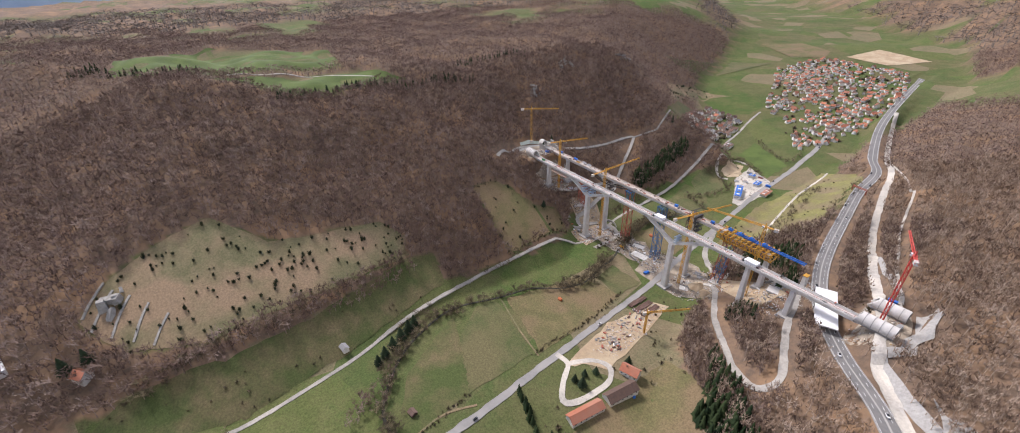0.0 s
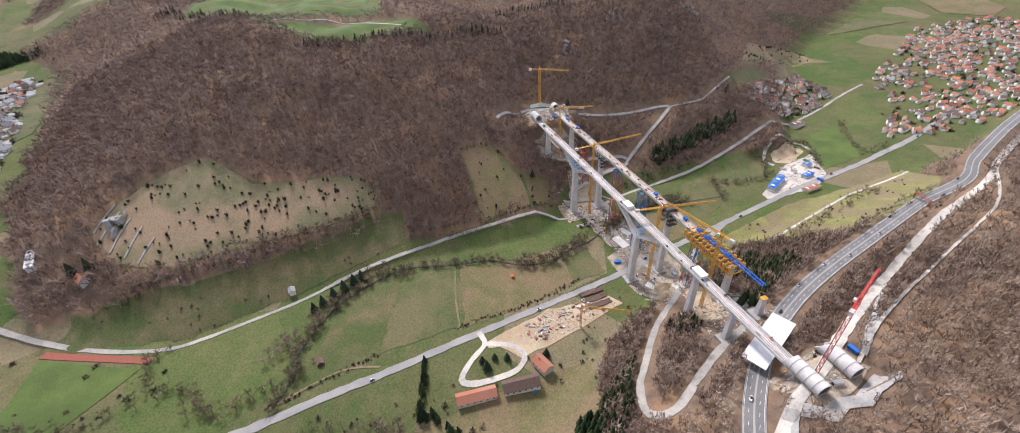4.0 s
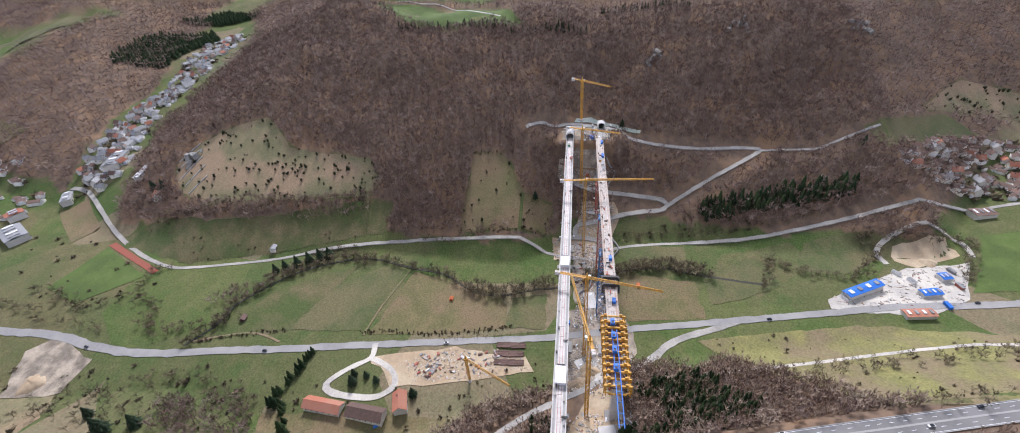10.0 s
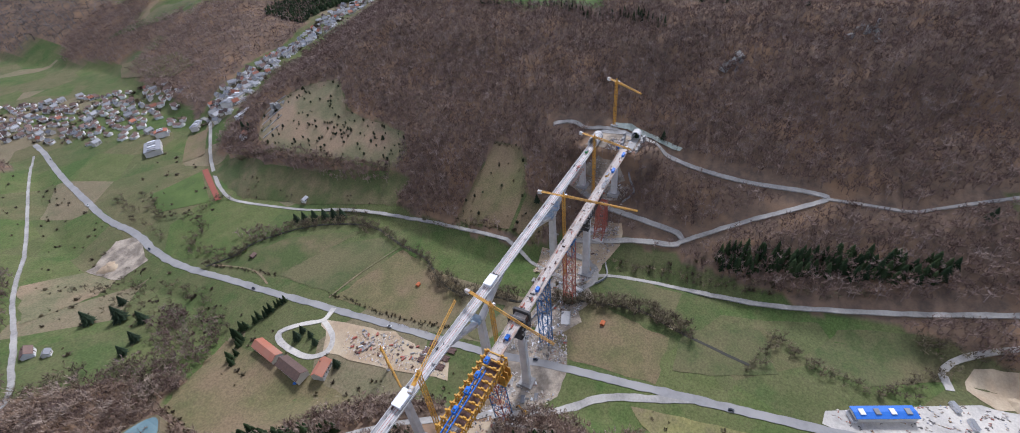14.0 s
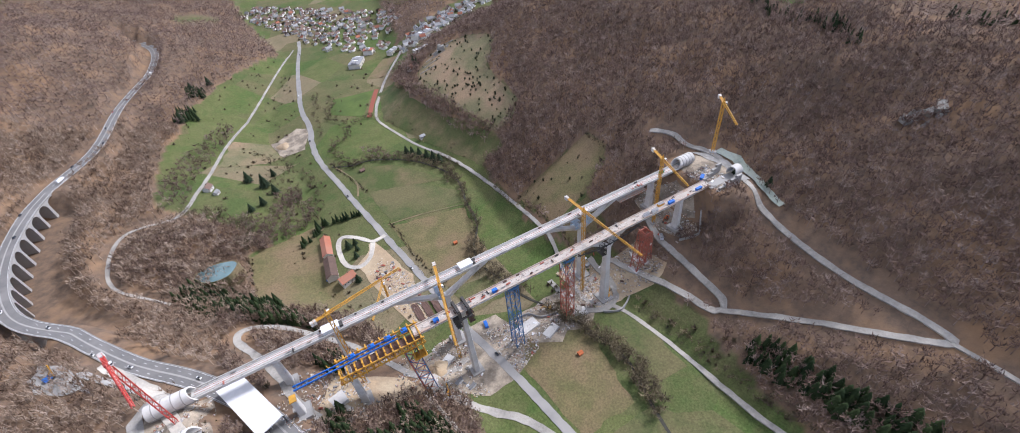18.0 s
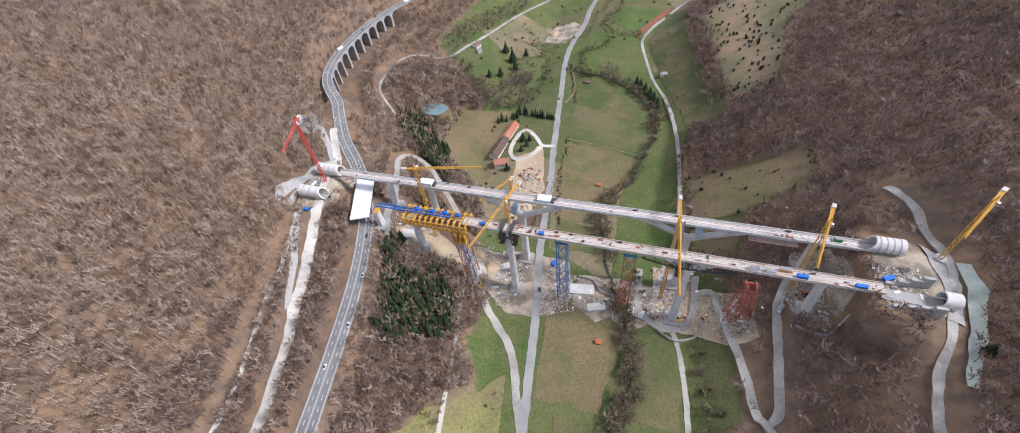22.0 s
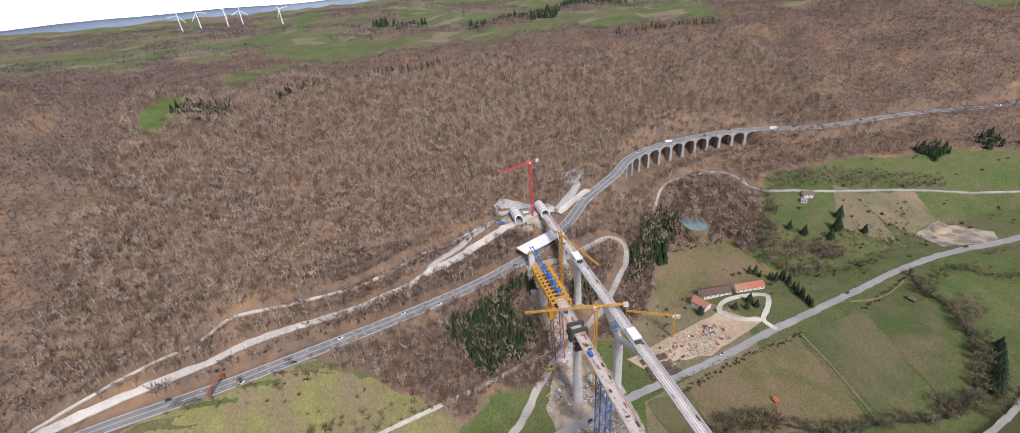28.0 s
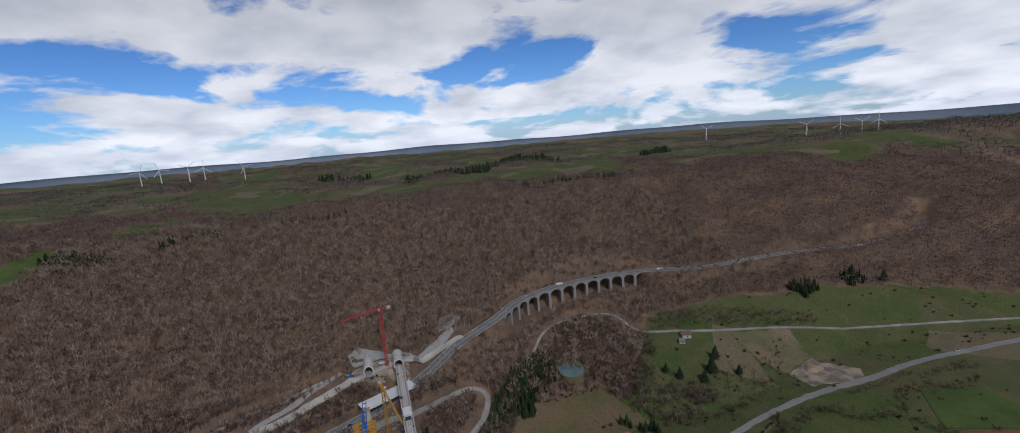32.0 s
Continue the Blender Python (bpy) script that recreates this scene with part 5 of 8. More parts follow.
# ---------------------------------------------------------------- roof over the motorway
roof_seg = [np.array((63.5 - 23.5 * i / 13, -38.5 + 53.0 * i / 13, 61.8)) for i in range(14)]
canopy = empty("motorway_canopy", Matrix.Translation((56, -15, 62)), "white sheet roof sheltering the motorway below the bridge", "canopy")
c_org = np.array((56, -15, 62.0))
vs, fs = strip_along([q - c_org for q in roof_seg], -8.8, 8.8, 8.6, 0.9)
link_mesh("roof_sheet", vs, fs + [(0, 1, 3, 2), tuple(len(vs) - k for k in (4, 2, 1, 3))], M_WHITE, canopy)
for i in range(0, len(roof_seg), 3):
    q = roof_seg[i] - c_org
    d = roof_seg[min(i + 1, len(roof_seg) - 1)] - roof_seg[max(i - 1, 0)]
    L = math.hypot(d[0], d[1])
    for o in (-8.4, 8.4):
        bm = bmesh.new()
        add_box(bm, q[0] - d[1] / L * o, q[1] + d[0] / L * o, q[2] + 4.0, 0.6, 0.6, 7.6)
        part("post", bm, M_DARK, canopy)

# sign gantry across the motorway
q = min(hw, key=lambda p: abs(p[1] + 316))
gantry = empty("sign_gantry", Matrix.Translation((q[0], q[1], q[2])) @ Matrix.Rotation(radians(-14), 4, "Z"), "rust-brown steel gantry spanning the motorway", "gantry")
bm = bmesh.new()
for s in (-1, 1):
    add_box(bm, 0, s * 0.9, 8.0, 20, 0.3, 0.3)
    add_box(bm, 0, s * 0.9, 6.2, 20, 0.3, 0.3)
for k in range(7):
    add_beam(bm, (-10 + 3 * k, -0.9, 6.2), (-8.5 + 3 * k, 0.9, 8.0), 0.2)
add_box(bm, 0, 0, 7.0, 19.5, 1.6, 0.25)
part("truss", bm, M_RUST, gantry)
for s in (-1, 1):
    bm = bmesh.new()
    add_box(bm, s * 9.6, 0, 3.3, 0.9, 1.6, 6.8)
    part("leg", bm, M_RUST, gantry)


# ---------------------------------------------------------------- cranes and temporary steel
def tower_crane(base, top_z, jib_dir, jib_len, cnt_len, mat, label, w=2.2):
    """A saddle-jib tower crane on a lattice mast."""
    x, y, z = base
    top = empty("tower_crane", Matrix.Translation(base) @ Matrix.Rotation(math.atan2(jib_dir[1], jib_dir[0]), 4, "Z"), label, "crane", "tower cranes")
    H = top_z - z
    bm = bmesh.new()
    for u, v in ((-1, -1), (1, -1), (1, 1), (-1, 1)):
        add_beam(bm, (u * w / 2, v * w / 2, -3), (u * w / 2, v * w / 2, H), 0.42)
    n = int(H / 3.4)
    for k in range(n):
        a, b = H * k / n, H * (k + 1) / n
        s = 1 if k % 2 else -1
        for f in range(4):
            p = ((-1, -1), (1, -1), (1, 1), (-1, 1))[f]
            q = ((1, -1), (1, 1), (-1, 1), (-1, -1))[f]
            if s < 0:
                p, q = q, p
            add_beam(bm, (p[0] * w / 2, p[1] * w / 2, a), (q[0] * w / 2, q[1] * w / 2, b), 0.28)
    part("mast", bm, mat, top)
    bm = bmesh.new()
    add_box(bm, 0, 0, -0.6, 6, 6, 1.6)
    part("foundation", bm, M_CONC_D, top, "concrete foundation block")
    bm = bmesh.new()
    add_box(bm, 0, 0, H + 0.7, 3.0, 3.0, 1.5)
    add_box(bm, 0, 0, H + 3.2, 1.4, 1.4, 4.0, taper=0.4)
    part("slewing_unit", bm, mat, top)
    bm = bmesh.new()
    add_box(bm, 1.6, 1.9, H + 0.9, 2.0, 1.4, 2.0)
    cab = part("cab", bm, M_WHITE, top, "small white driver's cab")
    for yy, lx_, ly_ in ((1.9, 0.08, 1.1), (2.64, 1.5, 0.08)):
        bm = bmesh.new()
        add_box(bm, 2.63 if ly_ > 1 else 1.6, yy, H + 1.2, lx_, ly_, 0.9)
        part("pane", bm, M_GLASS, cab, "dark cab window")
    bm = bmesh.new()
    n = int(jib_len / 3)
    for v, zz in ((-0.9, 0.6), (0.9, 0.6), (0, 2.4)):
        add_beam(bm, (1, v, H + zz), (jib_len, v * 0.7, H + (zz if zz < 1 else 1.6)), 0.42)
    for k in range(n):
        xa, xb = 1 + (jib_len - 1) * k / n, 1 + (jib_len - 1) * (k + 1) / n
        for v in (-0.9, 0.9):
            add_beam(bm, (xa, v, H + 0.6), ((xa + xb) / 2, 0, H + 2.2), 0.24)
            add_beam(bm, ((xa + xb) / 2, 0, H + 2.2), (xb, v, H + 0.6), 0.24)
        add_beam(bm, (xa, -0.9, H + 0.6), (xb, 0.9, H + 0.6), 0.2)
    jib = part("jib", bm, mat, top)
    bm = bmesh.new()
    for v in (-0.9, 0.9):
        add_beam(bm, (-1, v, H + 0.8), (-cnt_len, v, H + 0.8), 0.5)
    add_box(bm, -cnt_len / 2, 0, H + 0.6, cnt_len - 1, 1.6, 0.3)
    counter = part("counter_jib", bm, mat, top)
    for k in range(2):
        bm = bmesh.new()
        add_box(bm, -cnt_len + 1.2 + 2.1 * k, 0, H + 0.2, 1.8, 2.6, 3.0)
        part("counterweight", bm, M_CONC, counter, "pale concrete counterweight block")
    bm = bmesh.new()
    add_beam(bm, (jib_len * 0.55, 0, H + 0.6), (jib_len * 0.55, 0, H - 12), 0.1)
    add_box(bm, jib_len * 0.55, 0, H - 12.6, 0.7, 0.5, 1.2)
    part("hook", bm, M_DARK, jib, "dark hook block on its cable")
    bm = bmesh.new()
    add_box(bm, jib_len * 0.55, 0, H + 0.3, 1.8, 1.5, 0.5)
    part("trolley", bm, M_DARK, jib)
    for v in (-0.9, 0.9):
        bm = bmesh.new()
        add_box(bm, -cnt_len / 2, v, H + 1.7, cnt_len - 2, 0.12, 0.14)
        part("guard_rail", bm, mat, counter)
    return top


tower_crane((484, -11, 99), 150, (-25, -34), 42, 16, M_YELLOW, "tall yellow tower crane above the upper portals")
tower_crane((424, -12, gz1(424, -12)), 117, (-14, -44), 44, 20, M_YELLOW, "yellow tower crane between the decks near the portal")
tower_crane((337, -15, gz1(337, -15)), 103, (2, -67), 68, 26, M_YELLOW, "yellow tower crane with a long jib between the decks")
tower_crane((200, -15, gz1(200, -15)), 97, (-12, -55), 57, 26, M_YELLOW, "yellow tower crane beside the forked pier")
tower_crane((121, -15, gz1(121, -15)), 119, (56, 12), 57, 12, M_YELLOW, "yellow tower crane beside the formwork carriage")
tower_crane((166, 86, gz1(166, 86)), 29, (-23, -42), 46, 5, M_YELLOW, "small yellow self-erecting crane in the storage yard", 1.4)
tower_crane((18, -9, 82), 149, (15, -37), 42, 12, M_RED, "red tower crane between the lower tunnel tubes")


def lattice_tower(name, x, y, z0, z1, wx, wy, mats, label, levels=6, lean=(0, 0)):
    top = empty(name, Matrix.Translation((x, y, z0)), label, "falsework tower", "falsework towers")
    H = z1 - z0
    corner = ((-1, -1), (1, -1), (1, 1), (-1, 1))
    for i, (u, v) in enumerate(corner):
        bm = bmesh.new()
        add_beam(bm, (u * wx / 2, v * wy / 2, -1.5), (u * wx / 2 + lean[0], v * wy / 2 + lean[1], H), 0.62)
        part("leg", bm, mats[i % len(mats)], top)
    for k in range(levels):
        a, b = H * k / levels, H * (k + 1) / levels
        for i in range(4):
            p, q = corner[i], corner[(i + 1) % 4]
            fa, fb = k / levels, (k + 1) / levels
            A = (p[0] * wx / 2 + lean[0] * fa, p[1] * wy / 2 + lean[1] * fa, a)
            B = (q[0] * wx / 2 + lean[0] * fb, q[1] * wy / 2 + lean[1] * fb, b)
            C = (q[0] * wx / 2 + lean[0] * fa, q[1] * wy / 2 + lean[1] * fa, a)
            D = (p[0] * wx / 2 + lean[0] * fb, p[1] * wy / 2 + lean[1] * fb, b)
            for p1, p2, wd in ((A, B, 0.34), (C, D, 0.34), (D, B, 0.4)):
                bm = bmesh.new()
                add_beam(bm, p1, p2, wd)
                part("brace", bm, mats[k % len(mats)], top)
    bm = bmesh.new()
    for v in (-1, 1):
        add_box(bm, lean[0], lean[1] + v * wy * 0.42, H + 0.6, wx + 2.5, 0.9, 1.1)
        add_box(bm, lean[0] + v * wx * 0.42, lean[1], H + 1.5, 0.7, wy + 2, 0.8)
    part("head_beam", bm, mats[-1], top)
    bm = bmesh.new()
    add_box(bm, 0, 0, -0.4, wx + 2.5, wy + 2.5, 1.4)
    part("base_slab", bm, M_CONC, top, "pale concrete base slab")
    return top


lattice_tower("falsework_tower", 252, -32, gz1(252, -32), 79, 8, 9, (M_BLUE,), "blue steel lattice tower under the unfinished deck", 5)
lattice_tower("falsework_tower", 306, -33, gz1(306, -33), 79, 8.5, 9, (M_RUST, M_RUST, M_RUST, M_RUST, M_BLUE), "rust-red steel lattice tower with a blue head", 5)
lattice_tower("falsework_tower", 166, -36, gz1(166, -36), 76, 9, 9, (M_RUST, M_BLUE), "red and blue steel falsework beside the formwork carriage", 5, (-5, 0))
lattice_tower("falsework_tower", 387, -33, gz1(387, -33), 62, 8, 9, (M_RUST,), "rust-red falsework leaning under the deck", 4, (6, 0))
lattice_tower("falsework_tower", 397, -33, gz1(397, -33), 60, 7, 9, (M_RUST,), "rust-red falsework leaning against its twin", 4, (-3, 0))


def work_platform(x, y, z0, z1, w, d, mat, label):
    """A braced box of platforms hung round a column head."""
    top = empty("work_platform", Matrix.Translation((x, y, z0)), label, "work platform", "work platforms")
    H = z1 - z0
    for k in range(3):
        bm = bmesh.new()
        add_box(bm, 0, 0, H * k / 2, w, d, 0.35)
        part("platform_floor", bm, mat, top)
    for u, v in ((-1, -1), (1, -1), (1, 1), (-1, 1)):
        bm = bmesh.new()
        add_box(bm, u * w / 2, v * d / 2, H / 2, 0.35, 0.35, H)
        part("post", bm, mat, top)
    for v in (-1, 1):
        for k in range(2):
            bm = bmesh.new()
            add_beam(bm, (-w / 2, v * d / 2, H * k / 2), (w / 2, v * d / 2, H * (k + 1) / 2), 0.25)
            part("brace", bm, mat, top)
            bm = bmesh.new()
            add_box(bm, 0, v * d / 2, H * k / 2 + 1.2, w, 0.12, 0.2)
            part("guard_rail", bm, mat, top)
    return top


M_PALEBLUE = make_mat("pale_blue_formwork", (0.36, 0.46, 0.56), (0.28, 0.37, 0.47), 0.8, 0.7, col3=(0.42, 0.48, 0.54), scale3=0.2)
work_platform(341, 3, 71, 80, 4.5, 8.5, M_PALEBLUE, "pale blue work platform at the forked column head")
work_platform(355, 3, 71, 80, 4.5, 8.5, M_PALEBLUE, "pale blue work platform at the forked column head")
work_platform(201, 3, 68, 76, 3.6, 8.5, M_PALEBLUE, "pale blue work platform beside the strut")
work_platform(201.5, -34, 70, 81, 4.2, 9.5, M_DARK, "dark steel work platform below the unfinished deck")
work_platform(212.5, -34, 70, 81, 4.2, 9.5, M_BEAM, "brown work platform below the unfinished deck")
work_platform(342, -34, 66, 76, 4.2, 9.0, M_DARK, "dark steel work platform at the column head")

# arched falsework below the unfinished deck
cradle = empty("haunch_falsework", Matrix.Translation((348, -34, 72)), "dark arched falsework hanging below the unfinished deck", "falsework")
for v in (-3.4, 3.4):
    pts = [(-34 + 68 * i / 12, 8.6 - 5.0 * (1 - (abs(i - 6) / 6) ** 2)) for i in range(13)]
    for (xa, za), (xb, zb) in zip(pts, pts[1:]):
        bm = bmesh.new()
        add_beam(bm, (xa, v, za), (xb, v, zb), 0.8)
        add_beam(bm, (xa, v, 9.4), (xb, v, zb), 0.4)
        add_beam(bm, (xa, v, za), (xa, v, 9.4), 0.4)
        part("truss_bay", bm, M_DARK, cradle)
for i in range(9):
    bm = bmesh.new()
    xa = -32 + 8 * i
    add_box(bm, xa, 0, 8.4 - 5.0 * (1 - (xa / 34) ** 2), 0.8, 9.0, 0.6)
    part("cross_beam", bm, M_BEAM, cradle)
soffit = empty("soffit_platform", Matrix.Translation((404, 3, 79.4)), "orange-brown platform hanging below the finished deck", "work platform")
bm = bmesh.new()
add_box(bm, 0, 0, 0, 34, 10.5, 0.6)
part("platform_floor", bm, M_FORMW, soffit)
for k in range(8):
    bm = bmesh.new()
    add_box(bm, -15 + 30 * k / 7, 0, -0.7, 0.5, 11, 0.8)
    part("cross_beam", bm, M_RUST, soffit)
for v in (-1, 1):
    bm = bmesh.new()
    add_box(bm, 0, v * 5.2, 1.4, 34, 0.15, 0.25)
    part("guard_rail", bm, M_ORANGE, soffit)

# formwork carriage on the unfinished deck
car = empty("formwork_carriage", Matrix.Translation((142, -34, 84)), "yellow steel formwork carriage launching the new deck", "formwork carriage")
for s in (-1, 1):
    bm = bmesh.new()
    for zz in (-5.5, 0.5):
        add_box(bm, 0, s * 7.6, zz, 62, 0.9, 0.9)
    for k in range(16):
        xa = -31 + 62 * k / 16
        add_beam(bm, (xa, s * 7.6, -5.5), (xa + 1.9, s * 7.6, 0.5), 0.5)
        add_beam(bm, (xa + 1.9, s * 7.6, 0.5), (xa + 3.9, s * 7.6, -5.5), 0.5)
    part("side_girder", bm, M_YELLOW, car)
for k in range(12):
    xa = -29 + 58 * k / 11
    bm = bmesh.new()
    add_box(bm, xa, 0, 2.0, 1.0, 18, 1.3)
    for s in (-1, 1):
        add_box(bm, xa, s * 8.7, -2.0, 0.7, 0.7, 8)
        add_box(bm, xa, s * 5.6, 3.4, 0.9, 2.2, 1.8)
        add_beam(bm, (xa, s * 8.7, -5), (xa, s * 3, -7), 0.6)
    add_box(bm, xa, 0, -7.2, 0.8, 12, 0.8)
    part("cross_frame", bm, M_YELLOW, car)
bm = bmesh.new()
add_box(bm, 2, 0, -5.6, 56, 9, 0.7)
part("formwork_tray", bm, M_BEAM, car, "brown timber formwork tray")
for s in (-1, 1):
    bm = bmesh.new()
    add_box(bm, -22, s * 1.6, 4.6, 72, 0.55, 1.3)
    part("launching_beam", bm, M_BRIGHTBLUE, car, "bright blue launching beam")
for k in range(10):
    bm = bmesh.new()
    add_box(bm, -56 + 7.2 * k, 0, 4.6, 0.5, 3.2, 0.6)
    part("beam_tie", bm, M_BLUE, car)
for xa in (-18, -4, 8, 20):
    bm = bmesh.new()
    add_box(bm, xa, 1.0, 6.4, 4.5, 3.0, 2.4)
    add_box(bm, xa + 0.8, 1.0, 7.9, 2.0, 1.6, 0.7)
    pack = part("power_pack", bm, M_BRIGHTBLUE, car, "bright blue hydraulic power pack")
    bm = bmesh.new()
    add_box(bm, xa - 1.2, 1.0, 7.7, 1.2, 1.8, 0.3)
    part("vent", bm, M_DARK, pack, "dark cooling vent")
bm = bmesh.new()
for dx in (-4, 0, 4):
    add_box(bm, 24 + dx, -8, -11, 0.7, 6, 10)
add_box(bm, 24, -8, -15.6, 10, 7, 0.6)
part("hanging_platform", bm, M_YELLOW, car, "yellow platform hanging below the carriage")



# ---------------------------------------------------------------- on the decks
def shelter(x, y, z, label, lx=12.0, wy=6.4):
    top = empty("deck_shelter", Matrix.Translation((x, y, z)), label, "shelter", "deck shelters")
    bm = bmesh.new()
    add_box(bm, 0, 0, 1.5, lx, wy, 3.0)
    part("cabin", bm, M_WHITE, top)
    bm = bmesh.new()
    add_box(bm, 0, 0, 3.15, lx + 0.8, wy + 0.8, 0.3)
    part("roof_sheet", bm, M_WHITE, top)
    bm = bmesh.new()
    add_box(bm, lx / 2 + 1.6, 0, 0.9, 2.6, wy * 0.8, 1.8)
    part("side_platform", bm, M_DARK, top, "dark working platform at the shelter's end")
    return top


shelter(116, 3, 86.4, "white site shelter standing on the finished deck")
shelter(229, 3, 86.4, "white site shelter over the finished deck", 11.0)


def container(x, y, z, mat, label, l=6.0, w=2.5, h=2.6, rz=0.0):
    top = empty("site_container", Matrix.Translation((x, y, z)) @ Matrix.Rotation(radians(rz), 4, "Z"), label, "container", "site containers")
    bm = bmesh.new()
    add_box(bm, 0, 0, h / 2, l, w, h)
    part("body", bm, mat, top)
    bm = bmesh.new()
    for k in range(int(l / 0.6)):
        for s in (-1, 1):
            add_box(bm, -l / 2 + 0.4 + 0.6 * k, s * (w / 2 + 0.03), h / 2, 0.25, 0.06, h - 0.3)
    part("ribs", bm, mat, top)
    bm = bmesh.new()
    add_box(bm, 0, 0, h + 0.06, l + 0.2, w + 0.2, 0.12)
    part("roof_sheet", bm, M_ROOF_G if mat is not M_BRIGHTBLUE else mat, top)
    bm = bmesh.new()
    add_box(bm, l / 2 + 0.04, 0, h * 0.45, 0.08, w * 0.7, h * 0.8)
    part("door", bm, M_DARK, top)
    return top


for cx, mt, lb in ((388, M_WHITE, "white container on the unfinished deck"), (398, M_WHITE, "white container on the unfinished deck"), (407, M_YELLOW, "yellow container on the unfinished deck"), (416, M_BRIGHTBLUE, "blue container on the unfinished deck"), (446, M_BRIGHTBLUE, "blue container near the tunnel mouth"), (186, M_BRIGHTBLUE, "blue container beside the pier head"), (236, M_BRIGHTBLUE, "blue tool container on the deck")):
    container(cx, -34 + (1.5 if cx % 2 else -1.5), 86.3, mt, lb, 6.5 if cx > 300 else 4.0)
container(440, 3.5, 86.4, M_GREENP, "green container on the finished deck", 5.0)


def pallet_stack(x, y, z, mat, label, n=4, l=4.0, w=1.6, rz=0.0, name="material_stack"):
    """Stacked boards or bars, each of them a piece."""
    top = empty(name, Matrix.Translation((x, y, z)) @ Matrix.Rotation(radians(rz), 4, "Z"), label, "material stack", "material stacks")
    me = None
    for i in range(n):
        for lay in range(2):
            if me is None:
                bm = bmesh.new()
                add_box(bm, 0, 0, 0.28, l, w / n * 0.82, 0.5)
                ob = part("bar", bm, mat, top)
                me = ob.data
            else:
                ob = new("bar", me)
                ob.parent = top
            ob.location = (0.3 * ((i * 7 + lay * 3) % 5 - 2) * l / 12, -w / 2 + w * (i + 0.5) / n, lay * 0.55)
    return top


rng = random.Random(21)
deck_mats = ((M_RUST, "rusty reinforcement bars"), (M_BEAM, "brown timber formwork boards"), (M_SHOT, "grey concrete offcuts"), (M_FORMW, "dusty formwork panels"), (M_DARK, "dark steel parts"))
for k in range(44):
    mt, lb = rng.choice(deck_mats)
    pallet_stack(rng.uniform(176, 450), -34 + rng.uniform(-2.9, 2.9), 86.32, mt, lb + " lying on the unfinished deck", rng.choice((3, 4)), rng.uniform(1.5, 4.2), rng.uniform(0.6, 1.3), rng.choice((0, 0, 0, 90, 12)))
for k in range(22):
    mt, lb = rng.choice(deck_mats)
    pallet_stack(rng.uniform(34, 450), 3 + rng.choice((-1, 1)) * rng.uniform(2.4, 3.5), 86.3, mt, lb + " lying on the finished deck", 3, rng.uniform(1.5, 4), rng.uniform(0.6, 1.2), rng.choice((0, 0, 90)))

# pier head machinery of the unfinished deck
head = empty("pier_head_rig", Matrix.Translation((207, -34, 86.3)), "dark hydraulic rig astride the unfinished deck", "rig")
for dx in (-4, 4):
    bm = bmesh.new()
    add_box(bm, dx, 0, 2.0, 2.0, 12, 3.0)
    for s in (-1, 1):
        add_box(bm, dx, s * 6.4, -2, 2.4, 1.2, 9)
    part("portal_frame", bm, M_DARK, head)
bm = bmesh.new()
for s in (-1, 1):
    add_box(bm, 0, s * 6.8, -5.0, 12, 1.6, 1.0)
part("side_platform", bm, M_DARK, head)

# ---------------------------------------------------------------- the storage yard and the site floor
for k in range(9):
    pallet_stack(186 + (k % 3) * 9.5, 46 + (k // 3) * 7 + (k % 2), gz1(190, 48) + 0.5, M_BEAM, "dark rusty steel girders stacked in the yard", 6, 13, 6.0, 96, "girder_stack")
yard_mats = ((M_FORMW, "dusty formwork panels"), (M_ROOF_G, "silver scaffold parts"), (M_RUST, "rust-red steel parts"), (M_BEAM, "brown timber beams"), (M_WHITE, "white bundled sheets"), (M_SHOT, "grey concrete blocks"))
for k in range(80):
    t = rng.random()
    y = 60 + 82 * t
    x = 188 - 14 * t + rng.uniform(-13, 11)
    mt, lb = yard_mats[min(5, int(rng.random() ** 1.5 * 6))]
    pallet_stack(x, y, gz1(x, y) + 0.45, mt, lb + " lying in the storage yard", rng.choice((3, 4, 5)), rng.uniform(1.8, 4.2), rng.uniform(0.9, 2.0), rng.uniform(0, 180))
for k in range(110):
    zone = rng.choice(((150, 210, -60, -4), (330, 372, -40, 18), (262, 332, -46, -8), (375, 440, -44, 18), (70, 126, -52, -8), (232, 262, -58, -6), (452, 480, -46, -10)))
    x, y = rng.uniform(*zone[:2]), rng.uniform(*zone[2:])
    mt, lb = rng.choice(yard_mats)
    pallet_stack(x, y, gz1(x, y) + 0.4, mt, lb + " scattered over the site", rng.choice((3, 4)), rng.uniform(1.6, 4.0), rng.uniform(0.9, 2.0), rng.uniform(0, 180))
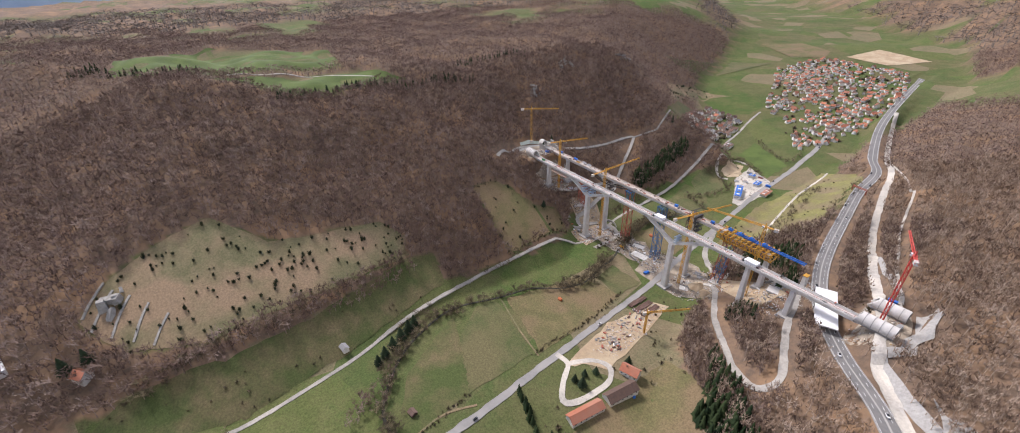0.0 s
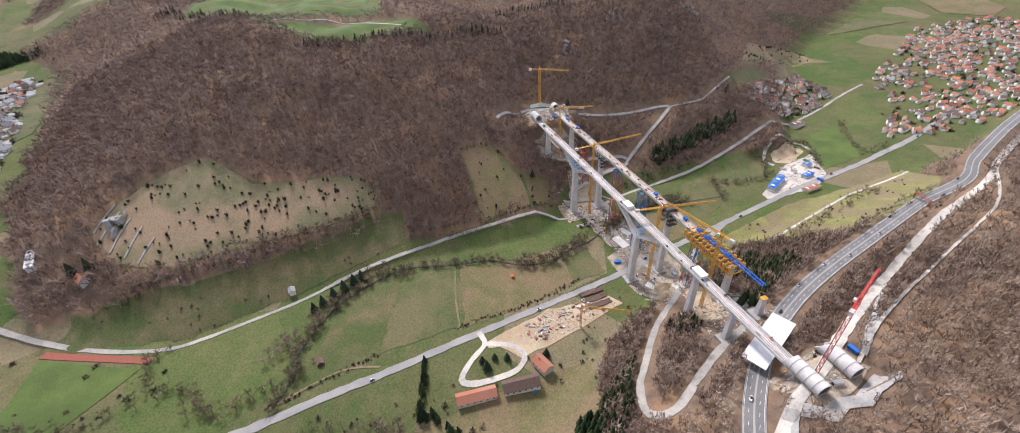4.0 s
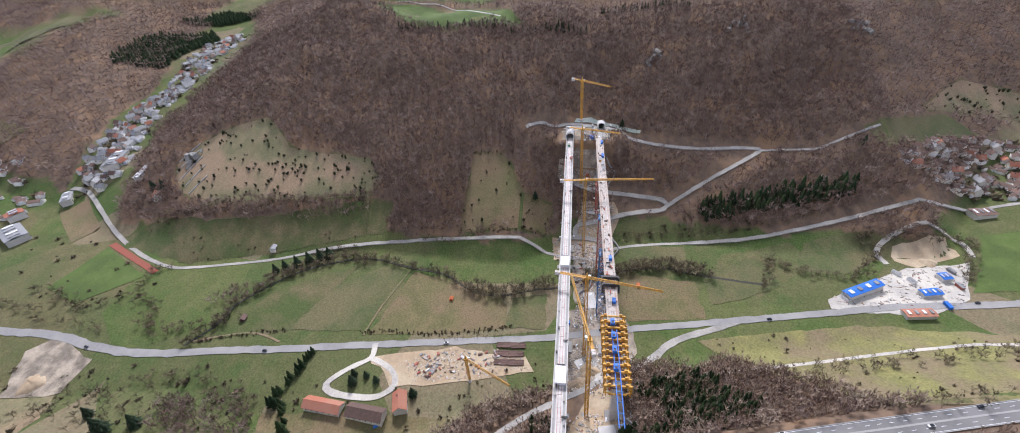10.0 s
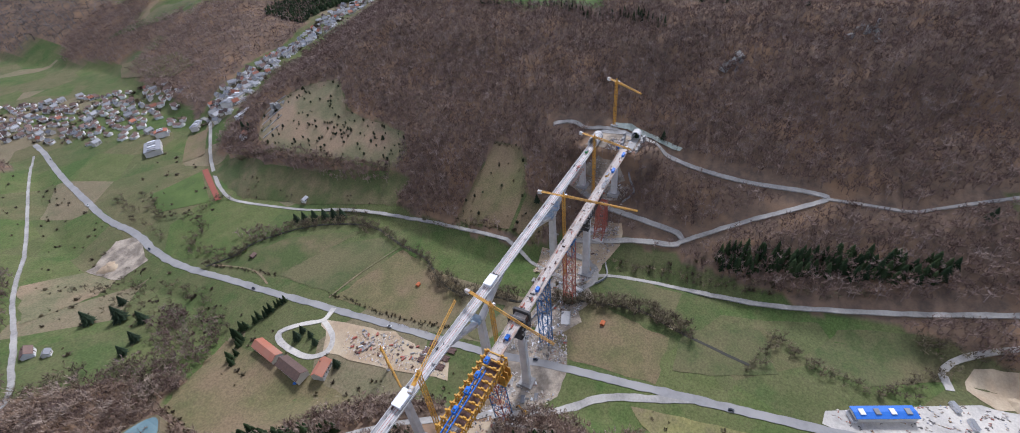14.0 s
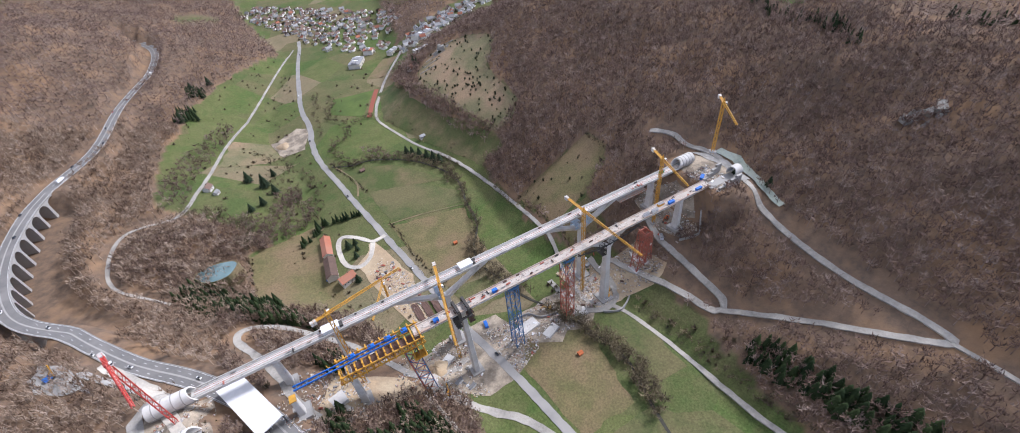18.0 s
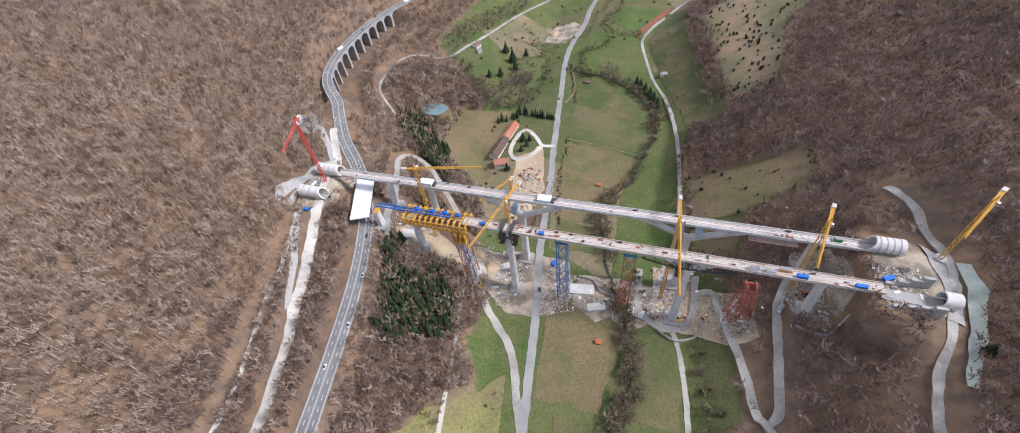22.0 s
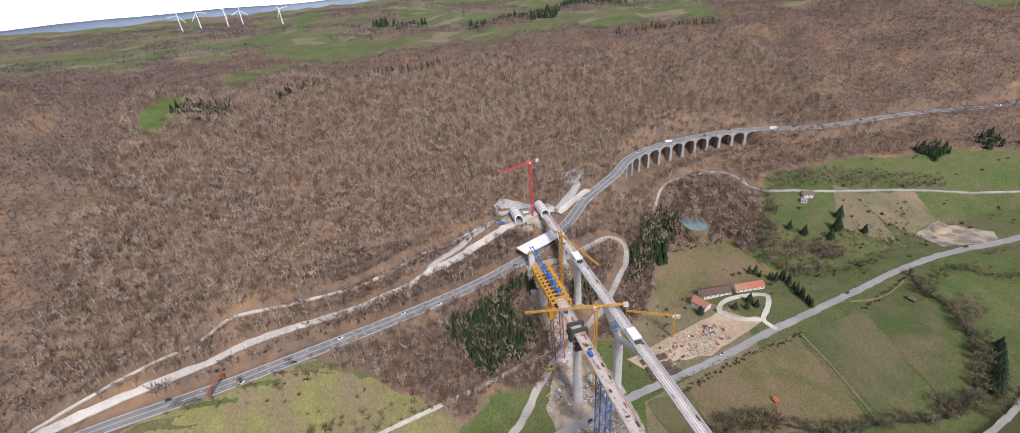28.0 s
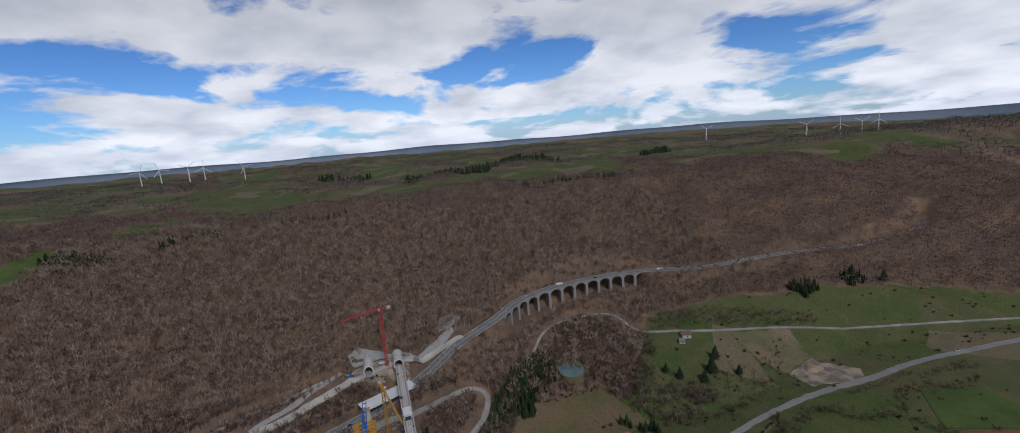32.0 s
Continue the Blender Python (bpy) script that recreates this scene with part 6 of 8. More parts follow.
for x, y, rz, mt, lb in ((188, -40, 20, M_WHITE, "white site container beside the haul road"), (196, -48, 20, M_WHITE, "white site container beside the haul road"), (236, 2, 80, M_BRIGHTBLUE, "blue site container under the bridge"), (350, -38, 10, M_WHITE, "white site container beside the loop road"), (360, 6, 15, M_ROOF_G, "grey site container near the pier"), (418, -30, 60, M_WHITE, "white site container on the terrace"), (22, -48, 5, M_BRIGHTBLUE, "blue container at the lower portal"), (8, -14, 80, M_WHITE, "white container between the tunnel tubes"), (462, -24, 30, M_BRIGHTBLUE, "blue container at the upper portal")):
    container(x, y, gz1(x, y) + 0.3, mt, lb, 7.0, 3.0, 2.8, rz)

# concrete pads, low walls and machines on the site floor
for x, y, rz, l, w, lb in ((268, -22, 8, 22, 12, "pale concrete pad beside the blue tower"), (284, -38, 20, 16, 9, "pale concrete pad below the deck"), (318, -36, -10, 14, 10, "pale concrete pad at the red tower"), (186, -14, 30, 18, 9, "pale concrete pad below the carriage"), (98, -30, 12, 18, 12, "stepped concrete platform at the pier foot"), (394, -24, 70, 16, 8, "grey concrete pad on the slope")):
    pad = empty("concrete_pad", Matrix.Translation((x, y, gz1(x, y) + 0.5)) @ Matrix.Rotation(radians(rz), 4, "Z"), lb, "concrete pad", "concrete pads")
    bm = bmesh.new()
    add_box(bm, 0, 0, -0.6, l, w, 1.8)
    part("slab", bm, M_CONC, pad)
    for k in range(3):
        bm = bmesh.new()
        add_box(bm, -l / 2 + l * (k + 0.5) / 3, -w / 2 + 0.4, 0.8, l / 3 - 0.3, 0.7, 1.2)
        part("edge_block", bm, M_CONC_D, pad)
for pts, lb in ((((262, -8), (276, -10), (284, -20), (300, -24)), "grey concrete wall along the stream"), (((90, -52), (104, -50), (116, -42)), "grey retaining wall below the pier"), (((336, -48), (350, -55), (366, -48)), "dark retaining wall of the loop road"), (((424, -44), (436, -52), (446, -42)), "grey retaining wall of the terrace")):
    vs, fs = [], []
    c = resample(pts, 4.0)
    for q in c:
        zq = gz1(q[0], q[1])
        vs += [(q[0], q[1], zq - 2), (q[0], q[1], zq + 3.0), (q[0] + 0.5, q[1] - 1.0, zq + 3.0), (q[0] + 0.5, q[1] - 1.0, zq - 2)]
    for a in range(len(c) - 1):
        for b in range(3):
            fs.append((a * 4 + b, a * 4 + b + 1, a * 4 + b + 5, a * 4 + b + 4))
    tagged(link_mesh("retaining_wall", vs, fs, M_CONC_D), lb, "retaining wall", "retaining walls")


def excavator(x, y, rz, mat, label):
    top = empty("excavator", Matrix.Translation((x, y, gz1(x, y) + 0.45)) @ Matrix.Rotation(radians(rz), 4, "Z"), label, "excavator", "excavators")
    for s in (-1, 1):
        bm = bmesh.new()
        add_box(bm, 0, s * 1.4, 0.6, 5.4, 0.8, 1.2, taper=0.85)
        part("crawler", bm, M_DARK, top)
    bm = bmesh.new()
    add_box(bm, -0.6, 0, 2.1, 4.6, 3.2, 1.8, taper=0.92)
    part("body", bm, mat, top)
    bm = bmesh.new()
    add_box(bm, 1.2, 0.9, 3.4, 1.9, 1.4, 2.0, taper=0.85)
    part("cab", bm, M_GLASS, top)
    bm = bmesh.new()
    add_beam(bm, (1.6, -0.3, 2.2), (5.2, -0.3, 6.0), 0.7)
    add_beam(bm, (5.2, -0.3, 6.0), (7.6, -0.3, 2.4), 0.55)
    boom = part("boom", bm, mat, top)
    bm = bmesh.new()
    add_box(bm, 7.6, -0.3, 1.6, 1.3, 1.6, 1.5, taper=0.7)
    part("bucket", bm, M_DARK, boom, "dark steel bucket")
    return top


for x, y, rz, mt, lb in ((352, -36, 40, M_YELLOW, "yellow crawler excavator round the forked pier"), (296, -16, 160, M_YELLOW, "yellow crawler excavator beside the stream"), (176, -48, 80, M_YELLOW, "yellow crawler excavator beside the haul road"), (432, -20, 200, M_ORANGE, "orange crawler excavator on the terrace"), (100, 6, 120, M_YELLOW, "yellow crawler excavator at the haul loop")):
    excavator(x, y, rz, mt, lb)

rig = empty("drill_rig", Matrix.Translation((-50, 72, gz1(-50, 72) + 1.0)) @ Matrix.Rotation(radians(40), 4, "Z"), "blue drilling rig on the turning place", "drill rig")
for s in (-1, 1):
    bm = bmesh.new()
    add_box(bm, 0, s * 1.5, 0.6, 6, 0.9, 1.2, taper=0.85)
    part("crawler", bm, M_DARK, rig)
bm = bmesh.new()
add_box(bm, -0.8, 0, 2.2, 5, 3.4, 2.2, taper=0.92)
part("body", bm, M_BRIGHTBLUE, rig)
bm = bmesh.new()
add_box(bm, 1.8, 0.9, 3.0, 1.8, 1.5, 2.0, taper=0.85)
part("cab", bm, M_GLASS, rig)
bm = bmesh.new()
add_beam(bm, (2.6, -0.6, 1.0), (4.8, -0.6, 11.0), 0.8)
add_beam(bm, (0.5, -0.6, 3.0), (4.0, -0.6, 7.5), 0.4)
part("mast", bm, M_YELLOW, rig, "yellow drilling mast")

# tan spoil heap and its neighbours
def heap(x, y, r, h, mat, label):
    vs, fs = [], []
    n = 20
    rings = 6
    for i in range(rings + 1):
        t = i / rings
        for j in range(n):
            a = 2 * math.pi * j / n
            q = r * (1 - t) * (1 + 0.18 * math.sin(3 * a + x) + 0.1 * math.sin(7 * a))
            zz = h * math.sin(t * math.pi / 2) * (1 + 0.12 * math.sin(5 * a + 4 * t))
            px, py = q * math.cos(a), q * math.sin(a)
            vs.append((px, py, zz + (-1.0 if i == 0 else 0.0)))
    for i in range(rings):
        for j in range(n):
            fs.append((i * n + j, i * n + (j + 1) % n, (i + 1) * n + (j + 1) % n, (i + 1) * n + j))
    ob = link_mesh("earth_mound", vs, fs, mat, smooth=True)
    ob.location = (x, y, gz1(x, y))
    return tagged(ob, label, "earth mound", "earth mounds")


heap(176, -20, 10, 6, M_SOIL, "tan spoil heap below the bridge")
heap(160, -10, 8, 4, M_SOIL, "small tan spoil heap beside the pier")
heap(150, 442, 12, 4, M_SOIL, "pale sand heap in the meadow")
heap(332, -318, 9, 3, M_SOIL, "tan earth heap at the works yard")
heap(100, -44, 9, 4, M_GRAVEL, "pale rubble heap at the pier foot")


# ---------------------------------------------------------------- buildings
def house(w, d, h, rh, roof_mat, wall_mat, label, group, name="house", windows=3, chimney=True, loc=(0, 0, 0), rz=0.0):
    """A gabled house: walls, two roof slopes, gables in the walls, windows, door and chimney."""
    top = empty(name, Matrix.Translation(loc) @ Matrix.Rotation(radians(rz), 4, "Z"), label, "house" if name == "house" else name.replace("_", " "), group)
    bm = bmesh.new()
    b = [bm.verts.new(p) for p in ((-w / 2, -d / 2, -2.5), (w / 2, -d / 2, -2.5), (w / 2, d / 2, -2.5), (-w / 2, d / 2, -2.5))]
    t = [bm.verts.new(p) for p in ((-w / 2, -d / 2, h), (w / 2, -d / 2, h), (w / 2, d / 2, h), (-w / 2, d / 2, h))]
    r = [bm.verts.new((-w / 2, 0, h + rh)), bm.verts.new((w / 2, 0, h + rh))]
    bm.faces.new((b[0], b[1], t[1], t[0]))
    bm.faces.new((b[2], b[3], t[3], t[2]))
    bm.faces.new((b[1], b[2], t[2], r[1], t[1]))
    bm.faces.new((b[3], b[0], t[0], r[0], t[3]))
    part("wall", bm, wall_mat, top)
    k = rh / (d / 2)
    for s in (-1, 1):
        bm = bmesh.new()
        o = 0.7
        e = [(-w / 2 - o, s * (d / 2 + o), h - o * k), (w / 2 + o, s * (d / 2 + o), h - o * k), (w / 2 + o, 0, h + rh), (-w / 2 - o, 0, h + rh)]
        lo = [bm.verts.new((x, y, z + 0.08)) for x, y, z in e]
        hi = [bm.verts.new((x, y, z + 0.4)) for x, y, z in e]
        bm.faces.new(lo[::-1])
        bm.faces.new(hi)
        for i in range(4):
            bm.faces.new((lo[i], lo[(i + 1) % 4], hi[(i + 1) % 4], hi[i]))
        part("roof_slope", bm, roof_mat, top)
    if chimney:
        bm = bmesh.new()
        add_box(bm, w * 0.2, d * 0.12, h + rh + 0.2, 0.8, 0.8, 2.2)
        part("chimney", bm, M_ROOF_B, top)
    bm = bmesh.new()
    add_box(bm, 0, 0, 0, 1.2, 0.1, 1.4)
    win = part("window", bm, M_GLASS, top)
    win.location = (-w / 2 + w * 0.5 / windows, -d / 2 - 0.02, h * 0.55)
    for s in (-1, 1):
        for i in range(windows):
            if s < 0 and i == 0:
                continue
            ob = new("window", win.data)
            ob.parent = top
            ob.location = (-w / 2 + w * (i + 0.5) / windows, s * (d / 2 + 0.02), h * 0.55)
    bm = bmesh.new()
    add_box(bm, w * 0.08, -d / 2 - 0.03, 1.0, 1.1, 0.12, 2.1)
    part("door", bm, M_BEAM, top)
    return top


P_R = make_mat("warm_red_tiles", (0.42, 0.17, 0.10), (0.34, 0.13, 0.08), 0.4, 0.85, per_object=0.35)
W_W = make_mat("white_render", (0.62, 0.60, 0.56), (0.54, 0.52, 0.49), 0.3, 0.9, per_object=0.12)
# lighter copy of white_render: sunlight on the far walls put into the colour
W_SUNLIT = make_mat("white_sunlit_render", (0.78, 0.76, 0.72), (0.70, 0.68, 0.64), 0.3, 0.9)
TEMPLATES = [
    (9, 8, 4.8, 3.6, P_R, W_W, "white rendered village house with a red tiled roof"),
    (11, 9, 5.2, 4.2, M_ROOF_R, M_WALLS, "cream village house with a dark red tiled roof"),
    (10, 8, 5.0, 3.8, M_ROOF_B, W_W, "white village house with a brown tiled roof"),
    (13, 9, 5.6, 4.0, M_ROOF_G, M_WALLS, "cream village house with a grey roof"),
    (8, 7, 4.0, 3.2, M_ROOF_B, M_WALLS, "small cream house with a brown roof"),
]
proto = {}


def village(poly, step, seed, group, weights, limit, keep=None):
    r = random.Random(seed)
    xs, ys = [p[0] for p in poly], [p[1] for p in poly]
    sx, sy = scatter(min(xs), max(xs), min(ys), max(ys), step, seed, 0.3)
    ok = inside(sx, sy, poly)
    for pts, d in ((MAIN_ROAD, 10), (FOOT_ROAD, 8)):
        ok &= _line_dist(sx, sy, pts)[0] > d
    sx, sy = sx[ok], sy[ok]
    order = list(range(len(sx)))
    r.shuffle(order)
    for i in order[:limit]:
        x, y = float(sx[i]), float(sy[i])
        k = r.choices(range(5), weights)[0]
        m = Matrix.Translation((x, y, gz1(x, y))) @ Matrix.Rotation(radians(r.choice((0, 90)) + 25 * math.sin(x / 130) + r.uniform(-14, 14)), 4, "Z")
        if (k, group) not in proto:
            w, d, h, rh, rm, wm, lb = TEMPLATES[k]
            proto[k, group] = house(w, d, h, rh, rm, wm, lb, group, windows=2)
            proto[k, group].matrix_basis = m
        else:
            copy_thing(proto[k, group], m)


VILLAGE_WEST = ((365, 600), (376, 540), (470, 556), (610, 590), (770, 628), (775, 660), (690, 645), (560, 618), (450, 600), (395, 625))
VILLAGE_BEND = ((395, 640), (455, 690), (470, 800), (420, 880), (300, 1010), (190, 1180), (150, 1080), (230, 900), (300, 740), (330, 665))
VILLAGE_LANE = ((425, -330), (452, -330), (500, -420), (525, -500), (440, -480), (418, -400))
village(VILLAGE_WEST, 11.0, 31, "houses along the side valley", (1, 1, 2, 5, 2), 100)
village(VILLAGE_BEND, 15, 32, "houses of the upper village", (1, 1, 3, 4, 2), 80)
village(VILLAGE_LANE, 13.5, 33, "houses beside the lane", (1, 1, 6, 3, 4), 48)
village(VILLAGE_EAST, 19, 34, "houses of the sunny village", (6, 4, 1, 1, 1), 92)

# the rest of the sunny village, too far off to tell house from house
def roof_variant(w, d, h, rh):
    v = [(-w, -d, -2), (w, -d, -2), (w, d, -2), (-w, d, -2), (-w, -d, h), (w, -d, h), (w, d, h), (-w, d, h), (-w * 1.05, 0, h + rh), (w * 1.05, 0, h + rh)]
    f = [(0, 1, 5), (0, 5, 4), (1, 2, 6), (1, 6, 5), (2, 3, 7), (2, 7, 6), (3, 0, 4), (3, 4, 7), (5, 6, 9), (7, 4, 8)]
    r = [(4, 5, 9), (4, 9, 8), (6, 7, 8), (6, 8, 9)]
    return np.array(v, float), f, r


vsx, vsy = scatter(251, 602, -960, -450, 12.0, 35, 0.3)
k_in = inside(vsx, vsy, VILLAGE_EAST)
vsx, vsy = vsx[k_in], vsy[k_in]
rs8 = np.random.RandomState(8)
pick = rs8.rand(len(vsx)) < 0.58 + 0.3 * _wave(vsx, vsy, 150, 4.4)
vsx, vsy = vsx[pick], vsy[pick]
hv, hf_w, hf_r = roof_variant(4.0, 3.3, 4.0, 2.6)
brown = rs8.rand(len(vsx)) < 0.45
for sel, roof, word in ((~brown, P_R, "red"), (brown, M_ROOF_B, "brown")):
    for nm, fc, mt, lb in (("far_house_walls", hf_w, W_SUNLIT, "pale walls of crowded village houses"), ("far_house_roofs", hf_r, roof, word + " roofs of crowded village houses")):
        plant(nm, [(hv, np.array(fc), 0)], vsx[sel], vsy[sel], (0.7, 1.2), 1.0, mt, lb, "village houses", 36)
vsx, vsy = scatter(150, 480, 630, 1190, 12.5, 38, 0.35)
k_in = inside(vsx, vsy, VILLAGE_BEND) & (np.random.RandomState(9).rand(len(vsx)) < 0.5)
for nm, fc, mt, lb in (("far_house_walls", hf_w, W_SUNLIT, "pale walls of crowded valley houses"), ("far_house_roofs", hf_r, M_ROOF_B, "brown roofs of crowded valley houses")):
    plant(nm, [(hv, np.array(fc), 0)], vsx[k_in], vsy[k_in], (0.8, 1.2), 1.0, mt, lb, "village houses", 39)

for seed, poly, roof, lb in ((43, VILLAGE_LANE, M_ROOF_B, "beside the lane"), (44, VILLAGE_WEST, M_ROOF_G, "in the side valley")):
    xs, ys = [p[0] for p in poly], [p[1] for p in poly]
    vsx, vsy = scatter(min(xs), max(xs), min(ys), max(ys), 8.0, seed, 0.35)
    k_in = inside(vsx, vsy, poly) & (np.random.RandomState(seed).rand(len(vsx)) < 0.55)
    for pts, d in ((MAIN_ROAD, 9), (FOOT_ROAD, 7)):
        k_in &= _line_dist(vsx, vsy, pts)[0] > d
    for nm, fc, mt, word in (("far_house_walls", hf_w, W_SUNLIT, "pale walls of small houses "), ("far_house_roofs", hf_r, roof, "dull roofs of small houses ")):
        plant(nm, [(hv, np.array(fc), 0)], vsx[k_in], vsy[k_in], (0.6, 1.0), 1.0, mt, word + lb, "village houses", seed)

# farm beside the storage yard
zf = gz1(124, 180)
house(34, 11, 4.6, 3.6, M_ROOF_R, M_WALLS, "long farm building with a red tiled roof", "farm buildings", "barn", 6, False, (131, 197, gz1(131, 197)), 84)
house(32, 12, 5.0, 4.2, M_ROOF_B, M_WALLS, "long farm building with a dark brown roof", "farm buildings", "barn", 6, False, (126, 163, gz1(126, 163)), 84)
house(17, 11, 6.0, 4.2, M_ROOF_R, W_W, "white farmhouse with a red tiled roof", "farm buildings", "farmhouse", 4, True, (137, 139, gz1(137, 139)), 18)
road("farm_drive", ((192, 184), (176, 182), (164, 196), (150, 206), (142, 196), (139, 176), (142, 160), (152, 152), (166, 160), (176, 182)), 5.0, M_GRAVEL, "pale gravel loop in the farmyard", 0.6)
heap(120, 152, 2.2, 1.4, M_BRIGHTBLUE, "small heap under a blue tarpaulin at the farm")
# white house on the meadow slope, red-roofed house at the wood edge
house(12, 9, 4.5, 3.5, M_ROOF_B, W_W, "white house beside the gravel lane", "single houses", "house", 3, True, (56, 327, gz1(56, 327)), 70)
house(7, 6, 3.2, 2.2, M_ROOF_G, W_W, "small white annex beside the lane", "single houses", "house", 2, False, (60, 316, gz1(60, 316)), 60)
house(12, 10, 5.0, 4.5, P_R, W_W, "white house with a bright red roof at the wood edge", "single houses", "house", 3, True, (364, 497, gz1(364, 497)), 40)
house(8, 6, 3.0, 2.0, M_ROOF_G, M_WALLS, "grey-roofed field barn beside the lane", "single houses", "field_barn", 2, False, (310, 350, gz1(310, 350)), 10)
house(6, 5, 2.6, 1.8, M_ROOF_B, M_BEAM, "brown timber shed in the meadow", "single houses", "shed", 2, False, (212, 318, gz1(212, 318)), 10)


def hall(x, y, rz, l, w, h, roof, wall, label, name="hall", skylights=4):
    """A flat low-pitched hall with roof ribs, skylights and gates."""
    top = empty(name, Matrix.Translation((x, y, gz1(x, y))) @ Matrix.Rotation(radians(rz), 4, "Z"), label, "industrial hall", "industrial halls")
    bm = bmesh.new()
    add_box(bm, 0, 0, h / 2 - 1.2, l, w, h + 2.4)
    part("wall", bm, wall, top)
    bm = bmesh.new()
    for s in (-1, 1):
        v = [bm.verts.new(p) for p in ((-l / 2 - 0.5, s * (w / 2 + 0.5), h), (l / 2 + 0.5, s * (w / 2 + 0.5), h), (l / 2 + 0.5, 0, h + w * 0.09), (-l / 2 - 0.5, 0, h + w * 0.09))]
        u = [bm.verts.new((q.co.x, q.co.y, q.co.z + 0.4)) for q in v]
        bm.faces.new(u)
        bm.faces.new(v[::-1])
        for i in range(4):
            bm.faces.new((v[i], v[(i + 1) % 4], u[(i + 1) % 4], u[i]))
    part("roof_sheet", bm, roof, top)
    for k in range(skylights):
        bm = bmesh.new()
        add_box(bm, -l / 2 + l * (k + 0.5) / skylights, 0, h + w * 0.09 + 0.6, l / skylights * 0.35, w * 0.5, 0.6)
        part("skylight", bm, M_WHITE if k % 2 else M_ROOF_G, top)
    for k in range(3):
        bm = bmesh.new()
        add_box(bm, -l / 3 + l / 3 * k, -w / 2 - 0.05, 1.8, 3.2, 0.2, 3.6)
        part("gate", bm, M_DARK, top)
    return top


hall(330, 612, 62, 46, 24, 8, M_ROOF_G, M_WALLS, "large grey-roofed hall beside the sports ground")
hall(362, 645, 62, 16, 20, 9, M_ROOF_R, M_WALLS, "hall end with a bright red roof")
hall(378, 612, 40, 30, 13, 6, M_ROOF_G, M_WALLS, "grey hall beside the training pitch")
hall(404, 560, 24, 48, 20, 7, M_ROOF_G, M_WALLS, "long grey hall at the village entrance")
hall(388, 522, 20, 36, 7, 4, M_WHITE, W_W, "row of pale glasshouses along the lane", "glasshouse")
hall(291, -263, 116, 42, 9, 6, M_BRIGHTBLUE, W_W, "long hall with a bright blue roof at the works yard")
hall(310, -322, 100, 9, 9, 5, M_BRIGHTBLUE, W_W, "small bright blue cabin block at the works yard")
hall(290, -308, 100, 18, 8, 4, M_BRIGHTBLUE, W_W, "blue and white site office block")
hall(398, -384, 98, 24, 14, 6, M_ROOF_B, M_WALLS, "barn with a brown roof beside the lane")
hall(264, -294, 96, 26, 9, 4, M_ROOF_R, M_WALLS, "low building with a red-brown roof at the road")
field("works_yard", ((280, -236), (325, -302), (330, -345), (284, -332), (262, -300), (270, -237)), M_GRAVEL, "bright pale gravel works yard", 0.35, 6.0, "yard")
field("sand_pit", ((348, -296), (362, -340), (342, -345), (326, -310), (334, -296)), M_SOIL, "tan sand pit in a ring of track", 0.4, 6.0, "sand")
road("pit_track", ((330, -290), (350, -288), (368, -320), (362, -350), (338, -352)), 4.0, M_GRAVEL, "pale track round the sand pit", 0.5)
for x, y, rz, mt, lb in ((306, -300, 20, M_WHITE, "white tent container at the works yard"), (316, -292, 30, M_WHITE, "white container at the works yard"), (300, -330, 10, M_RUST, "red container at the works yard"), (282, -250, 26, M_WHITE, "white container beside the blue hall"), (276, -316, 5, M_BRIGHTBLUE, "blue container beside the road"), (320, -330, 15, M_ROOF_G, "grey container at the works yard")):
    container(x, y, gz1(x, y) + 0.35, mt, lb, 8.0, 3.2, 3.0, rz)

# orange huts in the meadows
for x, y in ((257, 128), (291, -72)):
    hut = empty("field_hut", Matrix.Translation((x, y, gz1(x, y) + 0.25)), "small orange tarpaulin-covered hut in the meadow", "hut", "field huts")
    bm = bmesh.new()
    add_box(bm, 0, 0, 1.1, 4.2, 3.4, 2.2)
    part("wall", bm, M_ORANGE, hut)
    bm = bmesh.new()
    for s in (-1, 1):
        v = [bm.verts.new(p) for p in ((-2.4, s * 2.0, 2.1), (2.4, s * 2.0, 2.1), (2.4, 0, 3.3), (-2.4, 0, 3.3))]
        bm.faces.new(v)
    part("roof_sheet", bm, M_ORANGE, hut)

# pond in the woods, stream across the meadows
px = [(40 + 16 * math.cos(a) * (1 + 0.1 * math.sin(3 * a)) + 6, 181 + 13 * math.sin(a)) for a in (2 * math.pi * i / 28 for i in range(28))]
zp = max(gz1(*p) for p in px) + 0.3
pond = tagged(link_mesh("pond", [(p[0], p[1], zp - 0.2) for p in px] + [(p[0] * 1.0 + (p[0] - 46) * 0.16, p[1] + (p[1] - 181) * 0.16, gz1(*p) - 1.5) for p in px] + [(p[0] + (p[0] - 46) * 0.08, p[1] + (p[1] - 181) * 0.08, zp + 0.3) for p in px], [tuple(range(28))], M_WATER), "small green pond with a still surface in the woods", "pond", kind="structure")
bank_fs = []
for i in range(28):
    j = (i + 1) % 28
    bank_fs += [(i, j, 56 + j, 56 + i), (56 + i, 56 + j, 28 + j, 28 + i)]
bank = link_mesh("bank", [tuple(v.co) for v in pond.data.vertices], bank_fs, M_DRY, pond)
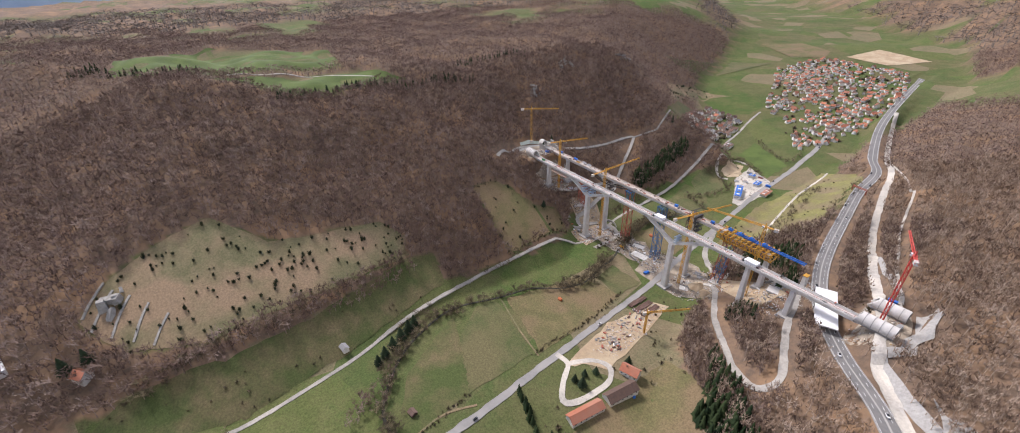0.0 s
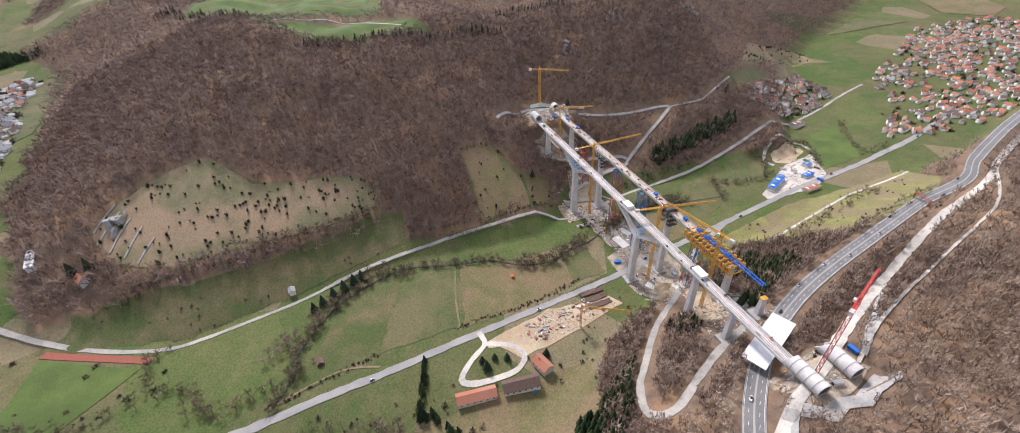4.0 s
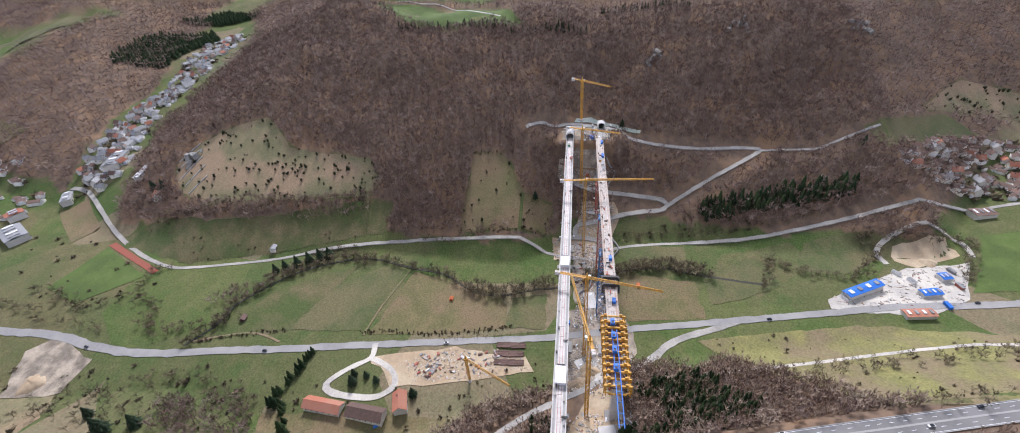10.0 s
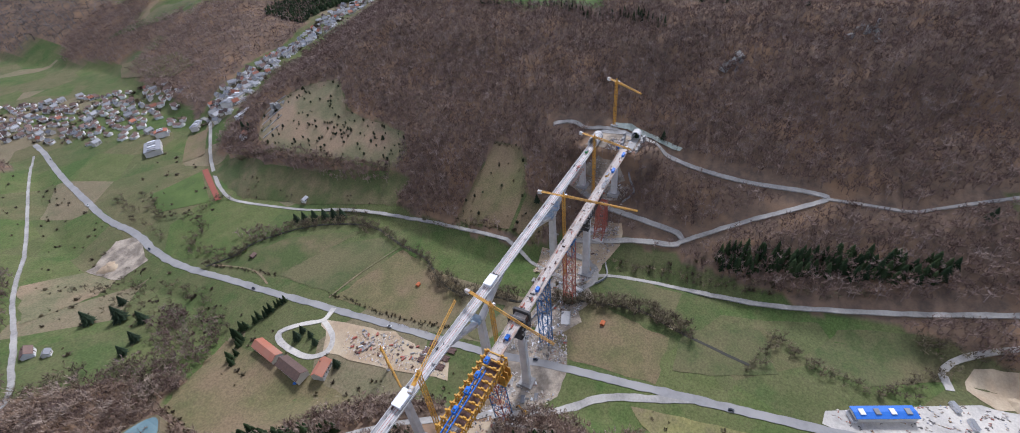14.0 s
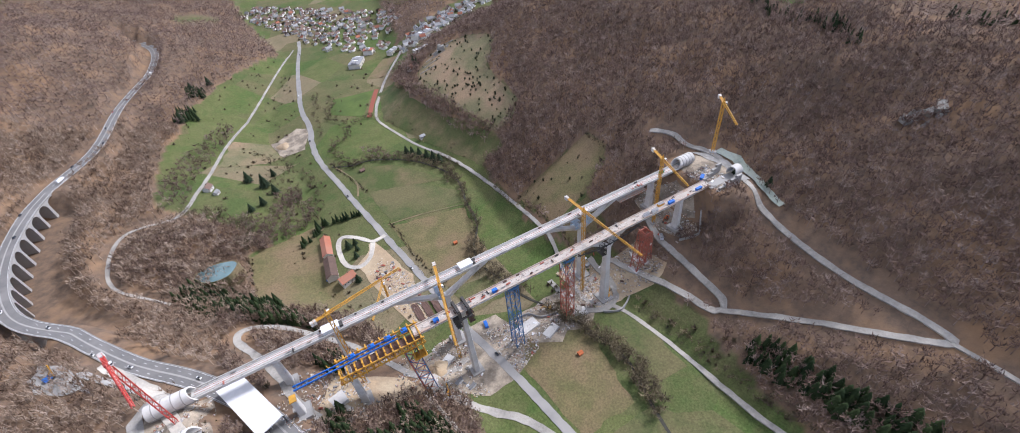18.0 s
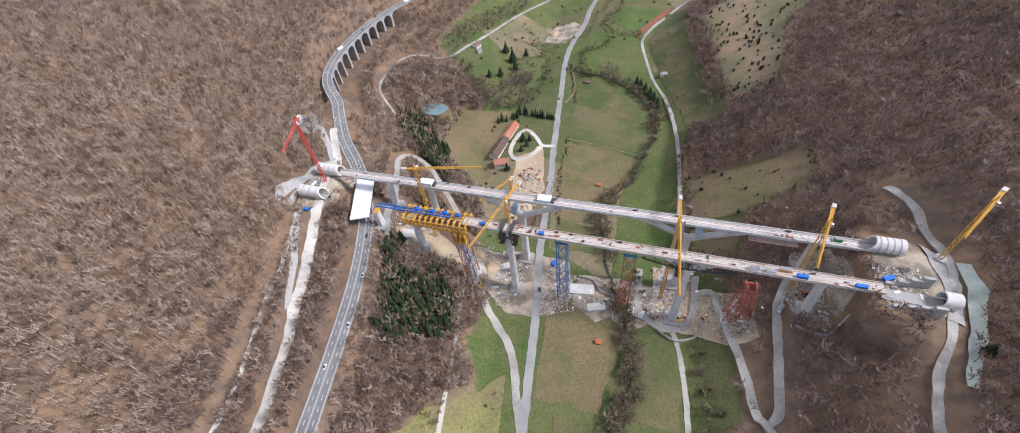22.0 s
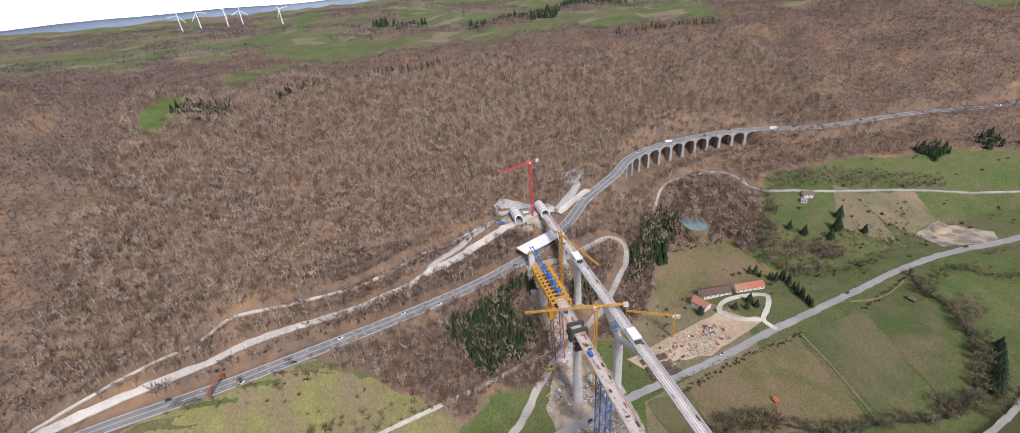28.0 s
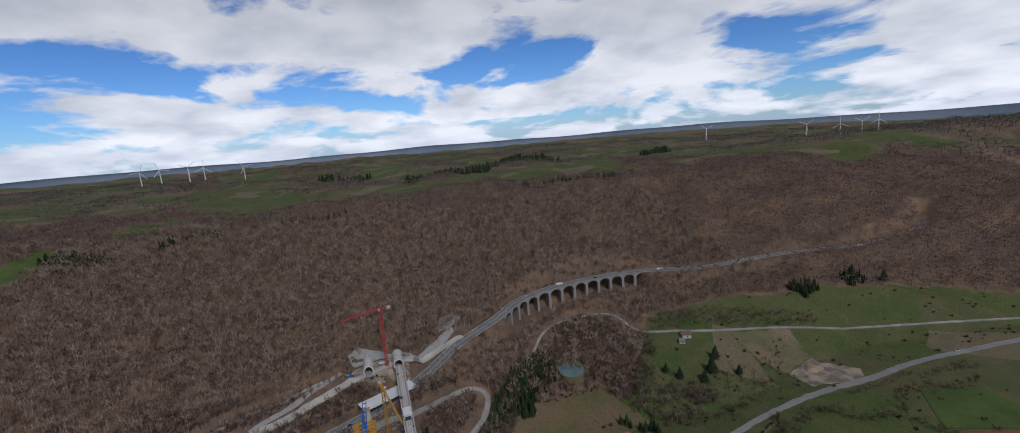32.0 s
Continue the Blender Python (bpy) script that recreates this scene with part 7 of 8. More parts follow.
road("stream", ((182, 348), (205, 338), (234, 337), (275, 309), (301, 264), (307, 230), (298, 187), (293, 145), (273, 109), (268, 76), (280, 37), (284, 14), (300, -20), (312, -52), (320, -97), (310, -140), (300, -190)), 2.6, M_STREAM, "narrow dark stream through the meadows", 0.42, "stream")
road("hill_lane", ((700, 300), (720, 230), (705, 160), (690, 120)), 3.0, M_GRAVEL, "pale lane across the hilltop field", 0.9)
road("meadow_path", ((200, 199), (240, 196), (292, 186)), 1.6, M_DRY, "worn earth path between two fields", 0.5)
road("meadow_path", ((188, 268), (196, 300), (186, 344)), 1.8, M_DRY, "worn tan track in the meadow", 0.45)


# ---------------------------------------------------------------- vehicles
def car_proto(mat, label, truck=False):
    top = empty("truck" if truck else "car", None, label, "truck" if truck else "car", "vehicles on the roads")
    L, Wd, Hh = (10.0, 2.5, 3.2) if truck else (4.5, 1.8, 0.85)
    bm = bmesh.new()
    add_box(bm, 0, 0, 0.45 + Hh / 2, L, Wd, Hh, taper=0.96)
    bmesh.ops.bevel(bm, geom=bm.edges[:], offset=0.12, segments=1, affect="EDGES")
    part("body", bm, mat, top)
    bm = bmesh.new()
    if truck:
        add_box(bm, L / 2 + 1.3, 0, 1.7, 2.2, 2.4, 2.4, taper=0.9)
    else:
        add_box(bm, -0.25, 0, 0.45 + Hh + 0.3, 2.4, 1.6, 0.6, taper=0.75)
    part("cabin", bm, M_GLASS if not truck else M_WHITE, top)
    w_me = None
    for sx in (-0.32, 0.32):
        for sy in (-1, 1):
            if w_me is None:
                bm = bmesh.new()
                add_tube(bm, (0, -0.12, 0), (0, 0.12, 0), 0.42, 10)
                w = part("wheel", bm, M_DARK, top)
                w_me = w.data
            else:
                w = new("wheel", w_me)
                w.parent = top
            w.location = (sx * L, sy * Wd * 0.48, 0.42)
    return top


V_WHITE = make_mat("white_car_paint", (0.75, 0.75, 0.75), (0.72, 0.72, 0.72), 1.0, 0.3)
V_DARK = make_mat("dark_car_paint", (0.04, 0.045, 0.06), (0.035, 0.04, 0.05), 1.0, 0.3)
V_RED = make_mat("red_car_paint", (0.45, 0.03, 0.03), (0.40, 0.03, 0.03), 1.0, 0.3)
protos = [car_proto(V_WHITE, "white car on the road"), car_proto(V_DARK, "dark car on the road"), car_proto(V_RED, "red car on the road"), car_proto(V_WHITE, "white box truck on the motorway", True)]
used = set()
spots = []
full = hwy_curve(-420, 700, 3.0)
for k in range(26):
    i = int(len(full) * (k + 0.3 + 0.4 * rng.random()) / 26)
    q, d = full[i], full[min(i + 1, len(full) - 1)] - full[i - 1]
    L = math.hypot(d[0], d[1])
    o = rng.choice((-5.2, -2.2, 2.2, 5.2))
    spots.append(((q[0] - d[1] / L * o, q[1] + d[0] / L * o, q[2] + 0.52), math.atan2(d[1], d[0]), rng.choices((0, 1, 2, 3), (4, 4, 1, 2))[0]))
mr = resample(MAIN_ROAD, 3.0)
for k in range(9):
    i = int(len(mr) * (k + 0.5) / 9)
    q, d = mr[i], mr[min(i + 1, len(mr) - 1)] - mr[i - 1]
    L = math.hypot(d[0], d[1])
    o = rng.choice((-2, 2))
    x, y = q[0] - d[1] / L * o, q[1] + d[0] / L * o
    spots.append(((x, y, gz1(x, y) + 0.7), math.atan2(d[1], d[0]), rng.choice((0, 1, 1))))
for loc, a, k in spots:
    m = Matrix.Translation(loc) @ Matrix.Rotation(a, 4, "Z")
    if k in used:
        copy_thing(protos[k], m)
    else:
        protos[k].matrix_basis = m
        used.add(k)


# ---------------------------------------------------------------- wind turbines on the horizon
def turbine(x, y, h, spin, label):
    top = empty("wind_turbine", Matrix.Translation((x, y, gz1(x, y))) @ Matrix.Rotation(math.atan2(-y, 500 - x), 4, "Z"), label, "wind turbine", "wind turbines")
    bm = bmesh.new()
    add_tube(bm, (0, 0, -5), (0, 0, h), 3.4, 10, 1.8)
    part("tower", bm, M_WHITE, top)
    bm = bmesh.new()
    add_box(bm, 0, 0, h + 1.6, 9, 3.6, 3.6, taper=0.8)
    part("nacelle", bm, M_WHITE, top)
    for k in range(3):
        a = spin + 2.094 * k
        bm = bmesh.new()
        add_beam(bm, (5, 0, h + 1.6), (5, 0.6 * h * math.sin(a), h + 1.6 + 0.6 * h * math.cos(a)), 1.9, 2.4)
        part("blade", bm, M_WHITE, top)
    return top


for i, (x, y) in enumerate(((-2450, -1150), (-2480, -1070), (-2520, -950), (-2540, -880), (-2590, -690))):
    turbine(x, y, 80, 0.4 + 1.3 * i, "white wind turbine standing far out on the plateau")
for i, (x, y) in enumerate(((-1300, 2180), (-1190, 2270), (-1120, 2320), (-1070, 2360), (-1700, 1900))):
    turbine(x, y, 62, 0.9 + 1.1 * i, "white wind turbine far behind the wooded hill")



# ---------------------------------------------------------------- conifers, hedges and junipers
def along(pts, step, width, seed):
    r = random.Random(seed)
    out = []
    for q in resample(pts, step):
        out.append((q[0] + r.uniform(-width, width), q[1] + r.uniform(-width, width)))
    return np.array(out)


def within(poly, step, seed):
    xs, ys = [p[0] for p in poly], [p[1] for p in poly]
    x, y = scatter(min(xs), max(xs), min(ys), max(ys), step, seed)
    k = inside(x, y, poly)
    return np.stack([x[k], y[k]], 1)


for seed, poly, lb in (
    (41, ((624, 707), (745, 737), (790, 690), (753, 658), (643, 655)), "dark spruce stand across the side valley"),
    (42, ((837, 770), (938, 737), (894, 650), (831, 704)), "dark spruce stand on the far slope"),
    (43, ((380, -150), (398, -140), (412, -285), (396, -282)), "dark spruce belt along the foot of the woods"),
    (44, ((112, -96), (128, -92), (150, -120), (140, -140), (118, -124)), "dark spruces below the motorway"),
    (45, ((8, 160), (40, 118), (64, 120), (56, 150), (30, 175)), "dark spruces above the farm"),
    (46, ((-268, -405), (-268, -369), (-287, -335), (-245, -330), (-220, -364)), "spruce plantation on the ridge"),
    (48, ((20, 150), (16, 132), (30, 120), (38, 140), (32, 160)), "dark spruces on the slope below the motorway"),
    (49, ((90, -34), (104, -40), (106, -62), (94, -66)), "dark spruces on the bank below the canopy"),
    (38, ((132, -52), (150, -54), (156, -84), (142, -84)), "dark spruces beside the site road"),
    (39, ((44, 520), (70, 520), (72, 545), (48, 548)), "dark spruce clump at the upper wood edge"),
    (40, ((60, 580), (84, 582), (88, 606), (64, 606)), "dark spruce clump at the upper wood edge"),
    (181, BANK_SPRUCES, "dark spruces on the bank below the motorway"),
    (182, ((30, 126), (44, 136), (78, 134), (80, 112), (104, 66), (86, 60), (60, 100)), "dark spruces between the pond and the farm"),
    (47, ((90, 20), (118, 30), (122, 6), (100, 0)), "spruces inside the haul road loop"),
):
    p = within(poly, 4.8, seed)
    p = p[clear_of_roads(p[:, 0], p[:, 1])]
    plant("spruce_stand", FIRS, p[:, 0], p[:, 1], (13, 20) if seed in (38, 43, 44, 49, 181, 182) else (10, 16), 1.1, M_FIRS, lb, "spruces", seed)
for seed, pts, w, lb in (
    (51, ((617, 267), (647, 188), (645, 110), (650, 10), (634, -9)), 5, "dark spruce row along the hilltop field"),
    (52, ((719, -33), (729, -80), (695, -153)), 6, "dark spruce row on the plateau"),
    (53, ((-428, 286), (-448, 382), (-423, 514)), 8, "dark spruce row on the ridge above the motorway"),
    (54, ((-374, -155), (-384, -55)), 6, "dark spruce row on the near ridge"),
    (55, ((-254, -283), (-287, -220)), 3, "dark shrubs along the ridge meadow"),
    (56, ((700, 330), (760, 420), (820, 470)), 8, "dark spruces beside the plateau fields"),
    (57, ((141, 236), (160, 234), (178, 232)), 2, "tall dark spruce hedge beside the farm"),
    (58, ((112, 212), (124, 222), (134, 236)), 2.5, "dark spruce hedge above the farm"),
):
    p = along(pts, 3.6, w, seed)
    plant("spruce_row", FIRS, p[:, 0], p[:, 1], (9, 16), 1.0, M_FIRS, lb, "spruces", seed)

for seed, pts, w, lb in ((171, ((-1020, 120), (-1080, 260), (-1060, 380)), 26, "dark spruce stand on the far plateau"), (172, ((-1380, 480), (-1420, 640), (-1380, 760)), 34, "dark spruce stand beyond the fields"), (173, ((-1300, -150), (-1340, -20)), 30, "dark spruce stand above the far valley"), (174, ((-900, 900), (-960, 1020)), 24, "dark spruce stand beside the far fields")):
    p = along(pts, 2.5, w, seed)
    plant("far_spruces", FIRS_FAR, p[:, 0], p[:, 1], (20, 30), 1.6, M_FIRS, lb, "spruces", seed)

# single conifers, each a thing of its own
fir = empty("conifer", None, "", "conifer", "single conifers")
v, f, _ = conifer_variant(random.Random(9), 13, 16)
m_fir = make_mat("solitary_spruce_needles", (0.018, 0.032, 0.015), (0.032, 0.05, 0.022), 0.5, 0.95, per_object=0.25)
crown = link_mesh("crown", [tuple(p * (12, 12, 12)) for p in v], [tuple(q) for q in f[3:]], m_fir, fir)
bm = bmesh.new()
add_tube(bm, (0, 0, -0.6), (0, 0, 10.5), 0.35, 8, 0.05)
part("trunk", bm, M_TRUNK, fir)
first = True
for x, y, s, lb in ((87, 336, 1.1, "tall dark spruce on the meadow slope"), (114, 351, 0.8, "dark spruce on the meadow slope"), (103, 304, 1.0, "dark spruce on the meadow slope"), (96, 318, 1.3, "broad dark spruce on the meadow slope"), (81, 276, 0.8, "young spruce on the meadow slope"), (91, 285, 0.9, "dark spruce beside its neighbour in the meadow"), (153, 168, 0.6, "small dark spruce in the farmyard island"), (157, 178, 0.55, "small dark spruce in the farmyard island"), (150, 186, 0.8, "dark spruce in the farmyard island"), (158, 188, 0.6, "small dark spruce in the farmyard island"), (278, 329, 0.8, "dark spruce in the row beside the stream"), (283, 321, 0.9, "dark spruce in the row beside the stream"), (289, 311, 1.0, "dark spruce in the row beside the stream"), (295, 301, 1.05, "dark spruce in the row beside the stream"), (300, 291, 1.1, "dark spruce in the row beside the stream"), (305, 283, 1.0, "dark spruce in the row beside the stream"), (372, 492, 1.0, "dark spruce beside the red-roofed house"), (371, 502, 1.1, "dark spruce beside the red-roofed house"), (146, 132, 0.7, "round dark spruce beside the farmhouse"), (52, 520, 1.2, "dark spruce at the upper wood edge"), (71, 596, 1.3, "dark spruce at the upper wood edge"), (94, 623, 1.1, "dark spruce at the upper wood edge"), (498, -62, 0.7, "dark spruce beside the portal road"), (488, -36, 0.6, "dark spruce standing alone at the portal"), (392, 44, 0.7, "dark bush-like spruce in the clearing"), (448, -300, 0.9, "dark spruce above the houses")):
    m = Matrix.Translation((x, y, gz1(x, y) + 0.3)) 
    s *= 1.45
    ob = fir if first else copy_thing(fir, m)
    if first:
        fir.matrix_basis = m
        first = False
    ob.scale = (s * 1.7, s * 1.7, s)
    tagged(ob, lb)

# junipers on the two heaths
jun = empty("juniper", None, "dark rounded juniper bush on the dry heath", "juniper", "junipers on the heath")
v, f, _ = shrub_variant(random.Random(4), 60)
link_mesh("foliage", [tuple(p * (2.0, 2.0, 2.4)) for p in v], [tuple(q) for q in f], M_BUSH, jun)
spots = []
r = random.Random(77)
for poly, n in ((HEATH, 165), (HEATH_2, 60), (CLEARING, 14)):
    xs, ys = [p[0] for p in poly], [p[1] for p in poly]
    while n:
        x, y = r.uniform(min(xs), max(xs)), r.uniform(min(ys), max(ys))
        if bool(inside(np.array([x]), np.array([y]), poly)[0]):
            spots.append((x, y, r.uniform(0.7, 1.8)))
            n -= 1
first = True
for x, y, s in spots:
    m = Matrix.Translation((x, y, gz1(x, y) + 0.3))
    ob = jun if first else copy_thing(jun, m)
    first = False
    ob.matrix_basis = m @ Matrix.Rotation(r.uniform(0, 6.28), 4, "Z")
    ob.scale = (s * r.uniform(0.8, 1.2), s, s * r.uniform(0.8, 1.6))

# bare trees and hedges on the valley floor
for seed, pts, w, step, h, lb in (
    (61, ((182, 348), (205, 338), (234, 337), (275, 309), (301, 264), (307, 230), (298, 187), (293, 145), (273, 109)), 5, 1.5, (6, 11), "budding willows along the stream"),
    (62, ((273, 109), (268, 76), (280, 37), (290, 20)), 9, 0.9, (8, 13), "pale budding trees along the stream"),
    (63, ((300, -20), (312, -52), (322, -97), (312, -140)), 9, 0.6, (7, 13), "bare hedge trees along the stream"),
    (64, ((296, -193), (335, -203), (319, -223), (311, -264), (347, -285), (360, -275), (356, -319), (358, -356), (308, -336)), 5, 1.5, (5, 9), "bare hedge round the pasture"),
    (65, ((233, 489), (222, 470), (250, 452), (276, 462), (290, 450)), 4, 2.4, (5, 9), "bare hedge beside the football pitch"),
    (66, ((258, 540), (240, 500), (228, 520), (240, 560)), 5, 3, (6, 10), "bare trees behind the football pitch"),
    (67, ((206, 120), (211, 92), (216, 60), (222, 30)), 1.5, 2.4, (2, 4), "low hedge beside the valley road"),
    (68, ((366, -60), (370, -120), (374, -190), (382, -250)), 5, 2.0, (4, 8), "scrub above the lane"),
    (69, ((342, 226), (338, 150), (352, 100)), 3, 2.6, (4, 8), "scrub along the wood edge"),
    (70, ((374, 258), (350, 372), (345, 440), (340, 480)), 5, 1.8, (6, 11), "bare tree belt below the heath"),
    (77, ((300, 232), (312, 262), (296, 300), (262, 322)), 9, 1.6, (6, 11), "bare trees in the stream bend"),
    (78, ((212, 330), (196, 372), (205, 400), (226, 412), (236, 440)), 7, 1.8, (5, 10), "bare trees and scrub beside the brook"),
    (79, ((96, 250), (112, 300), (118, 360), (130, 420)), 16, 2.2, (4, 9), "scattered bare trees on the meadow slope"),
    (71, ((110, 230), (135, 262), (150, 320), (140, 380)), 10, 2.6, (5, 10), "bare trees along the brook"),
    (72, ((60, 215), (80, 240), (70, 262), (40, 280)), 10, 1.8, (8, 13), "bare trees round the pond"),
    (73, ((196, 430), (204, 470), (214, 500)), 4, 3, (4, 8), "bare shrubs beside the valley road"),
    (74, ((372, -430), (300, -400), (285, -440)), 5, 3, (5, 9), "bare trees beside the field"),
    (75, ((160, -70), (178, -140), (196, -240), (215, -340)), 10, 2.4, (5, 10), "bare scrub on the lower slope"),
    (76, ((140, -210), (150, -270), (160, -340)), 9, 3.0, (5, 9), "bare shrubs on the yellowish slope"),
):
    p = along(pts, step, w, seed)
    plant("hedge", BARE, p[:, 0], p[:, 1], h, 1.5, M_BUDS, lb, "hedge", seed)
p = np.concatenate([along(pts, 1.5, 2.5, 80 + i) for i, pts in enumerate((((348, 137), (359, 28)), ((436, 131), (438, 92)), ((201, 271), (186, 340)), ((205, 202), (212, 123), (227, 57)), ((60, 120), (70, 205))))])
plant("shrubs", SHRUBS, p[:, 0], p[:, 1], (1.2, 3.0), 0.8, M_BUDS, "low bare shrubs along field edges", "shrubs", 90)

# dense bare trees round the pond and along the brook
for seed, poly, st, lb in (
    (131, ((-18, 196), (-20, 226), (2, 256), (45, 257), (79, 270), (99, 249), (88, 213), (66, 213), (62, 172), (47, 166), (17, 158)), 4.6, "dark bare trees crowding round the pond"),
    (135, ((84, 215), (112, 225), (135, 262), (128, 310), (104, 300), (92, 260)), 5.4, "bare trees and thicket on the slope beside the farm"),
    (136, ((20, 300), (40, 296), (52, 352), (80, 420), (110, 500), (92, 506), (56, 430), (30, 360)), 6.0, "bare trees along the upper edge of the meadow"),
    (132, ((93, 260), (119, 280), (136, 306), (122, 311), (103, 283)), 4.6, "bare trees in the brook hollow"),
    (133, ((236, 330), (262, 318), (250, 360), (226, 372)), 5.5, "bare tree clump beside the stream"),
    (134, ((346, 378), (372, 262), (358, 250), (338, 330)), 5.5, "bare trees below the heath"),
):
    p = within(poly, st, seed)
    p = p[(np.hypot(p[:, 0] - 46, p[:, 1] - 181) > 21) & ~inside(p[:, 0], p[:, 1], FARM_MEADOW)]
    plant("tree_clump", BARE, p[:, 0], p[:, 1], (7, 13), 1.25, M_BARE, lb, "trees", seed, trunk_tone=1.0)

# dark scrub and brambles on the site banks and meadow slopes
for seed, poly, st, h, lb in (
    (141, ((56, 40), (64, -10), (84, -56), (130, -50), (160, -44), (170, -90), (120, -110), (70, -70), (50, -10)), 4.2, (1.5, 4.5), "dark bramble scrub on the banks below the motorway"),
    (150, ((20, -60), (30, -60), (64, -134), (94, -214), (126, -330), (146, -316), (118, -190), (76, -62), (52, -20), (30, 0)), 3.6, (1.0, 3.2), "brown scrub on the bank above the motorway"),
    (142, ((70, 80), (110, 30), (150, 14), (190, 14), (190, 60), (140, 100), (110, 110)), 6.0, (1.2, 3.5), "scrub between the haul road and the farm"),
    (143, NEAR_MEADOW, 6.6, (0.8, 3.4), "brown tussocks and brambles on the meadow slope"),
    (144, LOW_SLOPE, 7.0, (0.8, 3.0), "brown scrub on the lower slope"),
    (145, FOOT_MEADOW, 8.0, (0.8, 2.4), "tussocks on the foot meadow"),
    (146, CLEARING, 6.5, (0.6, 2.4), "brown scrub in the clearing"),
    (147, ((362, -44), (374, -60), (384, -120), (392, -140), (372, -250), (366, -190), (362, -110)), 4.0, (1.5, 4.0), "scrub on the bank above the lane"),
    (148, ((300, 20), (330, 18), (330, -30), (300, -40), (276, -20)), 5.0, (1.2, 4.0), "scrub below the unfinished deck"),
    (149, ((240, 430), (300, 470), (316, 520), (350, 560), (330, 600), (260, 560), (220, 480)), 8.0, (1.0, 3.5), "scrub round the pitches"),
):
    p = within(poly, st, seed)
    rs = np.random.RandomState(seed)
    p = p[(_wave(p[:, 0], p[:, 1], 46, seed * 0.37) + rs.uniform(-0.7, 0.7, len(p)) > 0.25) & clear_of_roads(p[:, 0], p[:, 1])]
    plant("scrub", SHRUBS + BARE_FAR, p[:, 0], p[:, 1], h, 1.3, M_BUDS, lb, "scrub", seed)

# village gardens: small bare trees and shrubs
for seed, poly, st, lb in ((91, VILLAGE_WEST, 9, "garden trees in the side valley"), (92, VILLAGE_BEND, 12, "garden trees of the upper village"), (93, VILLAGE_LANE, 8, "dark garden trees between the houses"), (94, VILLAGE_EAST, 15, "garden trees of the sunny village")):
    p = within(poly, st, seed)
    plant("garden_trees", BARE_FAR + SHRUBS, p[:, 0], p[:, 1], (3, 7), 1.5, M_BUDS, lb, "garden trees", seed)

# limestone outcrops in the woods
def outcrop(x, y, n, label):
    r = random.Random(int(x + y))
    top = empty("rock_outcrop", Matrix.Translation((x, y, gz1(x, y))), label, "rock", "limestone outcrops")
    for _ in range(n):
        dx, dy = r.uniform(-12, 12), r.uniform(-14, 14)
        s = r.uniform(3, 8)
        bm = bmesh.new()
        m = Matrix.Translation((dx, dy, gz1(x + dx, y + dy) - gz1(x, y) + s * 0.4)) @ Matrix.Rotation(r.uniform(0, 3), 4, Vector((r.random(), r.random(), r.random() + 0.2)))
        add_box(bm, 0, 0, 0, s, s * r.uniform(0.6, 1.2), s * r.uniform(1.2, 2.4), m, 0.7)
        part("rock", bm, M_ROCK, top)
    return top


outcrop(600, -102, 9, "pale limestone outcrop among bare trees")
outcrop(640, -203, 12, "grey limestone cliff high in the woods")
outcrop(615, -330, 10, "grey limestone cliff above the meadow")
outcrop(400, 470, 8, "pale limestone rocks beside the heath")

# ---------------------------------------------------------------- from the plan sheet to the ground
# How far places round the bridge lie from where the plan sheet draws them: place, then shift east, north and up.
SHIFT_BRIDGE = ((60, 0, 0, 0, 0), (60, -60, 0, 0, 0), (60, 60, 0, 0, 0), (200, -60, 0, 0, 0), (200, 0, 0, 0, 0), (200, 70, 0, 0, 0), (350, -60, 0, 0, 0), (350, 0, 0, 0, 0), (350, 70, 0, 0, 0), (420, -30, 2, 0, 0), (470, -15, 13, 0, 0), (490, -15, 14, 0, 0), (18, -12, -6, 0, 0), (131, 175, 2, -2, 2), (257, 128, 3, -5, 0), (291, -72, 0, 0, 0), (30, -60, -4, 0, 0))
SHIFT_NORTH = ((364, 497, 9, 52, -8), (330, 612, -20, 120, -4), (398, 628, 17, 102, -5), (313, 523, -10, 56, 0), (280, 462, -20, 8, 0), (258, 534, -29, 48, 0), (422, 263, 10, 0, -4), (376, 257, 18, 0, -5), (436, 131, 12, -5, 0), (96, 318, -5, 55, -16), (150, 442, -28, 44, -8), (56, 327, -37, 55, -22), (46, 181, -30, 33, -24), (188, 460, -10, 62, 0), (175, 320, -4, 18, 0), (300, 264, 6, 0, 0), (700, 690, 170, 270, 0), (380, 580, 50, 140, -4), (470, 575, 85, 170, 0), (610, 603, 135, 152, 0), (770, 645, 230, 160, 0))
SHIFT_UPPER = ((455, 690, 10, 200, 0), (470, 800, 20, 220, 0), (330, 665, -30, 140, 0), (300, 1010, 0, 300, 0), (900, 750, 240, 250, 0))
SHIFT_MOTORWAY = ((-15, 77, -11, -4, 0), (-53, 126, -22, 18, -4), (-77, 165, -46, 22, -9), (-85, 210, -62, 32, -13), (-82, 260, -76, 56, -18), (-66, 316, -92, 76, -24), (-50, 356, -94, 92, -28), (-22, 440, -80, 90, -28), (4, 690, -50, 130, -30), (54, -14, 0, 0, 2), (118, -190, -4, 0, 0), (147, -316, -2, -6, 2), (190, -480, 0, -10, 0), (205, -230, -3, 0, 0), (-268, -405, -30, -60, 0), (-400, -340, -20, -30, 0), (-600, 100, -40, 20, 0))
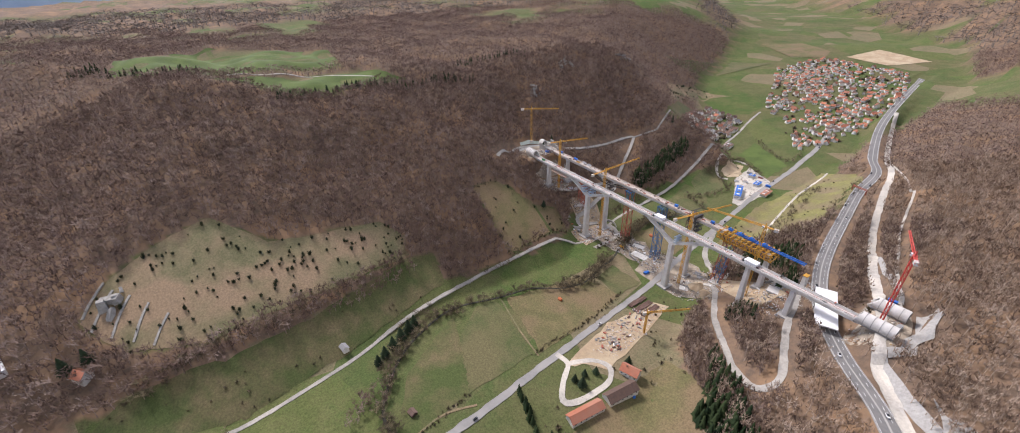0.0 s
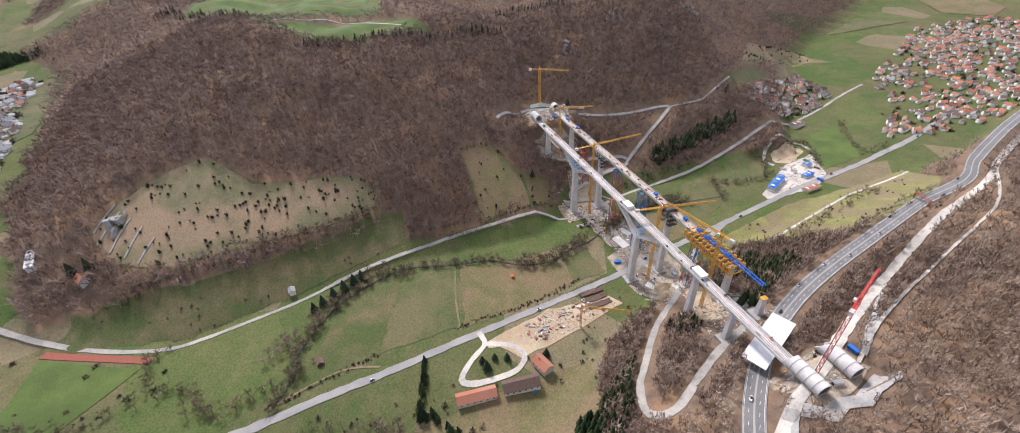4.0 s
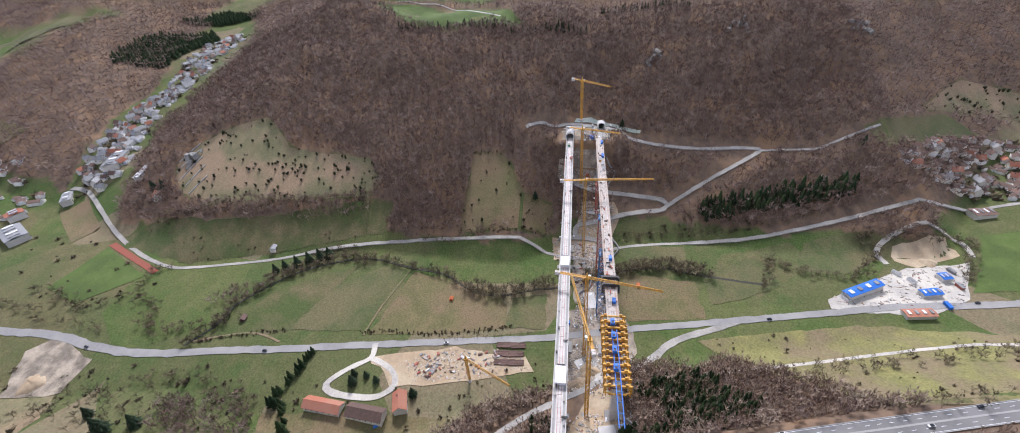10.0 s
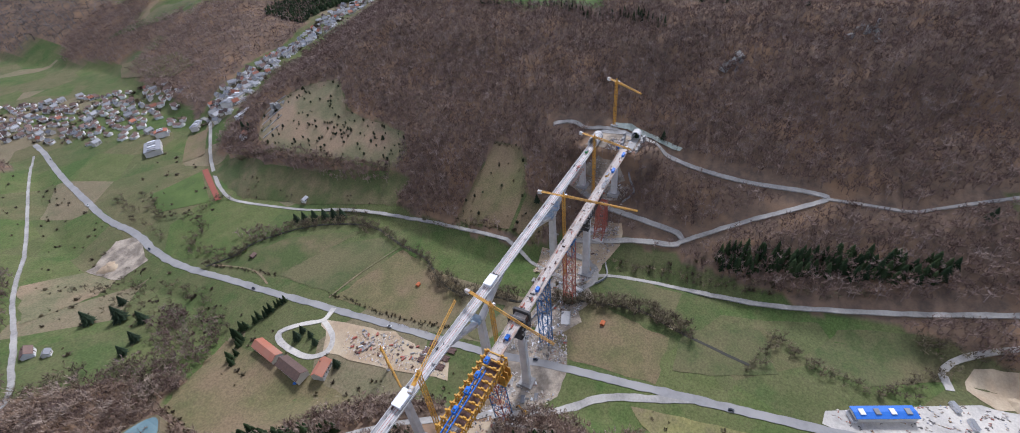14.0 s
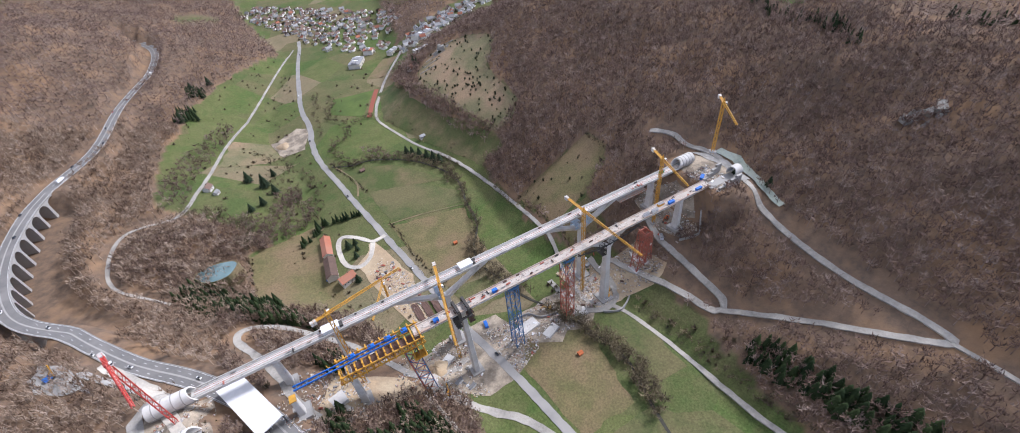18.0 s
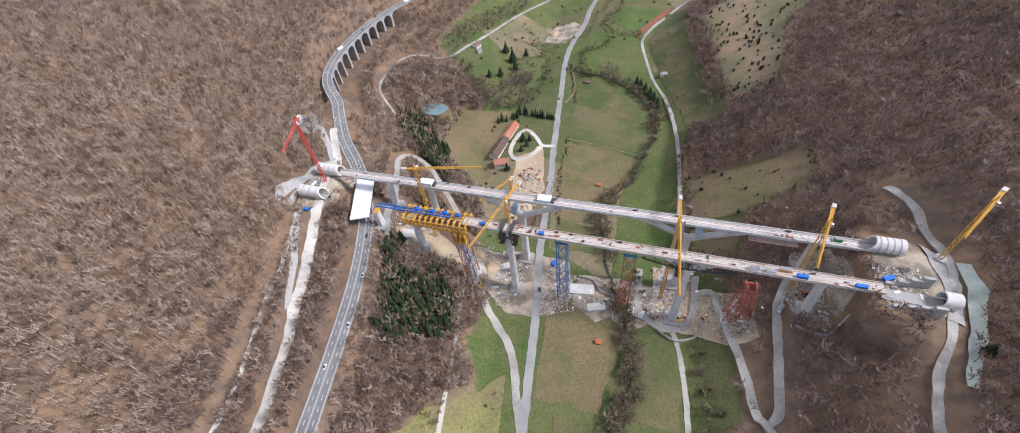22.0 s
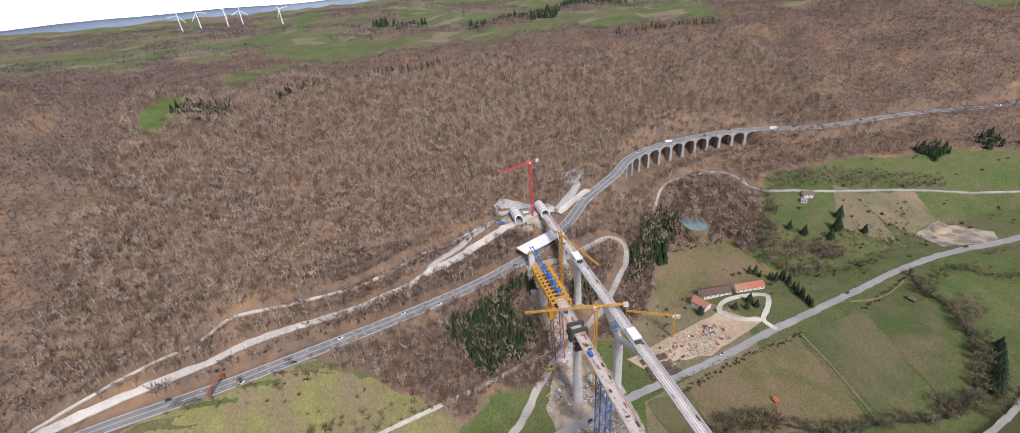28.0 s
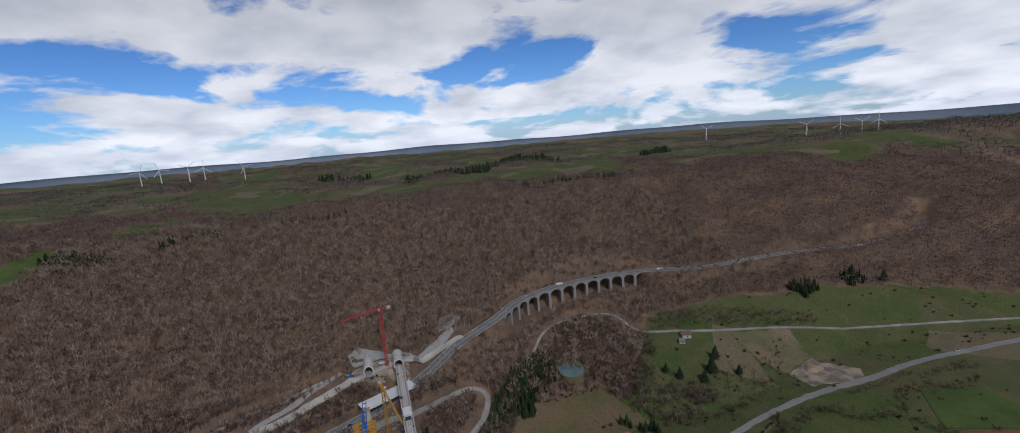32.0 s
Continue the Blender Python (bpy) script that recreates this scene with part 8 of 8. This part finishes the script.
SHIFT_EAST = ((451, -212, 32, -22, -8), (399, -108, 10, -8, -2), (291, -263, -4, -18, 4), (348, -320, 16, -65, -8), (452, -340, 52, -75, -16), (600, -102, 30, -12, 0), (671, 81, 78, 4, -8), (700, 300, 190, 60, 0), (421, -439, 40, -130, -10), (363, -192, 0, -8, 0), (300, -450, 30, -95, -2), (600, -800, 80, -320, 0), (281, -392, 0, -60, 0), (330, -900, 60, -380, 0), (560, -446, 90, -120, 0))
SHIFT_RIM = tuple((300 + 4300 * math.cos(a), 100 + 4300 * math.sin(a), 0, 0, 0) for a in (0.5236 * i for i in range(12)))
SHIFTS = np.array(SHIFT_BRIDGE + SHIFT_NORTH + SHIFT_UPPER + SHIFT_MOTORWAY + SHIFT_EAST + SHIFT_RIM, float)
_reach = np.hypot(SHIFTS[:, None, 0] - SHIFTS[None, :, 0], SHIFTS[:, None, 1] - SHIFTS[None, :, 1])
SHIFT_W = np.linalg.solve(6.0 * np.eye(len(SHIFTS)) - _reach, SHIFTS[:, 2:])


SHEET = np.arange(-5200.0, 5201.0, 25.0)
_sx, _sy = np.meshgrid(SHEET, SHEET, indexing="ij")
_sheet = np.zeros((len(SHEET), len(SHEET), 3))
for _row, _w in zip(SHIFTS, SHIFT_W):
    _sheet -= np.hypot(_sx - _row[0], _sy - _row[1])[:, :, None] * _w


def surveyed(p):
    """Moves points (n, 3) of the plan sheet to where they lie on the ground."""
    p = np.asarray(p, float)
    u = np.clip((p[:, :2] - SHEET[0]) / 25.0, 0, len(SHEET) - 1.001)
    i = u.astype(int)
    f = u - i
    a, b, fx, fy = i[:, 0], i[:, 1], f[:, :1], f[:, 1:]
    return p + (_sheet[a, b] * (1 - fx) + _sheet[a + 1, b] * fx) * (1 - fy) + (_sheet[a, b + 1] * (1 - fx) + _sheet[a + 1, b + 1] * fx) * fy


def survey_mesh(me, at=None):
    v = np.empty(len(me.vertices) * 3, np.float32)
    me.vertices.foreach_get("co", v)
    v = v.reshape(-1, 3).astype(float)
    v = surveyed(v) if at is None else surveyed(v + np.array(at)) - surveyed([at])
    me.vertices.foreach_set("co", v.astype(np.float32).ravel())
    me.update()


done_meshes = set()
for ob in list(scene.objects):
    if ob.type not in ("MESH", "EMPTY"):
        continue
    on_sheet = ob.parent is None or (ob.parent.type == "MESH" and ob.parent.parent is None and ob.parent.location.length < 0.01)
    long_one = ob.parent is not None and ob.parent.name.startswith("arch_viaduct")
    if ob.type == "MESH" and (long_one or (on_sheet and ob.location.length < 0.01)):
        if ob.data.name not in done_meshes:
            done_meshes.add(ob.data.name)
            survey_mesh(ob.data, org if long_one else None)
    elif on_sheet and not ob.name.startswith("rail_viaduct"):
        ob["sheet_place"] = tuple(ob.location)
for ob in list(scene.objects):
    if "sheet_place" in ob:
        ob.location = Vector(surveyed([tuple(ob["sheet_place"])])[0])
        del ob["sheet_place"]

# ---------------------------------------------------------------- from plan units to metres
for me in bpy.data.meshes:
    me.transform(Matrix.Scale(UNIT, 4))
for ob in scene.objects:
    if ob.type in ("MESH", "EMPTY"):
        ob.location = ob.location * UNIT
